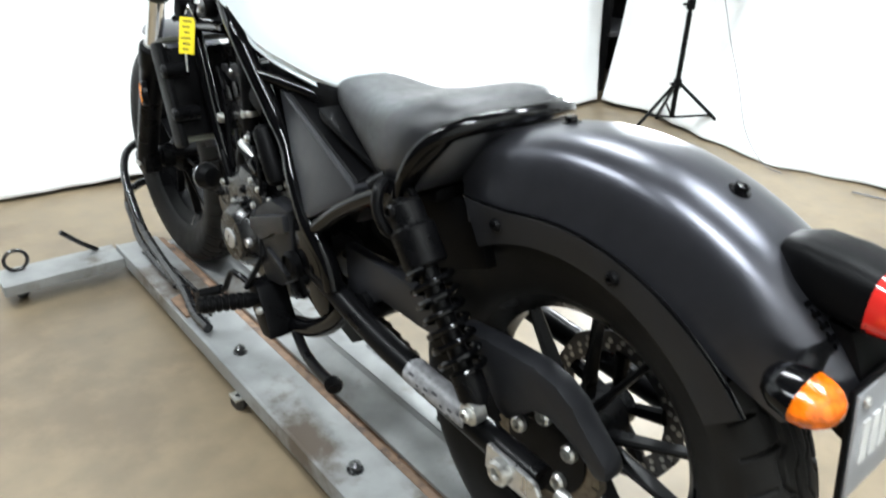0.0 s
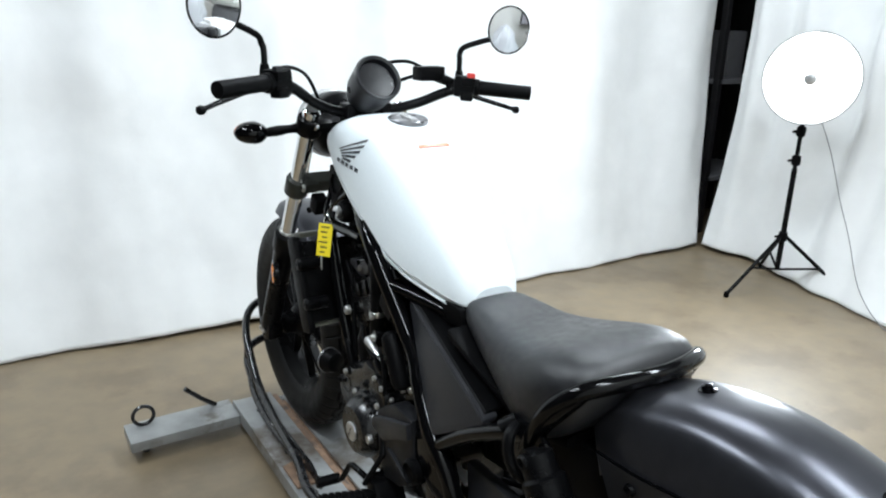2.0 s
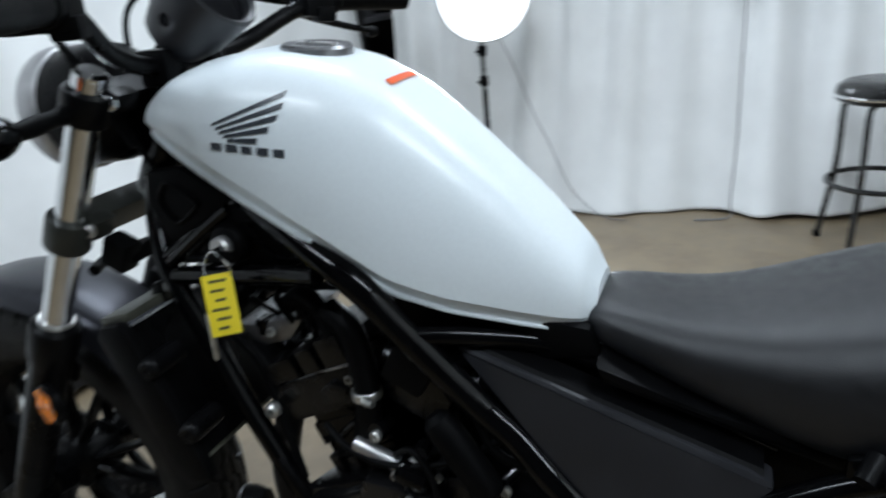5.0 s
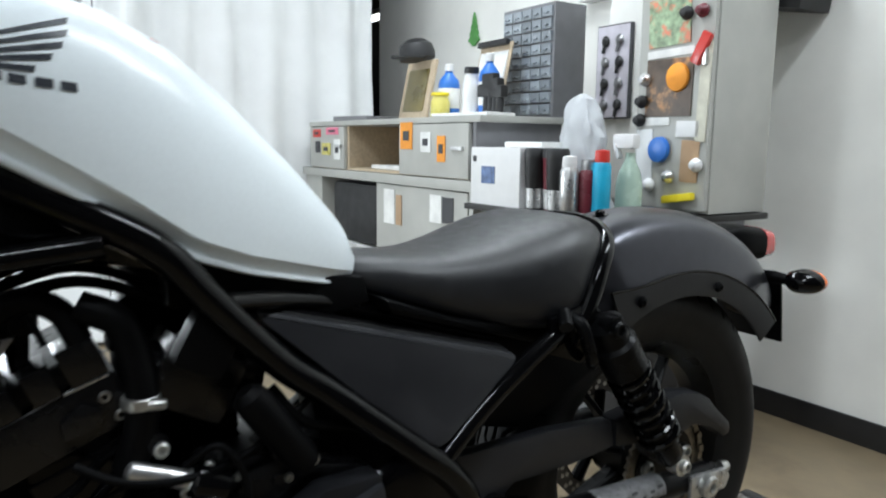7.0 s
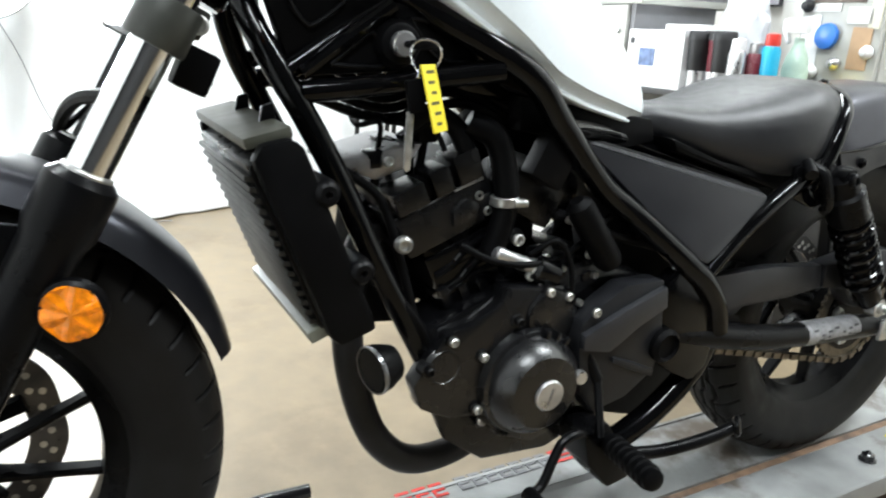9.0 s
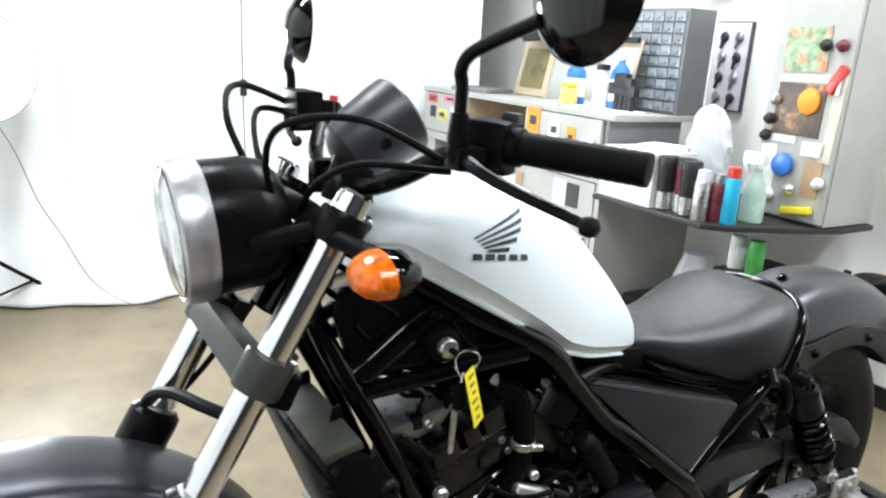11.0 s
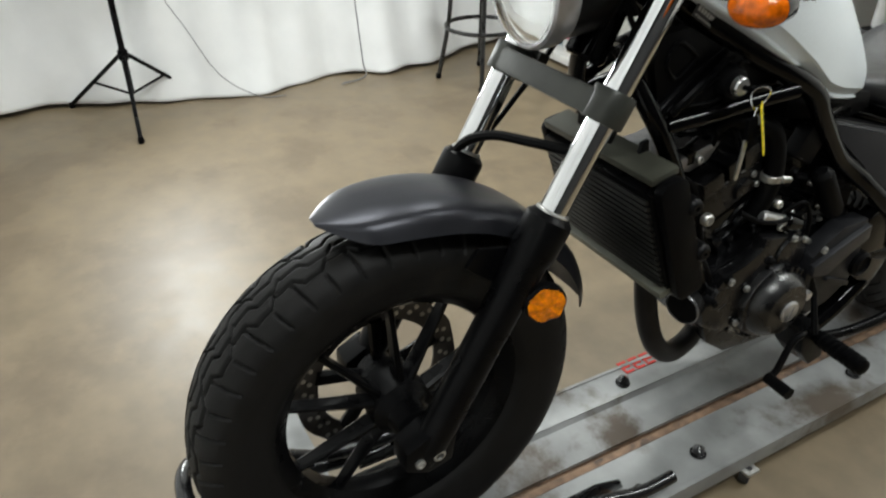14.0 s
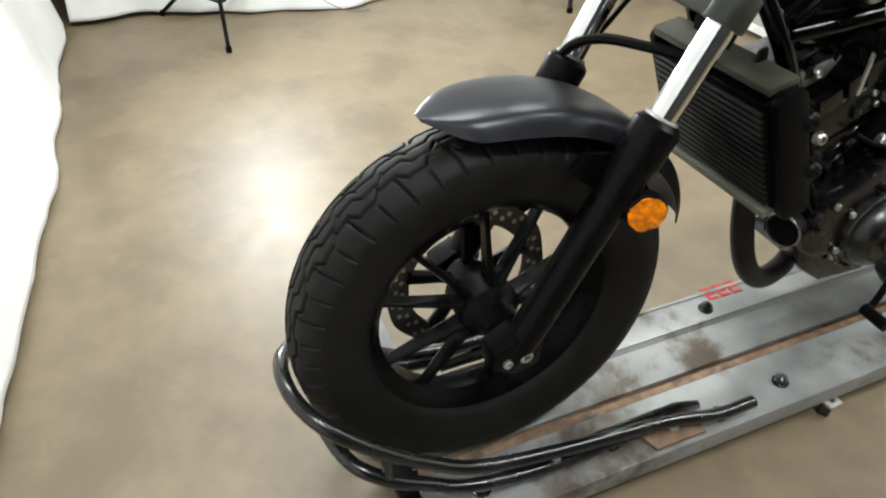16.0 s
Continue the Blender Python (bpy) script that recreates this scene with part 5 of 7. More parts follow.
for k in range(5):
    f = k / 4
    y0, z0 = 0.968 - 0.020 * f, 1.006 - 0.017 * f
    y1, z1 = 0.880 + 0.030 * f**2.2, 1.036 - 0.046 * f
    decal("wing_bar", [(y0, z0 - 0.0010), (y1 + 0.002, z1 - 0.0052), (y1, z1 + 0.0008), (y0 - 0.002, z0 + 0.0022)], DECAL_DARK, parent=tank)
for k, wd in enumerate((0.014, 0.015, 0.013, 0.014, 0.013)):
    yy = 0.970 - 0.0195 * k
    zz = 0.9800 - 0.0022 * k
    decal("badge_bar", [(yy, zz), (yy - wd, zz - 0.0015), (yy - wd, zz + 0.0065), (yy, zz + 0.0080)], DECAL_DARK, 3, parent=tank)
bm = nb()
g = []
for i in range(13):
    x = -0.036 + 0.072 * i / 12
    row = []
    for dy in (0.0, 0.009):
        y = 0.787 + dy
        zt, zb, w = smooth(y, TT), smooth(y, TB), smooth(y, TW)
        zc, full = crease(y, zt, zb), shoulder(y)
        c = min(abs(x / w), 1) ** (1 / full)
        row.append(bm.verts.new((x, y, zc + (zt - zc) * math.sin(math.acos(c)) ** 0.90 + 0.0022)))
    g.append(row)
for a, b in zip(g, g[1:]):
    bm.faces.new((a[0], b[0], b[1], a[1]))
sub("warning_strip", bm, DECAL_ORANGE, tank, "thin orange warning strip")

# ---- seat ----
SY = [0.590, 0.580, 0.560, 0.520, 0.460, 0.400, 0.350, 0.300, 0.260, 0.230, 0.205, 0.190, 0.182]
SZ = [0.772, 0.784, 0.790, 0.786, 0.781, 0.790, 0.803, 0.818, 0.827, 0.830, 0.827, 0.818, 0.800]
SB_ = [0.756, 0.750, 0.744, 0.730, 0.708, 0.690, 0.680, 0.676, 0.682, 0.700, 0.728, 0.752, 0.770]
SW = [0.030, 0.056, 0.070, 0.082, 0.098, 0.116, 0.136, 0.147, 0.148, 0.142, 0.124, 0.100, 0.075]
rings = []
for y in [SY[0] + (SY[-1] - SY[0]) * (0.5 - 0.5 * math.cos(math.pi * k / 47)) for k in range(48)]:
    wide = 0.004 + 0.034 * min(1.0, min(SY[0] - y, y - SY[-1]) / 0.06)
    zt = smooth(-y, SZ, [-v for v in SY], wide)
    zb = smooth(-y, SB_, [-v for v in SY], wide)
    w = smooth(-y, SW, [-v for v in SY], wide)
    half = []
    for k in range(13):
        a = math.pi * (k / 12 - 0.5)
        ca, sa = math.cos(a), math.sin(a)
        if sa >= 0:
            x, z = w * ca ** 0.46, zb + 0.40 * (zt - zb) + 0.60 * (zt - zb) * sa ** 0.78
        else:
            x, z = w * (0.80 + 0.20 * ca) * (1 if ca > 0.05 else 0.0), zb + 0.40 * (zt - zb) * (1 - (-sa) ** 0.8)
        half.append((x, z))
    rings.append([(x, y, z) for x, z in half] + [(-x, y, z) for x, z in reversed(half[1:-1])])
bm = nb()
ring_faces(bm, rings)
seat = part("seat", bm, VINYL, bike, "matte black vinyl solo seat")
bm = nb()
prism(bm, [(0.56, 0.745), (0.45, 0.706), (0.30, 0.675), (0.23, 0.700), (0.23, 0.68), (0.32, 0.655), (0.55, 0.725)], -0.11, 0.11, 0.006)
sub("seat_base", bm, PLASTIC, seat)

# ---- rear fender ----
SEC = np.array(spline([(0, 1.0), (0.30, 0.985), (0.56, 0.915), (0.74, 0.79), (0.84, 0.60), (0.92, 0.32), (1.0, 0.0)], 6))
SEC_T, SEC_X, SEC_R = np.linspace(0, 1, len(SEC)), SEC[:, 0], SEC[:, 1]


def fender(name, centre, R, rin, w, a0, a1, mat, label, taper=None, thick=0.004, nu=72, nv=44):
    bm = nb()
    outer, inner = [], []
    for i in range(nu + 1):
        f = i / nu
        a = radians(a0 + (a1 - a0) * f)
        ww, ri, ro = w, rin, R
        if taper:
            ww, ri, ro = taper(f, w, rin, R)
        for store, dd in ((outer, 0), (inner, thick)):
            row = []
            for j in range(nv + 1):
                th = 2 * j / nv - 1
                x = (ww - dd) * math.copysign(np.interp(abs(th), SEC_T, SEC_X), th)
                r = ri + (ro - dd - ri) * np.interp(abs(th), SEC_T, SEC_R)
                row.append((centre[0] + x, centre[1] + r * math.cos(a), centre[2] + r * math.sin(a)))
            store.append(row)
    rings = [o + list(reversed(n)) for o, n in zip(outer, inner)]
    ring_faces(bm, rings)
    return part(name, bm, mat, bike, label)


def rear_taper(f, w, ri, ro):
    e = max(0.0, f - 0.72) / 0.28
    s = max(0.0, 0.12 - f) / 0.12
    return w * (1 - 0.28 * e**2 - 0.10 * s), ri + 0.030 * e**1.5, ro - 0.006 * e


rf = fender("rear_fender", (0, 0, RW[2]), 0.440, 0.332, 0.106, 58, 142, FENDER_GREY, "matte gunmetal rear fender", taper=rear_taper)
# lower side panels bolted under the fender's rim, with a raised lip


def panel_top(f):
    return 0.342 + 0.028 * max(0.0, 1 - f / 0.22) ** 2 + 0.006 * f**2


for sgn in (-1, 1):
    bm = nb()
    rows = []
    for i in range(41):
        f = i / 40
        a = radians(62 + (139 - 62) * f)
        ro = panel_top(f)
        ri = 0.296 + 0.006 * math.sin(f * math.pi)
        rows.append([(sgn * x, r * math.cos(a), RW[2] + r * math.sin(a)) for x, r in ((0.1085, ro), (0.1105, ro - 0.003), (0.1090, ri + 0.006), (0.1075, ri), (0.1045, ri), (0.1045, ro))])
    ring_faces(bm, rows)
    sp_ = part("fender_side_panel", bm, GUARD_GREY, bike, "black plastic panel under the fender rim")
    bm = nb()
    tube(bm, [(sgn * 0.1090, panel_top(f) * math.cos(radians(62 + 77 * f)), RW[2] + panel_top(f) * math.sin(radians(62 + 77 * f))) for f in np.linspace(0, 1, 16)], 0.0024, 8, 3)
    sub("raised_lip", bm, GLOSS_BLACK, sp_)
    for y, z in ((0.107, 0.690), (-0.084, 0.694)):
        bm = nb()
        lathe(bm, [(0.0085, 0), (0.0095, 0.002), (0.0075, 0.007), (0.004, 0.008), (0.003, 0.004), (0.0005, 0.004)], (sgn * 0.109, y, z), (sgn, 0, 0), 14)
        sub("fender_bolt", bm, SATIN_BLACK, sp_)
for y, z in ((0.092, 0.816), (-0.150, 0.793)):
    way = Vector((0, y, z - RW[2])).normalized()
    p = Vector((0, 0, RW[2])) + way * 0.438
    bm = nb()
    lathe(bm, [(0.013, 0), (0.013, 0.003), (0.008, 0.004), (0.008, 0.010), (0.004, 0.011), (0.0005, 0.007)], tuple(p), tuple(way), 16)
    sub("fender_bolt", bm, GLOSS_BLACK, rf)
# faint script drawn as plain strokes on the tail of the fender
for k in range(4):
    a = radians(128 + 1.7 * k)
    a2 = radians(129.1 + 1.7 * k)
    bm = nb()
    for (x0, x1, aa) in ((-0.050, -0.036, a), (-0.047, -0.044, a2)):
        r = 0.4335
        block(bm, ((x0 + x1) / 2, r * math.cos(aa), RW[2] + r * math.sin(aa)), (abs(x1 - x0), 0.006, 0.0015), 0, Matrix.Rotation(aa - math.pi / 2, 3, "X"))
    sub("faint_mark", bm, GLOSS_BLACK, rf)

# tail lamp, signals, plate
bm = nb()
rings = []
for y, w, z0, z1 in ((-0.212, 0.016, 0.742, 0.762), (-0.220, 0.028, 0.732, 0.774), (-0.245, 0.040, 0.722, 0.782), (-0.28, 0.047, 0.714, 0.780), (-0.322, 0.048, 0.710, 0.774)):
    zc, hz = (z0 + z1) / 2, (z1 - z0) / 2
    rings.append([(w * math.copysign(abs(math.cos(a)) ** 0.6, math.cos(a)), y, zc + hz * math.copysign(abs(math.sin(a)) ** 0.6, math.sin(a))) for a in np.linspace(0, 2 * math.pi, 28, endpoint=False)])
ring_faces(bm, rings)
tl = part("tail_lamp", bm, PLASTIC, bike, "black tail lamp housing with a red lens")
bm = nb()
rings = []
for y, w, z0, z1 in ((-0.318, 0.0485, 0.711, 0.775), (-0.346, 0.047, 0.713, 0.770), (-0.354, 0.040, 0.719, 0.763)):
    zc, hz = (z0 + z1) / 2, (z1 - z0) / 2
    rings.append([(w * math.copysign(abs(math.cos(a)) ** 0.6, math.cos(a)), y, zc + hz * math.copysign(abs(math.sin(a)) ** 0.6, math.sin(a))) for a in np.linspace(0, 2 * math.pi, 28, endpoint=False)])
ring_faces(bm, rings)
sub("red_lens", bm, RED_LENS, tl, "red tail lens")
bm = nb()
prism(bm, [(-0.23, 0.72), (-0.31, 0.71), (-0.335, 0.66), (-0.335, 0.59), (-0.315, 0.60), (-0.27, 0.67)], -0.035, 0.035, 0.006)
part("plate_bracket", bm, PLASTIC, bike)


def signal(centre, way, r, stalk_from, amber, label):
    """A leaf-shaped indicator on a rubber stalk. way: where its lens looks."""
    c, w = Vector(centre), Vector(way).normalized()
    side = Vector((math.copysign(1, centre[0]), 0, 0))
    up = w.cross(side).normalized()
    rings = []
    for h, k in ((-0.040, 0.25), (-0.034, 0.62), (-0.020, 0.92), (0.0, 1.0)):
        rings.append([tuple(c + w * h + (side * (1.30 if math.cos(a) > 0 else 1.0) * math.cos(a) + up * 0.80 * math.sin(a)) * r * k) for a in np.linspace(0, 2 * math.pi, 26, endpoint=False)])
    bm = nb()
    ring_faces(bm, rings)
    ob = part("turn_signal", bm, GLOSS_BLACK, bike, label)
    rings = []
    for h, k in ((0.0, 0.99), (0.012, 0.94), (0.022, 0.78), (0.030, 0.50), (0.033, 0.15)):
        rings.append([tuple(c + w * h + (side * (1.30 if math.cos(a) > 0 else 1.0) * math.cos(a) + up * 0.80 * math.sin(a)) * r * k) for a in np.linspace(0, 2 * math.pi, 26, endpoint=False)])
    bm = nb()
    ring_faces(bm, rings)
    sub("lens", bm, amber, ob, "amber indicator lens")
    bm = nb()
    s = Vector(stalk_from)
    e = c - side * r * 0.75 - w * 0.018
    tube(bm, [tuple(s), tuple(s.lerp(e, 0.5)), tuple(e)], [0.014, 0.0095, 0.012, 0.010], 12)
    sub("stalk", bm, GRIP_RUBBER, ob)
    return ob


for sgn in (-1, 1):
    signal((sgn * 0.128, -0.318, 0.684), (sgn * 0.08, -1, -0.05), 0.029, (sgn * 0.03, -0.290, 0.690), AMBER_DEEP, "rear turn signal with an amber lens")
signal((-0.252, 1.160, 1.020), (-0.05, 1, -0.05), 0.0315, (-0.135, 1.158, 1.026), AMBER_DEEP, "front turn signal with an amber lens")
bm = nb()
tilt = Matrix.Rotation(radians(-8), 3, "X")
block(bm, (0, -0.3485, 0.612), (0.135, 0.003, 0.115), 0.001, tilt)
pl = part("number_plate", bm, PLATE_GREY, bike, "grey dealer plate with plain bars")
bm = nb()
block(bm, (0, -0.344, 0.612), (0.145, 0.006, 0.125), 0.003, tilt)
sub("plate_frame", bm, PLASTIC, pl)
for k in range(5):
    bm = nb()
    block(bm, (-0.044 + 0.022 * k, -0.3512, 0.612), (0.014, 0.002, 0.046), 0, tilt)
    sub("plate_bar", bm, LABEL_WHITE, pl)
for sx in (-0.055, 0.055):
    bm = nb()
    bolt(bm, (sx, -0.3445, 0.660), (0, -0.99, 0.14), 0.006, 0.004)
    sub("plate_screw", bm, ZINC, pl)

# ---- front end ----
FORK_X, FORK_W = -0.006, 0.115
AX = Vector((0, 0.4819, -0.8762))


def on_fork(x, z):
    """A point of the fork's axis at height z."""
    return (x + FORK_X, 1.314 + (0.73 - z) * 0.55, z)


for sgn in (-1, 1):
    x = sgn * FORK_W
    bm = nb()
    rod(bm, on_fork(x, 1.065), on_fork(x, 0.67), 0.0205, seg=28)
    part("fork_tube", bm, CHROME, bike, "chromed fork tube")
    bm = nb()
    p = Vector(on_fork(x, 0.732))
    L = (Vector(on_fork(x, 0.372)) - p).length
    lathe(bm, [(0.0215, -0.004), (0.0275, 0.0), (0.0335, 0.006), (0.0345, 0.012), (0.0345, 0.055), (0.0300, 0.070), (0.0285, 0.12), (0.0275, L - 0.07), (0.026, L - 0.02), (0.020, L + 0.01)], tuple(p), tuple(AX), 28)
    lo = part("fork_lower", bm, SATIN_BLACK, bike, "satin black fork lower leg")
    bm = nb()
    lathe(bm, [(0.023, -0.006), (0.0245, -0.004), (0.0245, 0.001), (0.023, 0.002)], tuple(p), tuple(AX), 28)
    sub("seal_ring", bm, ZINC, lo)
    bm = nb()
    prism(bm, [(1.462, 0.412), (1.505, 0.425), (1.548, 0.402), (1.550, 0.366), (1.512, 0.346), (1.470, 0.356)], x - 0.024, x + 0.024, 0.008)
    sub("axle_clamp", bm, SATIN_BLACK, lo)
    bm = nb()
    bolt(bm, (x + sgn * 0.024, 1.497, 0.383), (sgn, 0, 0), 0.011, 0.008)
    bolt(bm, (x + sgn * 0.024, 1.527, 0.377), (sgn, 0, 0), 0.008, 0.006)
    sub("pinch_bolt", bm, ZINC, lo)
    bm = nb()
    pr = Vector((sgn * 0.156, 1.336, 0.612))
    wr = Vector((sgn, 0.30, 0.0)).normalized()
    lathe(bm, [(0.029, -0.012), (0.031, -0.010), (0.031, 0.0), (0.027, 0.003)], tuple(pr), tuple(wr), 32)
    rf_ = sub("reflector_cup", bm, SATIN_BLACK, lo)
    bm = nb()
    u = wr.orthogonal().normalized()
    vv = wr.cross(u)
    n = 36
    cen = bm.verts.new(tuple(pr + wr * 0.0085))
    ringv = []
    for k in range(n):
        a = 2 * math.pi * k / n
        ringv.append(bm.verts.new(tuple(pr + wr * (0.0045 + 0.0022 * math.cos(6 * a)) + (u * math.cos(a) + vv * math.sin(a)) * 0.0275)))
    for k in range(n):
        bm.faces.new((cen, ringv[k], ringv[(k + 1) % n]))
    bmesh.ops.holes_fill(bm, edges=[e for e in bm.edges if e.is_boundary], sides=0)
    ob = finish("reflector", bm, AMBER_SOLID, None, "round amber reflector", angle=2)
    ob.parent, ob.matrix_parent_inverse = lo, Matrix.Identity(4)

for z, dy, name, th in ((0.872, 0.0, "lower_triple_clamp", 0.036), (1.034, 0.0, "upper_triple_clamp", 0.030)):
    cy = on_fork(0, z)[1]
    turn = Matrix.Rotation(radians(28.8), 3, "X")
    bm = nb()
    block(bm, (FORK_X, cy + 0.010, z), (0.225, 0.040, th), 0.006, turn)
    for sx in (-FORK_W, FORK_W):
        p = Vector(on_fork(sx, z + th * 0.5))
        lathe(bm, [(0.0285, 0), (0.030, 0.003), (0.030, th + 0.006), (0.0285, th + 0.009)], tuple(p), tuple(AX), 24)
        block(bm, (FORK_X + sx * 0.80, cy - 0.030, z), (0.034, 0.020, th * 0.8), 0.004, turn)
    tc = part(name, bm, CLAMP_GREY if z < 1 else SATIN_BLACK, bike)
    for sx in (-1, 1):
        bm = nb()
        bolt(bm, (FORK_X + sx * (FORK_W * 0.80 + 0.017), cy - 0.032, z - 0.002), (sx, 0, 0), 0.0095, 0.008)
        sub("clamp_bolt", bm, ZINC if z < 1 else CHROME, tc)
        if z > 1:
            bm = nb()
            lathe(bm, [(0.020, 0), (0.020, 0.006), (0.015, 0.010), (0.002, 0.010)], on_fork(sx * FORK_W, 1.063), (0, -0.4819, 0.8762), 20)
            sub("fork_cap", bm, CHROME, tc)

# headlamp
HC, HW = Vector((-0.006, 1.283, 1.012)), Vector((0.03, 0.985, -0.10)).normalized()
bm = nb()
lathe(bm, [(0.030, -0.108), (0.058, -0.102), (0.074, -0.086), (0.080, -0.066), (0.081, -0.022), (0.081, -0.012)], tuple(HC), tuple(HW), 44)
hl = part("headlamp", bm, SATIN_BLACK, bike, "round headlamp with a black shell and silver rim")
bm = nb()
lathe(bm, [(0.079, -0.014), (0.084, -0.012), (0.086, -0.004), (0.086, 0.014), (0.084, 0.022), (0.080, 0.025), (0.078, 0.020)], tuple(HC), tuple(HW), 52, cap=False)
sub("rim", bm, RIM_SILVER, hl, "brushed silver headlamp rim")
bm = nb()
lathe(bm, [(0.079, 0.018), (0.076, 0.026), (0.061, 0.032), (0.032, 0.036), (0.002, 0.037), (0.002, 0.034), (0.032, 0.033), (0.061, 0.029), (0.075, 0.022), (0.078, 0.016)], tuple(HC), tuple(HW), 48)
ln = sub("lens", bm, LENS, hl, "clear ribbed headlamp lens")
ln.visible_shadow = False
bm = nb()
lathe(bm, [(0.077, 0.014), (0.070, -0.010), (0.054, -0.040), (0.030, -0.060), (0.002, -0.066)], tuple(HC), tuple(HW), 18, cap=False)
bowl = finish("reflector_bowl", bm, BOWL, None, "faceted mirror reflector", flat=True)
bowl.parent, bowl.matrix_parent_inverse = hl, Matrix.Identity(4)
hu = HW.cross(Vector((0, 0, 1))).normalized()
hv = hu.cross(HW)
for k in range(13):
    u_ = -0.060 + 0.010 * k
    top_ = math.sqrt(max(0.070**2 - u_**2, 0))
    bm = nb()
    tube(bm, [tuple(HC + hu * u_ + hv * v_ + HW * (0.033 - 0.0022 * ((u_**2 + v_**2) / 0.001) ** 0.9)) for v_ in np.linspace(0.018, top_ * 0.98, 5)], 0.0016, 6, 3)
    rb = sub("lens_rib", bm, LENS, hl)
    rb.visible_shadow = False
bm = nb()
lathe(bm, [(0.024, -0.030), (0.026, -0.026), (0.022, -0.012), (0.010, -0.006), (0.001, -0.004)], tuple(HC), tuple(HW), 24)
sub("bulb_shield", bm, CHROME, hl)
bm = nb()
lathe(bm, [(0.020, -0.06), (0.020, -0.022), (0.014, -0.012), (0.001, -0.008)], tuple(HC), tuple(HW), 16)
sub("bulb", bm, material("bulb_glass", (0.7, 0.7, 0.66), 0.2), hl)
for sx in (-1, 1):
    bm = nb()
    tube(bm, [(HC.x + sx * 0.083, HC.y - 0.045, HC.z), (HC.x + sx * 0.100, HC.y - 0.10, HC.z + 0.015), (HC.x + sx * 0.100, HC.y - 0.16, HC.z + 0.02)], 0.011, 10)
    sub("bracket", bm, SATIN_BLACK, hl)

# instrument cup
IC, IW = Vector((-0.008, 1.032, 1.137)), Vector((0, -0.84, 0.54)).normalized()
bm = nb()
lathe(bm, [(0.022, -0.085), (0.040, -0.075), (0.050, -0.045), (0.054, 0.0), (0.055, 0.018), (0.052, 0.022), (0.046, 0.018), (0.045, 0.004)], tuple(IC), tuple(IW), 40)
ins = part("instrument", bm, PANEL_GREY, bike, "round black digital instrument")
bm = nb()
lathe(bm, [(0.0455, 0.004), (0.043, 0.008), (0.002, 0.009)], tuple(IC), tuple(IW), 36)
sub("dial_glass", bm, DARK_GLASS, ins)
bm = nb()
lathe(bm, [(0.009, 0), (0.007, 0.002), (0.001, 0.001)], tuple(IC - IW * 0.035 + Vector((-0.050, 0, 0))), (-1, 0, 0), 14)
sub("screw_recess", bm, DARK_GLASS, ins)
bm = nb()
tube(bm, [tuple(IC - IW * 0.07), (-0.008, 1.10, 1.07), (-0.008, 1.11, 1.04)], 0.016, 10)
sub("bracket", bm, SATIN_BLACK, ins)

# handlebar
bar = [(-0.372, 0.954, 1.137), (-0.270, 1.010, 1.142), (-0.205, 1.042, 1.132), (-0.130, 1.082, 1.088), (-0.065, 1.096, 1.066), (0, 1.098, 1.065),
       (0.065, 1.096, 1.066), (0.130, 1.080, 1.080), (0.205, 1.040, 1.112), (0.266, 1.006, 1.118), (0.352, 0.950, 1.109)]
bm = nb()
tube(bm, bar, 0.0115, 14)
hb = part("handlebar", bm, SATIN_BLACK, bike)
for sx in (-0.045, 0.045):
    bm = nb()
    block(bm, (sx, 1.097, 1.062), (0.024, 0.045, 0.045), 0.006)
    sub("bar_clamp", bm, SATIN_BLACK, hb)
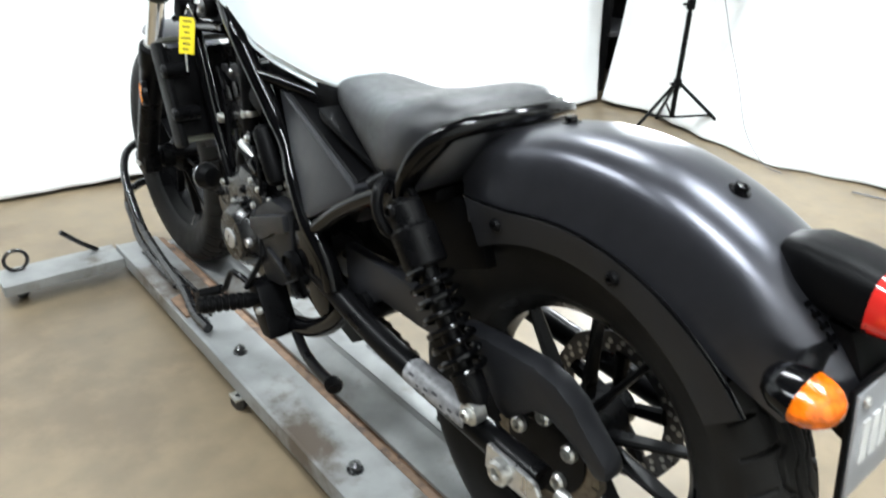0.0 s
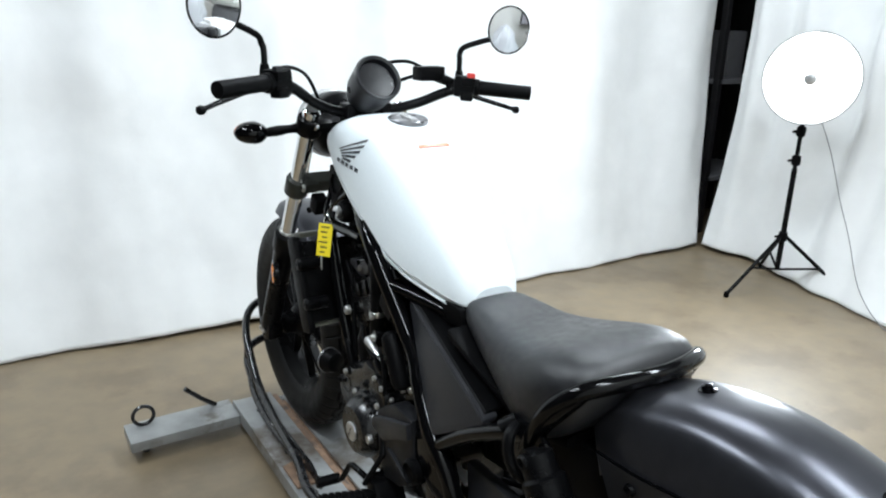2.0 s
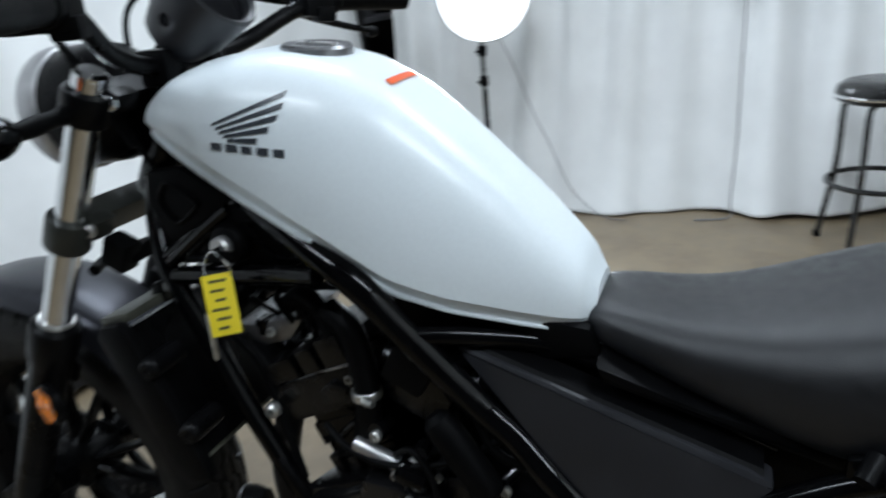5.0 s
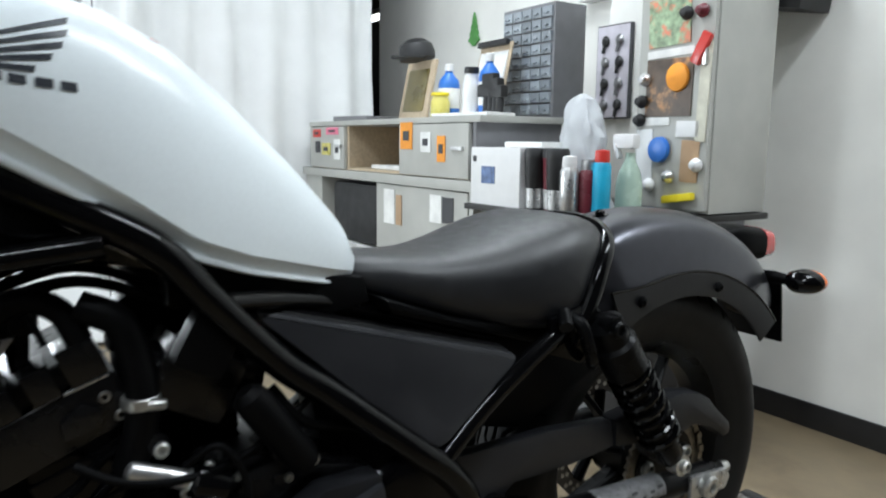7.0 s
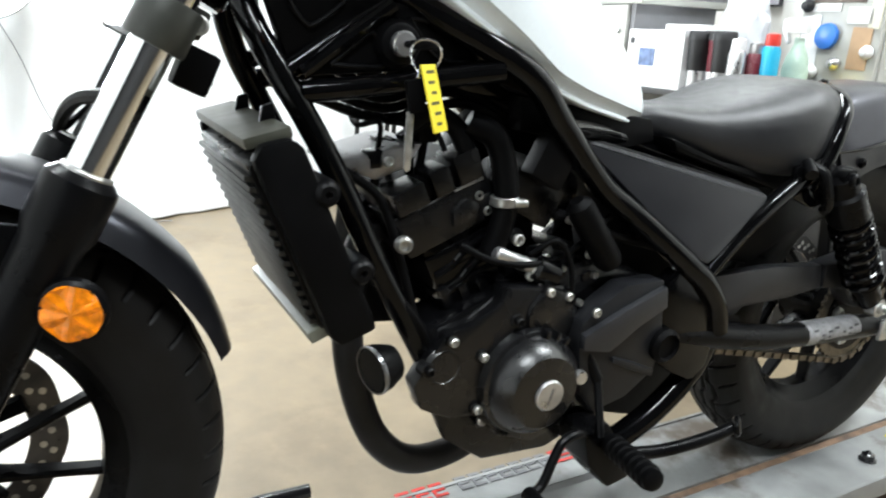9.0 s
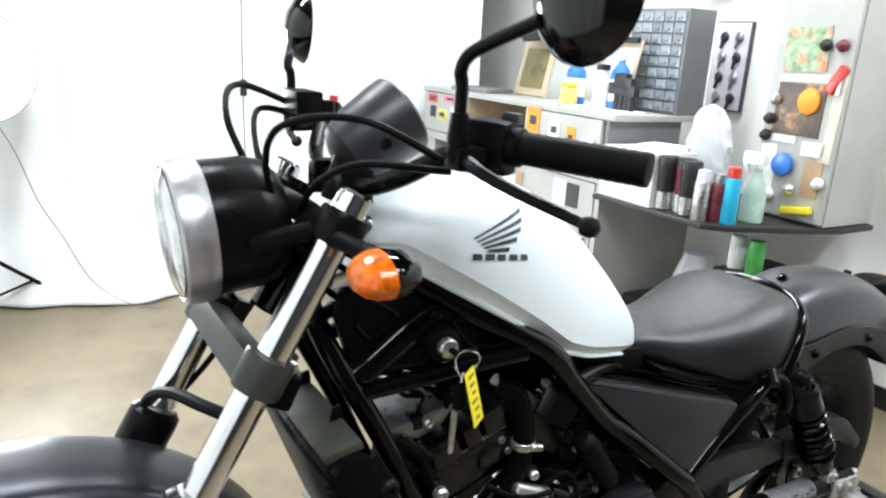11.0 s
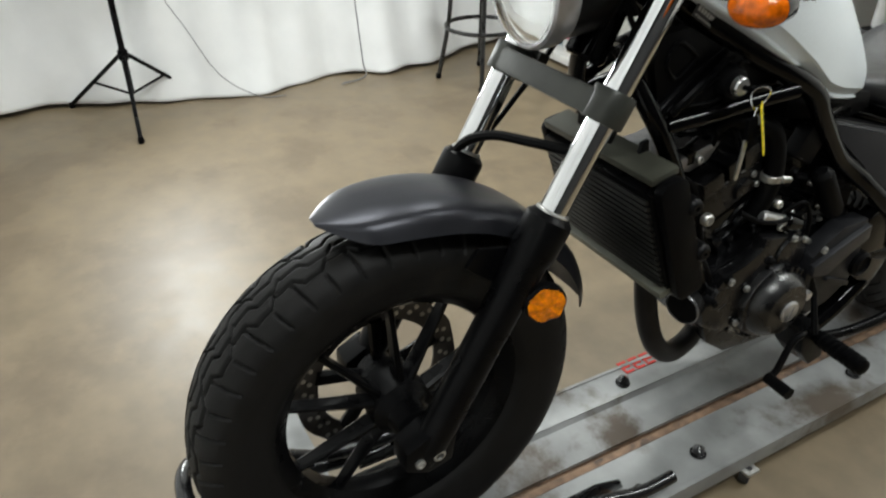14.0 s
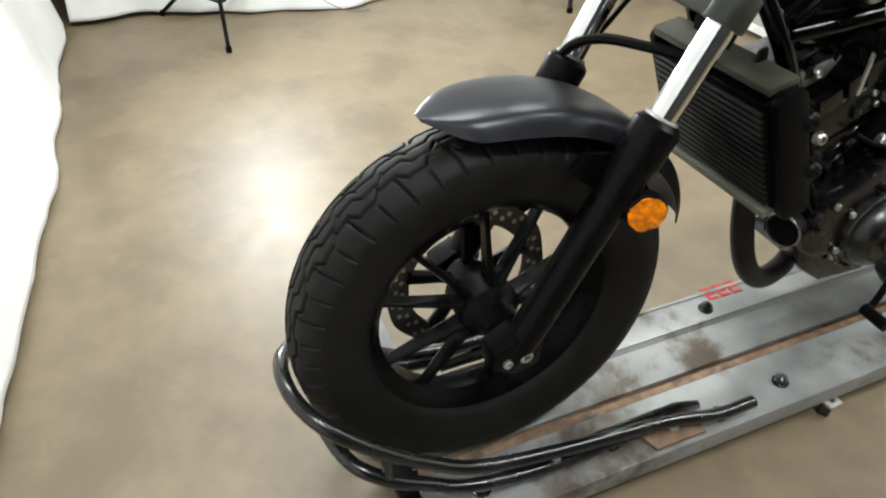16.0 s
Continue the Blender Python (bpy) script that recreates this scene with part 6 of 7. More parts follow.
for sgn in (-1, 1):
    a, b = (Vector((-0.266, 1.012, 1.142)), Vector((-0.382, 0.949, 1.137))) if sgn < 0 else (Vector((0.258, 1.010, 1.118)), Vector((0.364, 0.944, 1.108)))
    w = (b - a).normalized()
    L = (b - a).length
    prof = [(0.012, -0.012), (0.020, -0.010), (0.020, 0.0), (0.0165, 0.003)]
    for k in range(12):
        h = 0.006 + (L - 0.014) * k / 12
        prof += [(0.0172, h), (0.0165, h + 0.004)]
    prof += [(0.0172, L - 0.005), (0.0165, L), (0.006, L + 0.002)]
    bm = nb()
    lathe(bm, prof, tuple(a), tuple(w), 24)
    sub("grip", bm, GRIP_RUBBER, hb, "ribbed black rubber grip")
    c = a - w * 0.035
    turn = w.to_track_quat("X", "Z").to_matrix()
    bm = nb()
    block(bm, tuple(c), (0.050, 0.042, 0.050), 0.010, turn)
    block(bm, tuple(c + Vector((0, -0.018, 0.012))), (0.034, 0.018, 0.020), 0.005, turn)
    block(bm, tuple(c + Vector((0, -0.012, -0.022))), (0.030, 0.030, 0.022), 0.006, turn)
    sw = sub("switch_housing", bm, PLASTIC, hb)
    bm = nb()
    block(bm, tuple(c + Vector((0.006 * sgn, -0.020, 0.026))), (0.020, 0.012, 0.012), 0.003, turn)
    sub("switch_button", bm, RED if sgn > 0 else PANEL_GREY, hb)
    p0 = c + Vector((sgn * -0.03, 0.020, 0.0))
    bm = nb()
    tube(bm, [tuple(p0), tuple(p0 + w * 0.06 + Vector((0, 0.052, -0.012))), tuple(p0 + w * 0.12 + Vector((0, 0.072, -0.025))), tuple(p0 + w * 0.215 + Vector((0, 0.082, -0.044)))], [0.009, 0.0075, 0.006, 0.005], 10)
    e = p0 + w * 0.215 + Vector((0, 0.082, -0.044))
    lathe(bm, [(0.002, -0.010), (0.008, -0.007), (0.010, 0.0), (0.008, 0.007), (0.002, 0.010)], tuple(e), tuple(w), 14)
    sub("lever", bm, SATIN_BLACK, hb)
    # mirror
    base = Vector((sgn * 0.245, 1.076, 1.150 if sgn < 0 else 1.128))
    head = Vector((-0.356, 1.028, 1.288)) if sgn < 0 else Vector((0.347, 1.020, 1.252))
    elbow = base + Vector((sgn * 0.003, 0.004, 0.066))
    bm = nb()
    tube(bm, [tuple(base + Vector((0, 0, -0.02))), tuple(base + Vector((0, 0, 0.05))), tuple(elbow), tuple(elbow.lerp(head, 0.12) + Vector((0, 0, 0.010))), tuple(elbow.lerp(head, 0.75) + Vector((0, 0.012, -0.006)))], 0.0068, 12)
    ms = part("mirror", bm, SATIN_BLACK, bike, "round black mirror on a bent stem")
    bm = nb()
    lathe(bm, [(0.011, -0.025), (0.012, 0.0), (0.009, 0.025)], tuple(base), (0, 0, 1), 12)
    block(bm, tuple(base + Vector((0, -0.01, -0.02))), (0.030, 0.034, 0.024), 0.006)
    sub("stem_boot", bm, GRIP_RUBBER, ms)
    face = Vector((sgn * -0.16, -0.97, -0.05)).normalized() if sgn > 0 else Vector((0.20, -0.975, -0.08)).normalized()
    bm = nb()
    lathe(bm, [(0.002, -0.030), (0.024, -0.027), (0.045, -0.016), (0.055, -0.002), (0.057, 0.004), (0.0545, 0.006), (0.0525, 0.003)], tuple(head), tuple(face), 40)
    if sgn < 0:
        for v in bm.verts:
            v.co.z = head.z + (v.co.z - head.z) * 1.08
    sub("shell", bm, SHELL_BLACK, ms)
    bm = nb()
    lathe(bm, [(0.0527, 0.003), (0.0527, 0.0042), (0.001, 0.0046)], tuple(head), tuple(face), 40)
    if sgn < 0:
        for v in bm.verts:
            v.co.z = head.z + (v.co.z - head.z) * 1.08
    sub("glass", bm, MIRROR, ms, "mirror glass")
bm = nb()
block(bm, (0.165, 1.088, 1.148), (0.070, 0.040, 0.034), 0.006)
rod(bm, (0.195, 1.073, 1.138), (0.228, 1.056, 1.122), 0.010)
part("brake_reservoir", bm, PLASTIC, bike)

# cables and hoses of the front end
CABLES = [
    ([(-0.220, 1.073, 1.122), (-0.180, 1.154, 1.161), (-0.100, 1.214, 1.141), (-0.065, 1.209, 1.066), (-0.060, 1.154, 0.966)], 0.0042),
    ([(-0.212, 1.061, 1.110), (-0.140, 1.144, 1.106), (-0.070, 1.174, 1.046), (-0.050, 1.144, 0.946), (-0.082, 1.030, 0.866)], 0.0045),
    ([(0.190, 1.085, 1.139), (0.150, 1.184, 1.171), (0.060, 1.224, 1.136), (0.020, 1.194, 1.036), (0.070, 1.174, 0.916), (0.100, 1.244, 0.796), (0.100, 1.324, 0.716)], 0.0045),
    ([(0.215, 1.067, 1.121), (0.160, 1.154, 1.136), (0.050, 1.184, 1.076), (0.000, 1.144, 0.986), (-0.022, 1.030, 0.906)], 0.0045),
    ([(-0.085, 1.256, 0.798), (-0.030, 1.284, 0.796), (0.040, 1.308, 0.786), (0.092, 1.326, 0.758), (0.114, 1.338, 0.711), (0.112, 1.369, 0.616)], 0.0080),
    ([(-0.040, 1.164, 0.916), (-0.070, 1.124, 0.856), (-0.060, 1.042, 0.808)], 0.007),
]
for pts, r in CABLES:
    bm = nb()
    tube(bm, pts, r, 8, 8)
    part("cable", bm, GRIP_RUBBER, bike)
bm = nb()
block(bm, (0.10, 1.401, 0.526), (0.050, 0.075, 0.095), 0.012, Matrix.Rotation(radians(-20), 3, "X"))
part("brake_calliper", bm, SATIN_BLACK, bike)
bm = nb()
block(bm, (-0.078, 1.204, 0.826), (0.034, 0.038, 0.044), 0.007, Matrix.Rotation(radians(25), 3, "X"))
block(bm, (-0.052, 1.196, 0.820), (0.05, 0.022, 0.022), 0.005)
part("connector_block", bm, PLASTIC, bike)


def front_taper(f, w, ri, ro):
    e = max(0.0, f - 0.80) / 0.20
    s = max(0.0, 0.30 - f) / 0.30
    tip = max(0.0, 0.13 - f) / 0.13
    inner, outer = ri - 0.002 * e + 0.012 * s**2, ro - 0.016 * e
    return w * (1 - 0.20 * e**2 - 0.30 * s**2.2) * (1 - 0.80 * tip**2.4), inner + 0.85 * (outer - inner) * tip**2.2, outer


ff = fender("front_fender", FW, 0.369, 0.334, 0.083, 73, 161, FENDER_DARK, "matte gunmetal front fender", taper=front_taper)
for sgn in (-1, 1):
    bm = nb()
    prism(bm, [(1.411, 0.690), (1.361, 0.680), (1.334, 0.640), (1.348, 0.612), (1.381, 0.624), (1.431, 0.664)], sgn * 0.097, sgn * 0.088, 0.003)
    sub("fender_stay", bm, SATIN_BLACK, ff)

# ---- engine ----
eng_bm = nb()
prism(eng_bm, [(0.955, 0.510), (0.945, 0.430), (0.910, 0.345), (0.850, 0.300), (0.740, 0.292), (0.640, 0.330), (0.560, 0.390), (0.545, 0.470), (0.580, 0.545), (0.700, 0.580), (0.820, 0.560), (0.900, 0.530)], -0.115, 0.115, 0.012,
      shape=lambda co: Vector((-0.02, co.y - 0.03, co.z)) if co.x > 0 and co.y > 0.84 else co)
eng = part("crankcase", eng_bm, ENGINE_BLACK, bike, "black ribbed crankcase")
# fins under the sump
for k in range(5):
    bm = nb()
    block(bm, (-0.01, 0.72 + 0.022 * k, 0.298 - 0.006 * math.sin(k)), (0.16, 0.008, 0.020), 0.003)
    sub("sump_fin", bm, ENGINE_BLACK, eng)
# cylinder leaning forward
CA = Vector((0, 0.38, 0.925)).normalized()
turn = Matrix.Rotation(-math.atan2(0.38, 0.925), 3, "X")
cyl0 = Vector((-0.008, 0.857, 0.538))
bm = nb()
block(bm, tuple(cyl0 + CA * 0.040), (0.150, 0.100, 0.130), 0.014, turn)
cyl = part("cylinder", bm, GLOSS_BLACK, bike)
for k in range(2):
    bm = nb()
    block(bm, tuple(cyl0 + CA * (0.020 + 0.050 * k)), (0.155, 0.104, 0.030), 0.004, turn)
    sub("cylinder_rib", bm, GLOSS_BLACK, cyl)
for v0 in (0.040, 0.066):
    bm = nb()
    tube(bm, [tuple(cyl0 + CA * (v0 + dv) + turn @ Vector((-0.077, u, 0))) for u, dv in ((-0.046, 0.006), (-0.020, 0.008), (0.000, 0.002), (0.018, -0.006), (0.046, -0.008))], 0.0055, 10)
    sub("water_jacket_ridge", bm, GLOSS_BLACK, cyl)
for k in range(4):
    bm = nb()
    block(bm, tuple(cyl0 + CA * 0.012 + Vector((-0.078, -0.040 + 0.028 * k, -0.002 * k))), (0.012, 0.014, 0.030), 0.004, turn)
    sub("cylinder_foot", bm, ENGINE_BLACK, cyl)
bm = nb()
block(bm, tuple(cyl0 + CA * 0.124 + Vector((0, 0.004, 0))), (0.170, 0.136, 0.056), 0.008, turn)
head = part("cylinder_head", bm, ENGINE_BLACK, bike)
bm = nb()
prism(bm, [(0.905, 0.640), (0.872, 0.650), (0.868, 0.668), (0.888, 0.678), (0.908, 0.660)], -0.100, -0.080, 0.004)
sub("head_boss", bm, ENGINE_BLACK, head)
bm = nb()
block(bm, tuple(cyl0 + CA * 0.166 + Vector((0.006, 0.005, 0))), (0.160, 0.130, 0.026), 0.008, turn)
hc = part("head_cover", bm, SATIN_BLACK, bike, "black ribbed head cover with stepped blocks")
for k, (u, ln_, hh) in enumerate(((-0.046, 0.036, 0.040), (-0.006, 0.026, 0.034), (0.040, 0.044, 0.030))):
    bm = nb()
    block(bm, tuple(cyl0 + CA * (0.154 + hh / 2) + Vector((-0.064, 0.005, 0)) + turn @ Vector((0, u, 0))), (0.050, ln_, hh), 0.004, turn)
    sub("cover_block", bm, ENGINE_BLACK, hc)
# the brighter rear stretch puts the seam's highlight into its metal
bm = nb()
rod(bm, (-0.0905, 0.862, 0.700), (-0.0905, 0.902, 0.686), 0.0022, seg=8)
sub("gasket_seam", bm, SILVER, hc)
bm = nb()
rod(bm, (-0.0895, 0.905, 0.685), (-0.0895, 0.966, 0.657), 0.0012, seg=8)
sub("gasket_seam", bm, STEEL, hc)
for by, bz in ((0.867, 0.678), (0.853, 0.657)):
    bm = nb()
    bolt(bm, (-0.087, by, bz), (-1, 0, 0), 0.0065, 0.009)
    sub("head_bolt", bm, ZINC, hc)
bm = nb()
bolt(bm, (-0.104, 0.978, 0.628), (-1, 0.1, 0), 0.011, 0.012)
part("engine_mount_bolt", bm, ZINC, bike)

# left covers
CC = (-0.110, 0.803, 0.430)
bm = nb()
lathe(bm, [(0.076, 0.0), (0.076, 0.036), (0.074, 0.041), (0.069, 0.043), (0.067, 0.055), (0.053, 0.071), (0.050, 0.074), (0.030, 0.076), (0.002, 0.077)], CC, (-1, 0, 0), 48)
cov = part("alternator_cover", bm, COVER_BLACK, bike, "round black alternator cover")
bm = nb()
prism(bm, [(0.929, 0.514), (0.889, 0.523), (0.849, 0.544), (0.842, 0.565), (0.799, 0.560), (0.752, 0.558), (0.722, 0.513), (0.729, 0.464), (0.720, 0.393), (0.736, 0.341), (0.783, 0.327), (0.841, 0.351), (0.880, 0.390), (0.922, 0.394), (0.960, 0.415), (0.972, 0.451)], -0.137, -0.105, 0.006)
sub("cover_flange", bm, COVER_BLACK, cov)
for y, z, big in ((0.921, 0.505, 1), (0.875, 0.476, 1), (0.824, 0.517, 0), (0.880, 0.402, 1), (0.747, 0.542, 1), (0.778, 0.552, 1), (0.740, 0.352, 0), (0.835, 0.360, 0), (0.953, 0.470, 0), (0.735, 0.410, 0)):
    bm = nb()
    rod(bm, (-0.125, y, z), (-0.141, y, z), 0.0115, 0.0095, 14)
    sub("cover_boss", bm, ENGINE_BLACK, cov)
    bm = nb()
    bolt(bm, (-0.141, y, z), (-1, 0, 0), 0.0064, 0.006)
    sub("cover_bolt", bm, ZINC if big else SATIN_BLACK, cov)
bm = nb()
lathe(bm, [(0.0215, 0.074), (0.0215, 0.079), (0.0195, 0.081), (0.002, 0.081)], (CC[0], 0.800, 0.428), (-1, 0, 0), 30)
d0 = sub("inspection_cap", bm, SILVER, cov, "brushed silver inspection cap")
bm = nb()
block(bm, (CC[0] - 0.0815, 0.800, 0.428), (0.002, 0.0025, 0.024), 0.0008, Matrix.Rotation(0.3, 3, "X"))
sub("cap_slot", bm, STEEL, cov)
bm = nb()
lathe(bm, [(0.0095, 0), (0.0100, 0.006), (0.009, 0.010), (0.002, 0.010)], (-0.170, 0.741, 0.437), (-1, 0, 0), 24)
sub("timing_cap", bm, SILVER, cov)
for k in range(3):
    bm = nb()
    a = radians(100 + 14 * k)
    block(bm, (-0.152, CC[1] + 0.071 * math.cos(a), CC[2] + 0.071 * math.sin(a)), (0.024, 0.006, 0.014), 0.003, Matrix.Rotation(a - math.pi / 2, 3, "X"))
    sub("cover_rib", bm, ENGINE_BLACK, cov)
bm = nb()
lathe(bm, [(0.040, 0), (0.040, 0.022), (0.037, 0.030), (0.034, 0.031), (0.002, 0.031)], (-0.112, 0.771, 0.516), (-1, 0, 0), 32)
part("starter_gear_cover", bm, COVER_BLACK, bike)
bm = nb()
prism(bm, [(0.733, 0.507), (0.700, 0.531), (0.663, 0.553), (0.592, 0.553), (0.582, 0.470), (0.590, 0.412), (0.640, 0.378), (0.700, 0.366), (0.726, 0.400), (0.736, 0.480)], -0.161, -0.125, 0.006)
sc = part("sprocket_cover", bm, GUARD_GREY, bike, "dark grey plastic sprocket cover")
# the ridge's lighter grey stands for light on its upward face
bm = nb()
prism(bm, [(0.736, 0.494), (0.665, 0.522), (0.595, 0.546), (0.590, 0.514), (0.640, 0.492), (0.668, 0.474), (0.690, 0.462), (0.735, 0.472)], -0.172, -0.158, 0.004)
sub("cover_ridge", bm, PANEL_GREY, sc)
bm = nb()
prism(bm, [(0.676, 0.450), (0.640, 0.437), (0.598, 0.418), (0.598, 0.406), (0.640, 0.424), (0.678, 0.442)], -0.168, -0.158, 0.003)
sub("cover_rib", bm, GUARD_GREY, sc)
for y, z in ((0.718, 0.524),):
    bm = nb()
    bolt(bm, (-0.166, y, z), (-1, 0, 0), 0.007, 0.006)
    sub("cover_bolt", bm, ZINC, sc)
bm = nb()
lathe(bm, [(0.027, 0), (0.027, 0.016), (0.022, 0.022), (0.019, 0.018), (0.012, 0.018), (0.002, 0.020)], (-0.116, 0.930, 0.470), (-1, 0, 0), 28)
part("balancer_cover", bm, ENGINE_BLACK, bike)
bm = nb()
prism(bm, [(0.905, 0.478), (0.872, 0.486), (0.850, 0.500), (0.806, 0.530), (0.785, 0.545), (0.770, 0.520), (0.800, 0.480), (0.850, 0.465)], -0.128, -0.105, 0.008)
part("crankcase_shoulder", bm, GLOSS_BLACK, bike)
bm = nb()
tube(bm, [(-0.100, 0.925, 0.482), (-0.118, 0.895, 0.484), (-0.118, 0.874, 0.490), (-0.112, 0.854, 0.504), (-0.108, 0.809, 0.533)], 0.0016, 8)
part("gasket_edge", bm, SILVER, bike)
# starter motor and its lead
bm = nb()
a, b = Vector((-0.120, 0.852, 0.607)), Vector((-0.120, 0.792, 0.582))
w = (b - a).normalized()
lathe(bm, [(0.006, -0.004), (0.0090, -0.002), (0.0100, 0.002), (0.0100, 0.058), (0.012, 0.060), (0.012, 0.066), (0.008, 0.068)], tuple(a), tuple(w), 24)
sm = part("starter_motor", bm, SILVER, bike, "bright metal starter motor")
bm = nb()
lathe(bm, [(0.014, 0.060), (0.019, 0.064), (0.020, 0.070), (0.020, 0.098), (0.012, 0.106)], tuple(a), tuple(w), 24)
sub("end_cap", bm, GLOSS_BLACK, sm)
# scattered small castings, plugs and clamps between cylinder and frame
rnd = random.Random(5)
SMALL = [(-0.120, 0.822, 0.623), (-0.120, 0.901, 0.491), (-0.132, 0.856, 0.455), (-0.128, 0.804, 0.497), (-0.130, 0.758, 0.545), (-0.130, 0.720, 0.526), (-0.125, 0.862, 0.375), (-0.120, 0.927, 0.456), (-0.122, 0.800, 0.572), (-0.118, 0.776, 0.592), (-0.120, 0.690, 0.560), (-0.118, 0.700, 0.590), (-0.112, 0.735, 0.640), (-0.124, 0.782, 0.560), (-0.118, 0.745, 0.575), (-0.12, 0.66, 0.575)]
for x, y, z in SMALL:
    bm = nb()
    rod(bm, (x + 0.03, y, z), (x, y + rnd.uniform(-0.01, 0.01), z + rnd.uniform(-0.01, 0.01)), rnd.uniform(0.007, 0.012), seg=10)
    fit_ = part("engine_fitting", bm, ENGINE_BLACK, bike)
    bm = nb()
    bolt(bm, (x, y, z), (-1, 0.1, 0.1), rnd.uniform(0.005, 0.008), 0.008)
    sub("fitting_bolt", bm, ZINC, fit_)
bm = nb()
block(bm, (-0.05, 0.775, 0.675), (0.080, 0.090, 0.075), 0.012, Matrix.Rotation(0.5, 3, "X"))
rod(bm, (-0.05, 0.83, 0.69), (-0.05, 0.70, 0.665), 0.030)
tb = part("throttle_body", bm, ENGINE_BLACK, bike)
bm = nb()
block(bm, (-0.105, 0.770, 0.720), (0.030, 0.055, 0.060), 0.008, Matrix.Rotation(0.5, 3, "X"))
sub("sensor_box", bm, PLASTIC, tb)
bm = nb()
a, b = Vector((-0.130, 0.728, 0.655)), Vector((-0.135, 0.665, 0.565))
w = (b - a).normalized()
lathe(bm, [(0.010, -0.02), (0.018, -0.012), (0.020, 0.0), (0.020, 0.085), (0.016, 0.095), (0.006, 0.100)], tuple(a), tuple(w), 20)
part("breather_canister", bm, PLASTIC, bike)
HOSES = [
    ([(-0.085, 0.885, 0.770), (-0.098, 0.850, 0.750), (-0.105, 0.835, 0.690), (-0.105, 0.838, 0.640), (-0.100, 0.850, 0.600)], 0.0165),
    ([(-0.060, 0.960, 0.760), (-0.070, 0.930, 0.778), (-0.078, 0.90, 0.765), (-0.085, 0.885, 0.735)], 0.013),
    ([(-0.12, 0.80, 0.60), (-0.135, 0.77, 0.62), (-0.138, 0.745, 0.585), (-0.14, 0.740, 0.53)], 0.004),
    ([(-0.11, 0.90, 0.62), (-0.125, 0.86, 0.60), (-0.13, 0.80, 0.59), (-0.12, 0.73, 0.60), (-0.11, 0.66, 0.64)], 0.0045),
    ([(-0.095, 1.03, 0.60), (-0.11, 0.985, 0.56), (-0.115, 0.95, 0.51), (-0.11, 0.93, 0.45)], 0.007),
    ([(-0.075, 1.05, 0.72), (-0.085, 1.00, 0.68), (-0.095, 0.975, 0.60), (-0.10, 0.955, 0.52)], 0.006),
    ([(-0.10, 0.70, 0.66), (-0.115, 0.67, 0.62), (-0.11, 0.62, 0.60), (-0.10, 0.55, 0.58)], 0.006),
]
for pts, r in HOSES:
    bm = nb()
    tube(bm, pts, r, 12, 8)
    part("hose", bm, GRIP_RUBBER, bike)
bm = nb()
lathe(bm, [(0.018, -0.006), (0.019, -0.005), (0.019, 0.005), (0.018, 0.006)], (-0.105, 0.836, 0.672), (0, 0.02, 1), 20)
bolt(bm, (-0.122, 0.831, 0.672), (-0.5, -1, 0), 0.006, 0.016)
part("hose_clamp", bm, ZINC, bike)
# brackets, coil and leads crowded over the cylinder head
rnd = random.Random(11)
for k in range(6):
    bm = nb()
    x_, y_, z_ = -0.058 + 0.016 * (k % 5), 0.930 + 0.014 * k, 0.752 - 0.006 * k + rnd.uniform(-0.006, 0.010)
    block(bm, (x_, y_, z_), (rnd.uniform(0.014, 0.030), rnd.uniform(0.014, 0.026), rnd.uniform(0.012, 0.030)), 0.003, Matrix.Rotation(rnd.uniform(-0.6, 0.6), 3, "X"))
    rod(bm, (x_, y_, z_), (x_ + 0.01, y_ + rnd.uniform(-0.02, 0.02), 0.690), 0.006, seg=8)
    part("head_bracket", bm, GLOSS_BLACK if k % 2 else PLASTIC, bike)
for k in range(3):
    bm = nb()
    y_ = 0.915 + 0.036 * k
    tube(bm, [(-0.085 + 0.02 * (k % 3), y_, 0.735), (-0.075, y_ + 0.012, 0.762 + 0.004 * k), (-0.045, y_ + 0.03, 0.775 - 0.005 * k), (0.01, y_ + 0.02, 0.79)], 0.0036 + 0.001 * (k % 2), 8)
    part("engine_lead", bm, GRIP_RUBBER, bike)
bm = nb()
prism(bm, [(1.048, 0.716), (0.998, 0.700), (0.960, 0.712), (0.936, 0.744), (0.968, 0.742), (1.012, 0.730), (1.046, 0.728)], -0.070, 0.050, 0.005)
part("head_shield", bm, STEEL, bike, "bare sheet metal heat shield")
bm = nb()
bolt(bm, (-0.072, 0.985, 0.722), (-1, 0, 0.2), 0.007, 0.006)
part("bracket_bolt", bm, ZINC, bike)
# wiring under the tank
for k in range(5):
    bm = nb()
    z = 0.80 + 0.012 * k
    tube(bm, [(-0.05 + 0.02 * k, 1.08 - 0.01 * k, z), (-0.04, 0.98, z - 0.03), (-0.06 + 0.02 * k, 0.88, z - 0.01), (-0.04, 0.78, z - 0.05)], 0.006, 8)
    part("wire_loom", bm, PLASTIC, bike)
bm = nb()
prism(bm, [(1.10, 0.90), (1.06, 0.84), (0.80, 0.79), (0.60, 0.74), (0.60, 0.765), (0.80, 0.83), (1.0, 0.93)], -0.045, 0.045, 0.008)
part("backbone", bm, GLOSS_BLACK, bike)

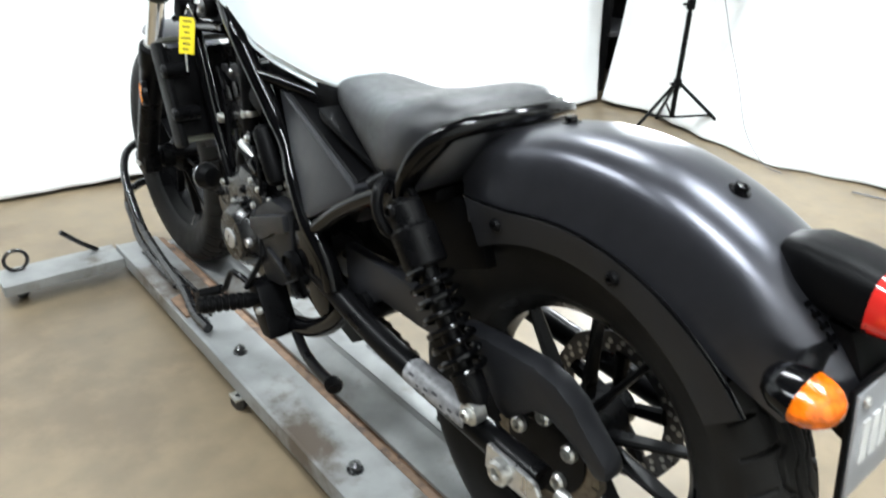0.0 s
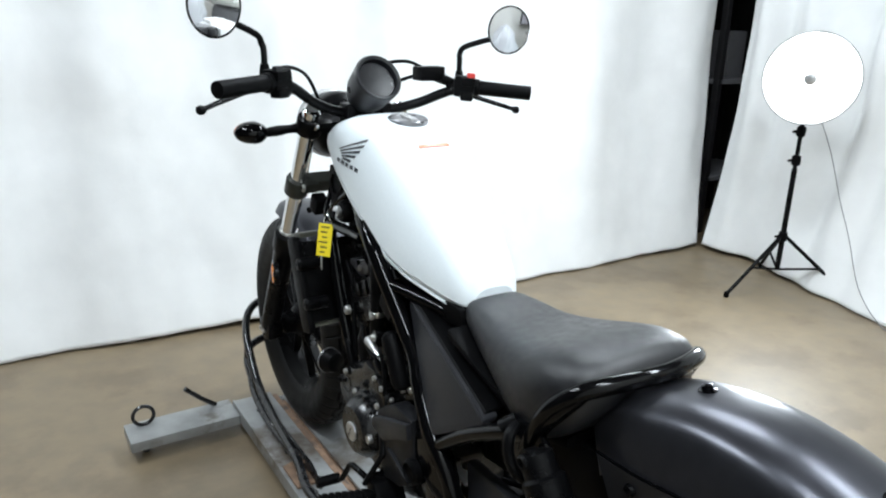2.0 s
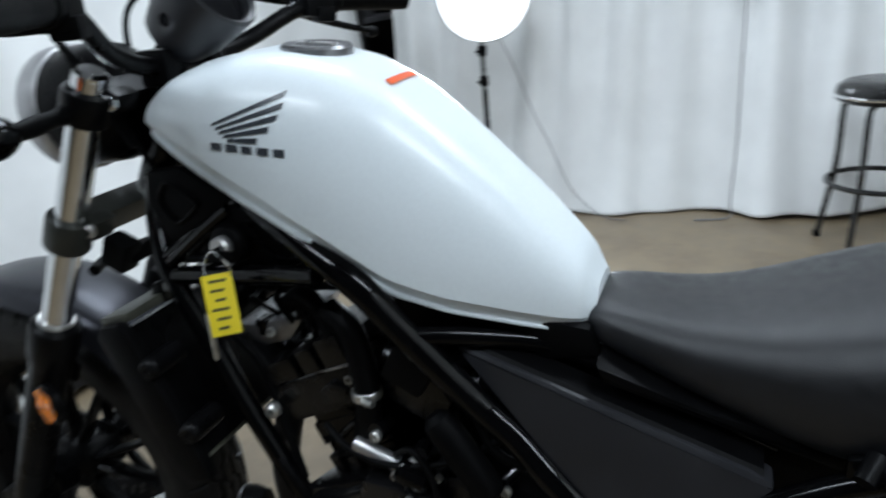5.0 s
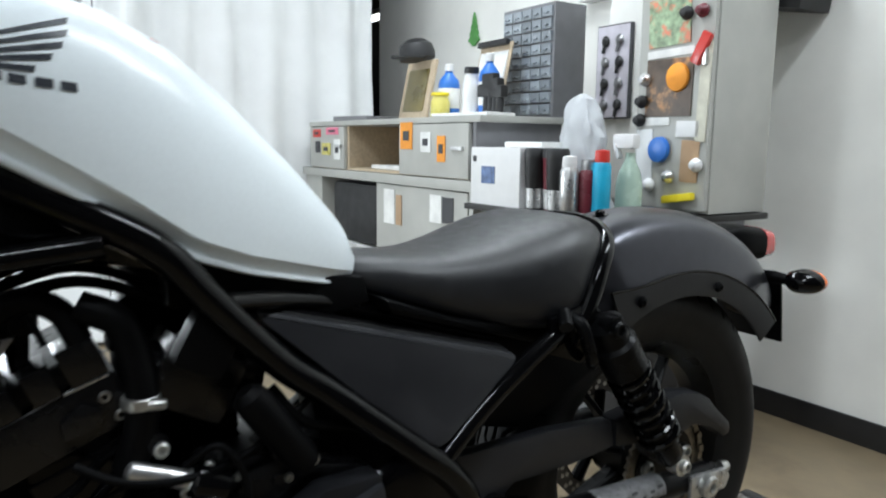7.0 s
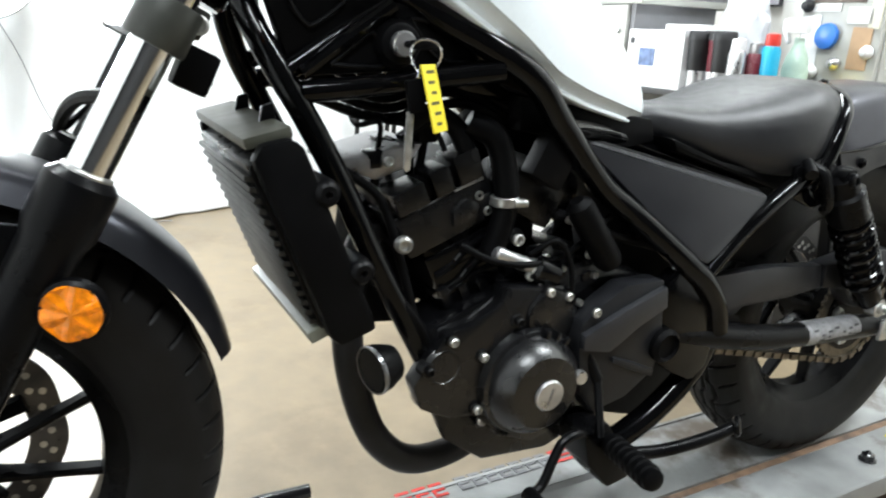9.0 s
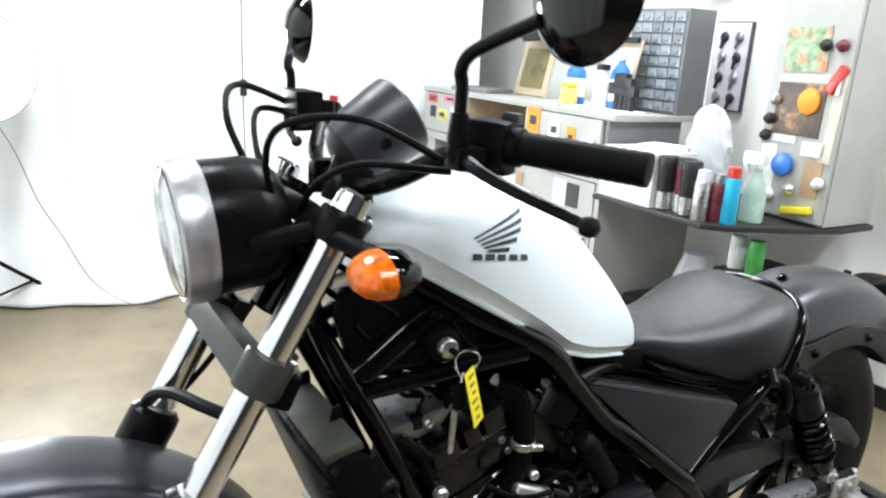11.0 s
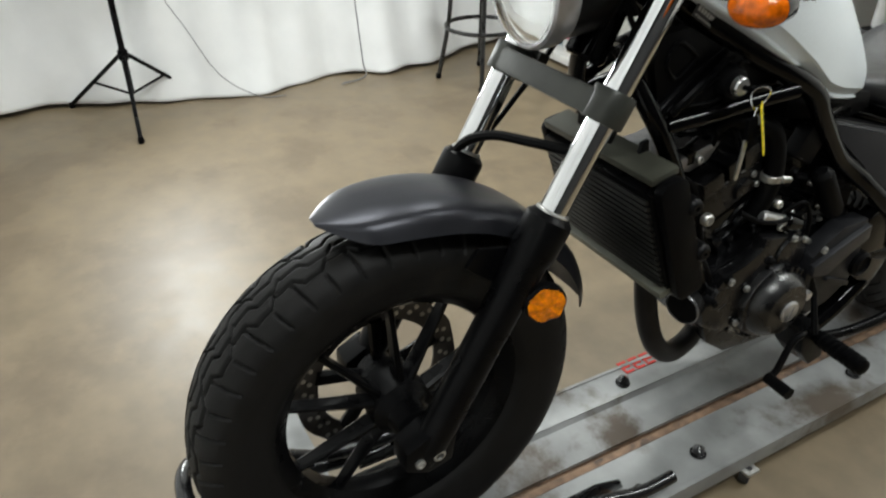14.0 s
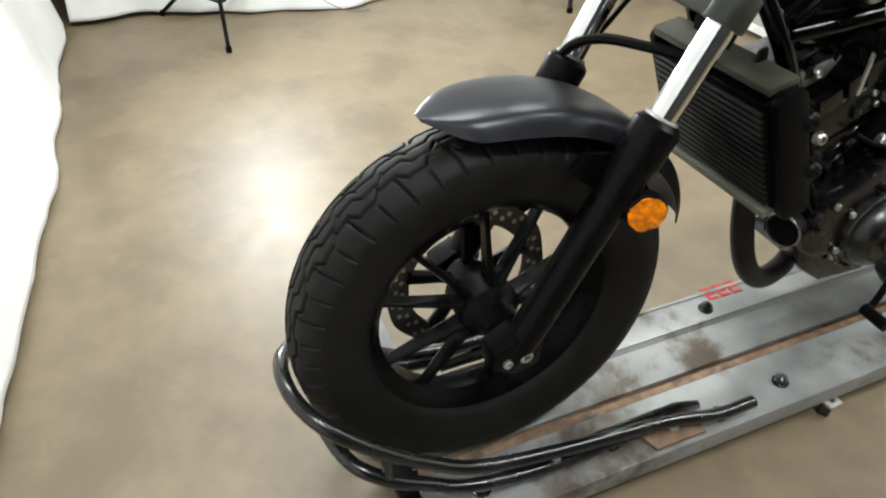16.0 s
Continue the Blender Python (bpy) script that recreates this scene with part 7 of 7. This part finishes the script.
# key cover panel with its recess, ignition and keys
bm = nb()
prism(bm, [(1.091, 0.823), (0.991, 0.904), (0.941, 0.891), (0.871, 0.847), (0.876, 0.835)], -0.098, -0.078, 0.005)
kc = part("ignition_panel", bm, PLASTIC, bike)
def ridge(pts, x, radius=0.0030):
    bm = nb()
    tube(bm, [(x, y, z) for y, z in pts + pts[:1]], radius, 8, 4)
    sub("pocket_rim", bm, SATIN_BLACK, kc)


bm = nb()
prism(bm, [(1.110, 0.840), (1.130, 0.900), (1.122, 0.940), (1.070, 0.945), (0.992, 0.906)], -0.084, -0.060, 0.005)
sub("upper_panel", bm, PLASTIC, kc)
ridge([(1.068, 0.836), (1.060, 0.842), (1.026, 0.868), (1.018, 0.868), (1.012, 0.858), (1.006, 0.840), (1.012, 0.834), (1.040, 0.834)], -0.1010)
ridge([(1.105, 0.912), (1.094, 0.926), (1.080, 0.924), (1.052, 0.904), (1.052, 0.896), (1.080, 0.876), (1.092, 0.878), (1.106, 0.896)], -0.0855)
ridge([(0.975, 0.886), (0.952, 0.884), (0.908, 0.862), (0.886, 0.846), (0.900, 0.842), (0.940, 0.846)], -0.1010, 0.0024)
bm = nb()
tube(bm, [(-0.098, 1.098, 0.826), (-0.099, 1.04, 0.868), (-0.096, 0.994, 0.899)], 0.0085, 10, 4)
sub("panel_brace", bm, GLOSS_BLACK, kc)
IK = Vector((-0.107, 0.992, 0.860))
bm = nb()
lathe(bm, [(0.027, -0.012), (0.026, 0.002), (0.022, 0.010), (0.018, 0.012)], tuple(IK), (-1, 0.05, 0), 28)
sub("lock_collar", bm, PLASTIC, kc)
bm = nb()
lathe(bm, [(0.0140, 0.010), (0.0140, 0.020), (0.012, 0.023), (0.002, 0.023)], tuple(IK), (-1, 0.05, 0), 24)
sub("lock_barrel", bm, SILVER, kc, "bright ignition lock")
keys = thing("key_ring", tuple(IK), "key with ring and yellow tag hanging from the ignition", "keys")
bm = nb()
block(bm, tuple(IK + Vector((-0.038, -0.014, 0.000))), (0.006, 0.034, 0.010), 0.003)
rod(bm, tuple(IK + Vector((-0.018, 0, 0))), tuple(IK + Vector((-0.036, -0.002, 0))), 0.004)
part("key_head", bm, PLASTIC, keys)
bm = nb()
RC = Vector((-0.152, 0.980, 0.848))
tube(bm, [tuple(RC + Vector((0.004 * math.sin(2 * a), 0.018 * math.cos(a), 0.018 * math.sin(a)))) for a in np.linspace(0, 2 * math.pi, 25)], 0.0013, 8, 2)
part("ring", bm, CHROME, keys)
tagturn = Matrix.Rotation(radians(38), 3, "Z") @ Matrix.Rotation(radians(15), 3, "Y")
TC = Vector((-0.164, 0.974, 0.806))
bm = nb()
block(bm, tuple(TC), (0.0022, 0.034, 0.072), 0.0008, tagturn)
tg = part("tag", bm, YELLOW, keys, "yellow card tag with print")
for k in range(6):
    bm = nb()
    for sx in (-0.0014, 0.0014):
        block(bm, tuple(TC + tagturn @ Vector((sx, 0.002 * (k % 2), 0.028 - 0.011 * k))), (0.0004, 0.020 - 0.004 * (k % 3), 0.0035), 0, tagturn)
    ob = finish("tag_print", bm, TAG_INK)
    ob.parent, ob.matrix_parent_inverse = tg, Matrix.Identity(4)
turn = Matrix.Rotation(-0.16, 3, "X")
bm = nb()
prism(bm, [(0.996, 0.792), (0.9985, 0.730), (1.0030, 0.727), (1.0060, 0.731), (1.0045, 0.792)], -0.1615, -0.1590, 0.0006)
sk = part("spare_key", bm, ZINC, keys, "plain steel key blade")
bm = nb()
block(bm, (-0.160, 0.995, 0.808), (0.008, 0.019, 0.036), 0.004, turn)
sub("key_grip", bm, PLASTIC, sk)
bm = nb()
tube(bm, [(-0.158, 0.992, 0.824), (-0.156, 0.988, 0.838), (-0.153, 0.985, 0.834)], 0.0012, 6)
sub("link", bm, CHROME, sk)

# radiator with side panel, mesh and grille strip
turn = Matrix.Rotation(radians(-22), 3, "X")
RCN = Vector((-0.036, 1.120, 0.656))
bm = nb()
block(bm, tuple(RCN), (0.250, 0.036, 0.198), 0.006, turn)
rad = part("radiator", bm, SATIN_BLACK, bike)
for k in range(15):
    bm = nb()
    block(bm, tuple(RCN + turn @ Vector((0, 0.0205, -0.088 + 0.0124 * k))), (0.238, 0.009, 0.0055), 0.001, turn @ Matrix.Rotation(0.5, 3, "X"))
    sub("core_slat", bm, ALU_FIN, rad)
for dx in (-0.06, 0.05):
    bm = nb()
    prism(bm, [(1.126, 0.766), (1.146, 0.770), (1.142, 0.792), (1.130, 0.796)], RCN.x + dx - 0.004, RCN.x + dx + 0.004, 0.002)
    sub("mount_tab", bm, SATIN_BLACK, rad)
for sgn in (-1, 1):
    bm = nb()
    prism(bm, [(1.172, 0.749), (1.164, 0.764), (1.134, 0.770), (1.120, 0.760), (1.046, 0.576), (1.040, 0.556), (1.082, 0.542), (1.094, 0.552)], RCN.x + sgn * 0.143, RCN.x + sgn * 0.124, 0.007)
    sub("side_shroud", bm, PLASTIC, rad, "black plastic radiator shroud")
    for y, z in ((1.112, 0.713), (1.073, 0.625)):
        bm = nb()
        rod(bm, (RCN.x + sgn * 0.09, y - 0.014, z), (RCN.x + sgn * 0.1400, y - 0.014, z), 0.015)
        lathe(bm, [(0.015, 0), (0.013, 0.005), (0.009, 0.008), (0.004, 0.008), (0.003, 0.003), (0.0005, 0.003)], (RCN.x + sgn * 0.1395, y - 0.014, z), (sgn, 0, 0), 18)
        sub("shroud_bolt", bm, SATIN_BLACK, rad)
bm = nb()
block(bm, (RCN.x, 1.152, 0.768), (0.252, 0.050, 0.012), 0.004, Matrix.Rotation(radians(-14), 3, "X"))
sub("top_deflector", bm, RAD_GREEN, rad, "olive top edge of the radiator")
# the lower edge is coloured pale for light thrown up by the floor
bm = nb()
block(bm, tuple(RCN + turn @ Vector((0, 0.016, -0.103))), (0.246, 0.034, 0.015), 0.004, turn)
sub("bottom_strip", bm, material("floor_lit_edge", (0.15, 0.155, 0.125), 0.5, vary=0.2), rad, "radiator's lower edge, coloured pale as lit by the floor")
bm = nb()
HO = Vector((-0.138, 1.026, 0.486))
hw = Vector((-0.22, 0.97, -0.1)).normalized()
lathe(bm, [(0.010, -0.032), (0.022, -0.028), (0.029, -0.010), (0.030, 0.0), (0.025, 0.004)], tuple(HO), tuple(hw), 32)
horn = part("horn", bm, PLASTIC, bike, "round black horn with a bright ring")
bm = nb()
lathe(bm, [(0.0302, 0.000), (0.0310, 0.002), (0.030, 0.005), (0.0285, 0.005)], tuple(HO), tuple(hw), 36, cap=False)
sub("rim", bm, STEEL, horn)
bm = nb()
lathe(bm, [(0.028, 0.003), (0.020, -0.004), (0.016, 0.002), (0.010, 0.0), (0.002, 0.003)], tuple(HO), tuple(hw), 28)
sub("cone", bm, PLASTIC, horn)
for k in range(8):
    a = math.pi * k / 4
    hu = hw.orthogonal().normalized()
    hv = hw.cross(hu)
    bm = nb()
    rod(bm, tuple(HO + hw * 0.0005 + (hu * math.cos(a) + hv * math.sin(a)) * 0.011), tuple(HO + hw * 0.003 + (hu * math.cos(a) + hv * math.sin(a)) * 0.027), 0.0016, seg=6)
    sub("grille_rib", bm, SATIN_BLACK, horn)
bm = nb()
tube(bm, [(0.01, 0.945, 0.640), (-0.02, 1.000, 0.600), (-0.045, 1.025, 0.500), (-0.055, 1.015, 0.410), (-0.060, 0.985, 0.335), (-0.050, 0.925, 0.285), (-0.01, 0.82, 0.262), (0.06, 0.70, 0.262), (0.12, 0.56, 0.29), (0.155, 0.42, 0.33)], 0.0205, 18, 8)
part("exhaust_header", bm, material("heat_stained_steel", (0.020, 0.019, 0.019), 0.46, metal=0.3, vary=0.3, spec=0.2), bike, "matte black exhaust header pipe")
bm = nb()
tube(bm, [(-0.106, 0.935, 0.462), (-0.112, 0.930, 0.440), (-0.10, 0.925, 0.42)], 0.018, 12)
bolt(bm, (-0.125, 0.933, 0.455), (-1, 0, 0), 0.012, 0.010)
part("engine_mount", bm, GLOSS_BLACK, bike)

# dark plates added to close the space behind the engine, standing in for shade
bm = nb()
prism(bm, [(0.660, 0.390), (0.500, 0.400), (0.440, 0.350), (0.470, 0.310), (0.520, 0.275), (0.600, 0.300), (0.640, 0.330)], -0.075, -0.060, 0.004)
part("linkage_plate", bm, PLASTIC, bike)
bm = nb()
prism(bm, [(0.835, 0.550), (0.840, 0.690), (0.705, 0.665), (0.700, 0.545)], 0.010, 0.050, 0.006)
part("intake_panel", bm, PLASTIC, bike)
bm = nb()
prism(bm, [(0.900, 0.470), (0.985, 0.480), (1.010, 0.560), (1.000, 0.640), (0.950, 0.690), (0.880, 0.660)], 0.010, 0.070, 0.010)
part("right_engine_case", bm, PLASTIC, bike)
bm = nb()
prism(bm, [(0.690, 0.665), (0.690, 0.755), (0.790, 0.778), (0.835, 0.745), (0.845, 0.685)], 0.030, 0.075, 0.012)
part("intake_duct", bm, PLASTIC, bike)
bm = nb()
prism(bm, [(0.640, 0.720), (0.430, 0.660), (0.420, 0.470), (0.560, 0.450), (0.610, 0.560)], -0.020, 0.030, 0.006)
part("inner_mudguard", bm, PLASTIC, bike)
bm = nb()
prism(bm, [(0.800, 0.800), (0.570, 0.768), (0.560, 0.735), (0.620, 0.725), (0.800, 0.755)], -0.075, 0.075, 0.006)
part("under_tank_panel", bm, PLASTIC, bike)

# footpegs, shifter, side stand
for sgn in (-1, 1):
    bm = nb()
    prism(bm, [(0.735, 0.360), (0.690, 0.362), (0.655, 0.300), (0.640, 0.262), (0.680, 0.255), (0.720, 0.300)], sgn * 0.190, sgn * 0.125, 0.006)
    pb = part("peg_bracket", bm, SATIN_BLACK, bike)
    a, b = Vector((sgn * 0.195, 0.692, 0.336)), Vector((sgn * 0.335, 0.720, 0.350))
    w = (b - a).normalized()
    prof = [(0.010, -0.01), (0.014, 0.0)]
    for k in range(7):
        h = 0.012 + 0.0135 * k
        prof += [(0.0175, h), (0.0175, h + 0.007), (0.0150, h + 0.009), (0.0150, h + 0.0125)]
    prof += [(0.015, 0.109), (0.006, 0.113)]
    bm = nb()
    lathe(bm, prof, tuple(a), tuple(w), 18)
    sub("footpeg", bm, GRIP_RUBBER, pb, "ribbed rubber footpeg")
    bm = nb()
    bolt(bm, (sgn * 0.191, 0.672, 0.318), (sgn, 0, 0), 0.008, 0.010)
    sub("peg_bolt", bm, ZINC, pb)
bm = nb()
tube(bm, [(-0.185, 0.715, 0.352), (-0.198, 0.755, 0.366), (-0.200, 0.778, 0.362), (-0.202, 0.792, 0.345), (-0.206, 0.812, 0.310), (-0.208, 0.830, 0.300)], 0.0065, 10)
sf = part("gear_lever", bm, SATIN_BLACK, bike)
bm = nb()
rod(bm, (-0.204, 0.832, 0.299), (-0.256, 0.836, 0.300), 0.0115, seg=14)
sub("toe_rubber", bm, GRIP_RUBBER, sf)
bm = nb()
rod(bm, (-0.200, 0.715, 0.352), (-0.165, 0.700, 0.420), 0.006)
rod(bm, (-0.150, 0.720, 0.470), (-0.165, 0.700, 0.420), 0.008)
sub("link_rod", bm, SATIN_BLACK, sf)
bm = nb()
tube(bm, [(-0.140, 0.625, 0.268), (-0.160, 0.55, 0.265), (-0.175, 0.47, 0.275), (-0.182, 0.415, 0.287)], 0.0105, 12)
ss = part("side_stand", bm, SATIN_BLACK, bike)
bm = nb()
lathe(bm, [(0.012, -0.004), (0.017, 0.0), (0.017, 0.006), (0.010, 0.009)], (-0.182, 0.412, 0.288), (-0.7, -0.6, 0.2), 16)
sub("stand_foot", bm, SATIN_BLACK, ss)

# ---- dolly ----
dolly = thing("motorcycle_dolly", (0, 0.5, 0), "worn grey steel motorcycle dolly with rusty centre channel", "dolly")
DL, DR, D0, D1 = -0.202, 0.128, -0.58, 1.66
slab("left_plate", DL, -0.082, D0, D1, 0.072, 0.080, DOLLY_GREY, dolly, 0.002)
slab("left_flange", DL - 0.004, DL + 0.004, D0, D1, 0.040, 0.083, DOLLY_GREY, dolly, 0.002)
slab("channel", -0.082, -0.026, D0 + 0.02, D1 - 0.02, 0.040, 0.048, RUST, dolly, 0.001)
slab("channel_lip", -0.0815, -0.066, D0 + 0.02, D1 - 0.02, 0.0485, 0.0795, RUST, dolly, 0.002)
bm = nb()
prism(bm, [(-0.040, 0.050), (0.044, 0.060), (0.0515, 0.079), (0.043, 0.071), (-0.040, 0.059)], D0 + 0.01, D1 - 0.01, 0.0015, "y")
part("centre_plate", bm, DOLLY_GREY, dolly)
slab("right_plate", 0.052, DR, D0, D1, 0.072, 0.080, DOLLY_GREY, dolly, 0.002)
slab("right_flange", DR - 0.004, DR + 0.004, D0, D1, 0.040, 0.083, DOLLY_GREY, dolly, 0.002)
slab("end_bar", DL - 0.02, DR + 0.02, D0 - 0.05, D0 - 0.005, 0.020, 0.075, DOLLY_BLACK, dolly, 0.006)
slab("side_bar", DR + 0.006, DR + 0.030, D0, D0 + 0.5, 0.020, 0.060, DOLLY_BLACK, dolly, 0.004)
slab("outrigger", -0.530, DL - 0.006, 1.575, 1.695, 0.040, 0.072, DOLLY_GREY, dolly, 0.004)
slab("outrigger", DR + 0.006, 0.46, 1.575, 1.695, 0.040, 0.072, DOLLY_GREY, dolly, 0.004)
slab("cross_bar", DL + 0.01, DR - 0.01, 1.58, 1.69, 0.022, 0.040, DOLLY_BLACK, dolly, 0.003)
for k, (x, y) in enumerate(((-0.152, 0.898), (-0.150, 0.40), (-0.150, -0.06), (0.084, 0.892), (0.084, 0.415), (-0.148, 1.30), (-0.142, 1.56), (0.084, 1.50), (-0.171, 1.072))):
    z = 0.080
    bm = nb()
    lathe(bm, [(0.017, 0), (0.017, 0.003), (0.0125, 0.004), (0.0125, 0.014), (0.008, 0.017), (0.002, 0.022)], (x, y, z), (0, 0, 1), 12)
    part("plate_bolt", bm, DOLLY_BLACK, dolly)
for x, y in ((-0.480, 1.635), (0.41, 1.635), (-0.205, 0.80), (0.15, 0.80), (-0.20, -0.5), (0.15, -0.5)):
    bm = nb()
    lathe(bm, [(0.006, -0.011), (0.0185, -0.010), (0.020, -0.006), (0.020, 0.006), (0.0185, 0.010), (0.006, 0.011)], (x, y, 0.0205), (0.9, 0.4, 0), 22)
    cs = part("caster", bm, CASE_BLACK, dolly)
    bm = nb()
    block(bm, (x, y, 0.036), (0.036, 0.036, 0.006), 0.002)
    ob = finish("caster_fork", bm, ZINC)
    ob.parent, ob.matrix_parent_inverse = cs, Matrix.Identity(4)
    ob.matrix_parent_inverse = Matrix.Identity(4)
bm = nb()
tube(bm, [(-0.475 + 0.030 * math.cos(a), 1.665, 0.105 + 0.030 * math.sin(a)) for a in np.linspace(0, 2 * math.pi, 21)], 0.0055, 10, 2)
part("tie_ring", bm, DOLLY_BLACK, dolly)
bm = nb()
tube(bm, [(-0.255, 1.68, 0.072), (-0.30, 1.676, 0.110), (-0.347, 1.672, 0.157)], 0.0075, 10)
part("brake_lever", bm, DOLLY_BLACK, dolly)
# maker's lettering on the edge, drawn as plain bars
for y, ln_, mt in [(0.850 - 0.033 * k, 0.026, RED) for k in range(3)] + [(0.732 - 0.030 * k, 0.024, CAB_DARK) for k in range(7)] + [(0.505, 0.050, RED)]:
    bm = nb()
    for dx in (-0.016, 0.0, 0.016):
        block(bm, (0.122 + dx, y, 0.0812), (0.007, ln_, 0.0012), 0)
    block(bm, (0.122, y + ln_ * 0.38, 0.0814), (0.036, ln_ * 0.24, 0.0012), 0)
    part("lettering_bar", bm, mt, dolly)
bm = nb()
block(bm, (-0.145, -0.26, 0.0812), (0.075, 0.12, 0.0015), 0.0)
st = part("sticker", bm, LABEL_WHITE, dolly, "white sticker with yellow edge")
for dy in (-0.066, 0.066):
    bm = nb()
    block(bm, (-0.145, -0.26 + dy, 0.0814), (0.075, 0.012, 0.0018), 0.0)
    part("sticker_edge", bm, YELLOW, dolly)

# wheel chock of bent tube
chock = thing("wheel_chock", (0, 1.5, 0.06), "black bent-tube wheel chock holding the front tyre", "wheel chock")
bm = nb()
half = [(-0.184, 1.005, 0.104), (-0.184, 1.090, 0.106), (-0.166, 1.200, 0.116), (-0.152, 1.400, 0.124), (-0.142, 1.565, 0.148), (-0.134, 1.660, 0.200), (-0.124, 1.740, 0.262), (-0.098, 1.800, 0.308), (-0.055, 1.832, 0.332)]
tube(bm, half + [(0, 1.842, 0.340)] + [(-p[0], p[1], p[2]) for p in reversed(half)], 0.0125, 14)
part("upper_loop", bm, DOLLY_BLACK, chock)
bm = nb()
half = [(-0.152, 1.28, 0.094), (-0.154, 1.45, 0.095), (-0.150, 1.59, 0.118), (-0.140, 1.66, 0.150), (-0.130, 1.725, 0.186), (-0.092, 1.775, 0.212)]
tube(bm, half + [(0, 1.795, 0.222)] + [(-p[0], p[1], p[2]) for p in reversed(half)], 0.0125, 14)
part("lower_loop", bm, DOLLY_BLACK, chock)
for sgn in (-1, 1):
    bm = nb()
    prism(bm, [(1.09, 0.081), (1.52, 0.081), (1.52, 0.108), (1.32, 0.122), (1.16, 0.124), (1.10, 0.104)], sgn * 0.146, sgn * 0.138, 0.003)
    dp = part("side_plate", bm, DOLLY_BLACK, chock)
    for k in range(6):
        bm = nb()
        lathe(bm, [(0.005, 0), (0.005, 0.0012)], (sgn * 0.146, 1.20 + 0.03 * k, 0.104), (sgn, 0, 0), 10)
        ob = finish("hole", bm, RUST)
        ob.parent = dp
    bm = nb()
    tube(bm, [(sgn * 0.128, 1.722, 0.246), (sgn * 0.130, 1.722, 0.215), (sgn * 0.131, 1.722, 0.188)], 0.010, 10)
    part("upright", bm, DOLLY_BLACK, chock)
    bm = nb()
    prism(bm, [(sgn * 0.196, 1.120), (sgn * 0.196, 1.230), (sgn * 0.130, 1.250), (sgn * 0.130, 1.120)], 0.0805, 0.0885, 0.002, "z")
    fp = part("foot_plate", bm, RUST, chock)
    bm = nb()
    bolt(bm, (sgn * 0.167, 1.175, 0.0885), (0, 0, 1), 0.010, 0.008)
    ob = finish("foot_bolt", bm, ZINC)
    ob.parent = fp
    bm = nb()
    bolt(bm, (sgn * 0.146, 1.42, 0.098), (sgn, 0, 0), 0.012, 0.012)
    part("side_bolt", bm, ZINC, chock)
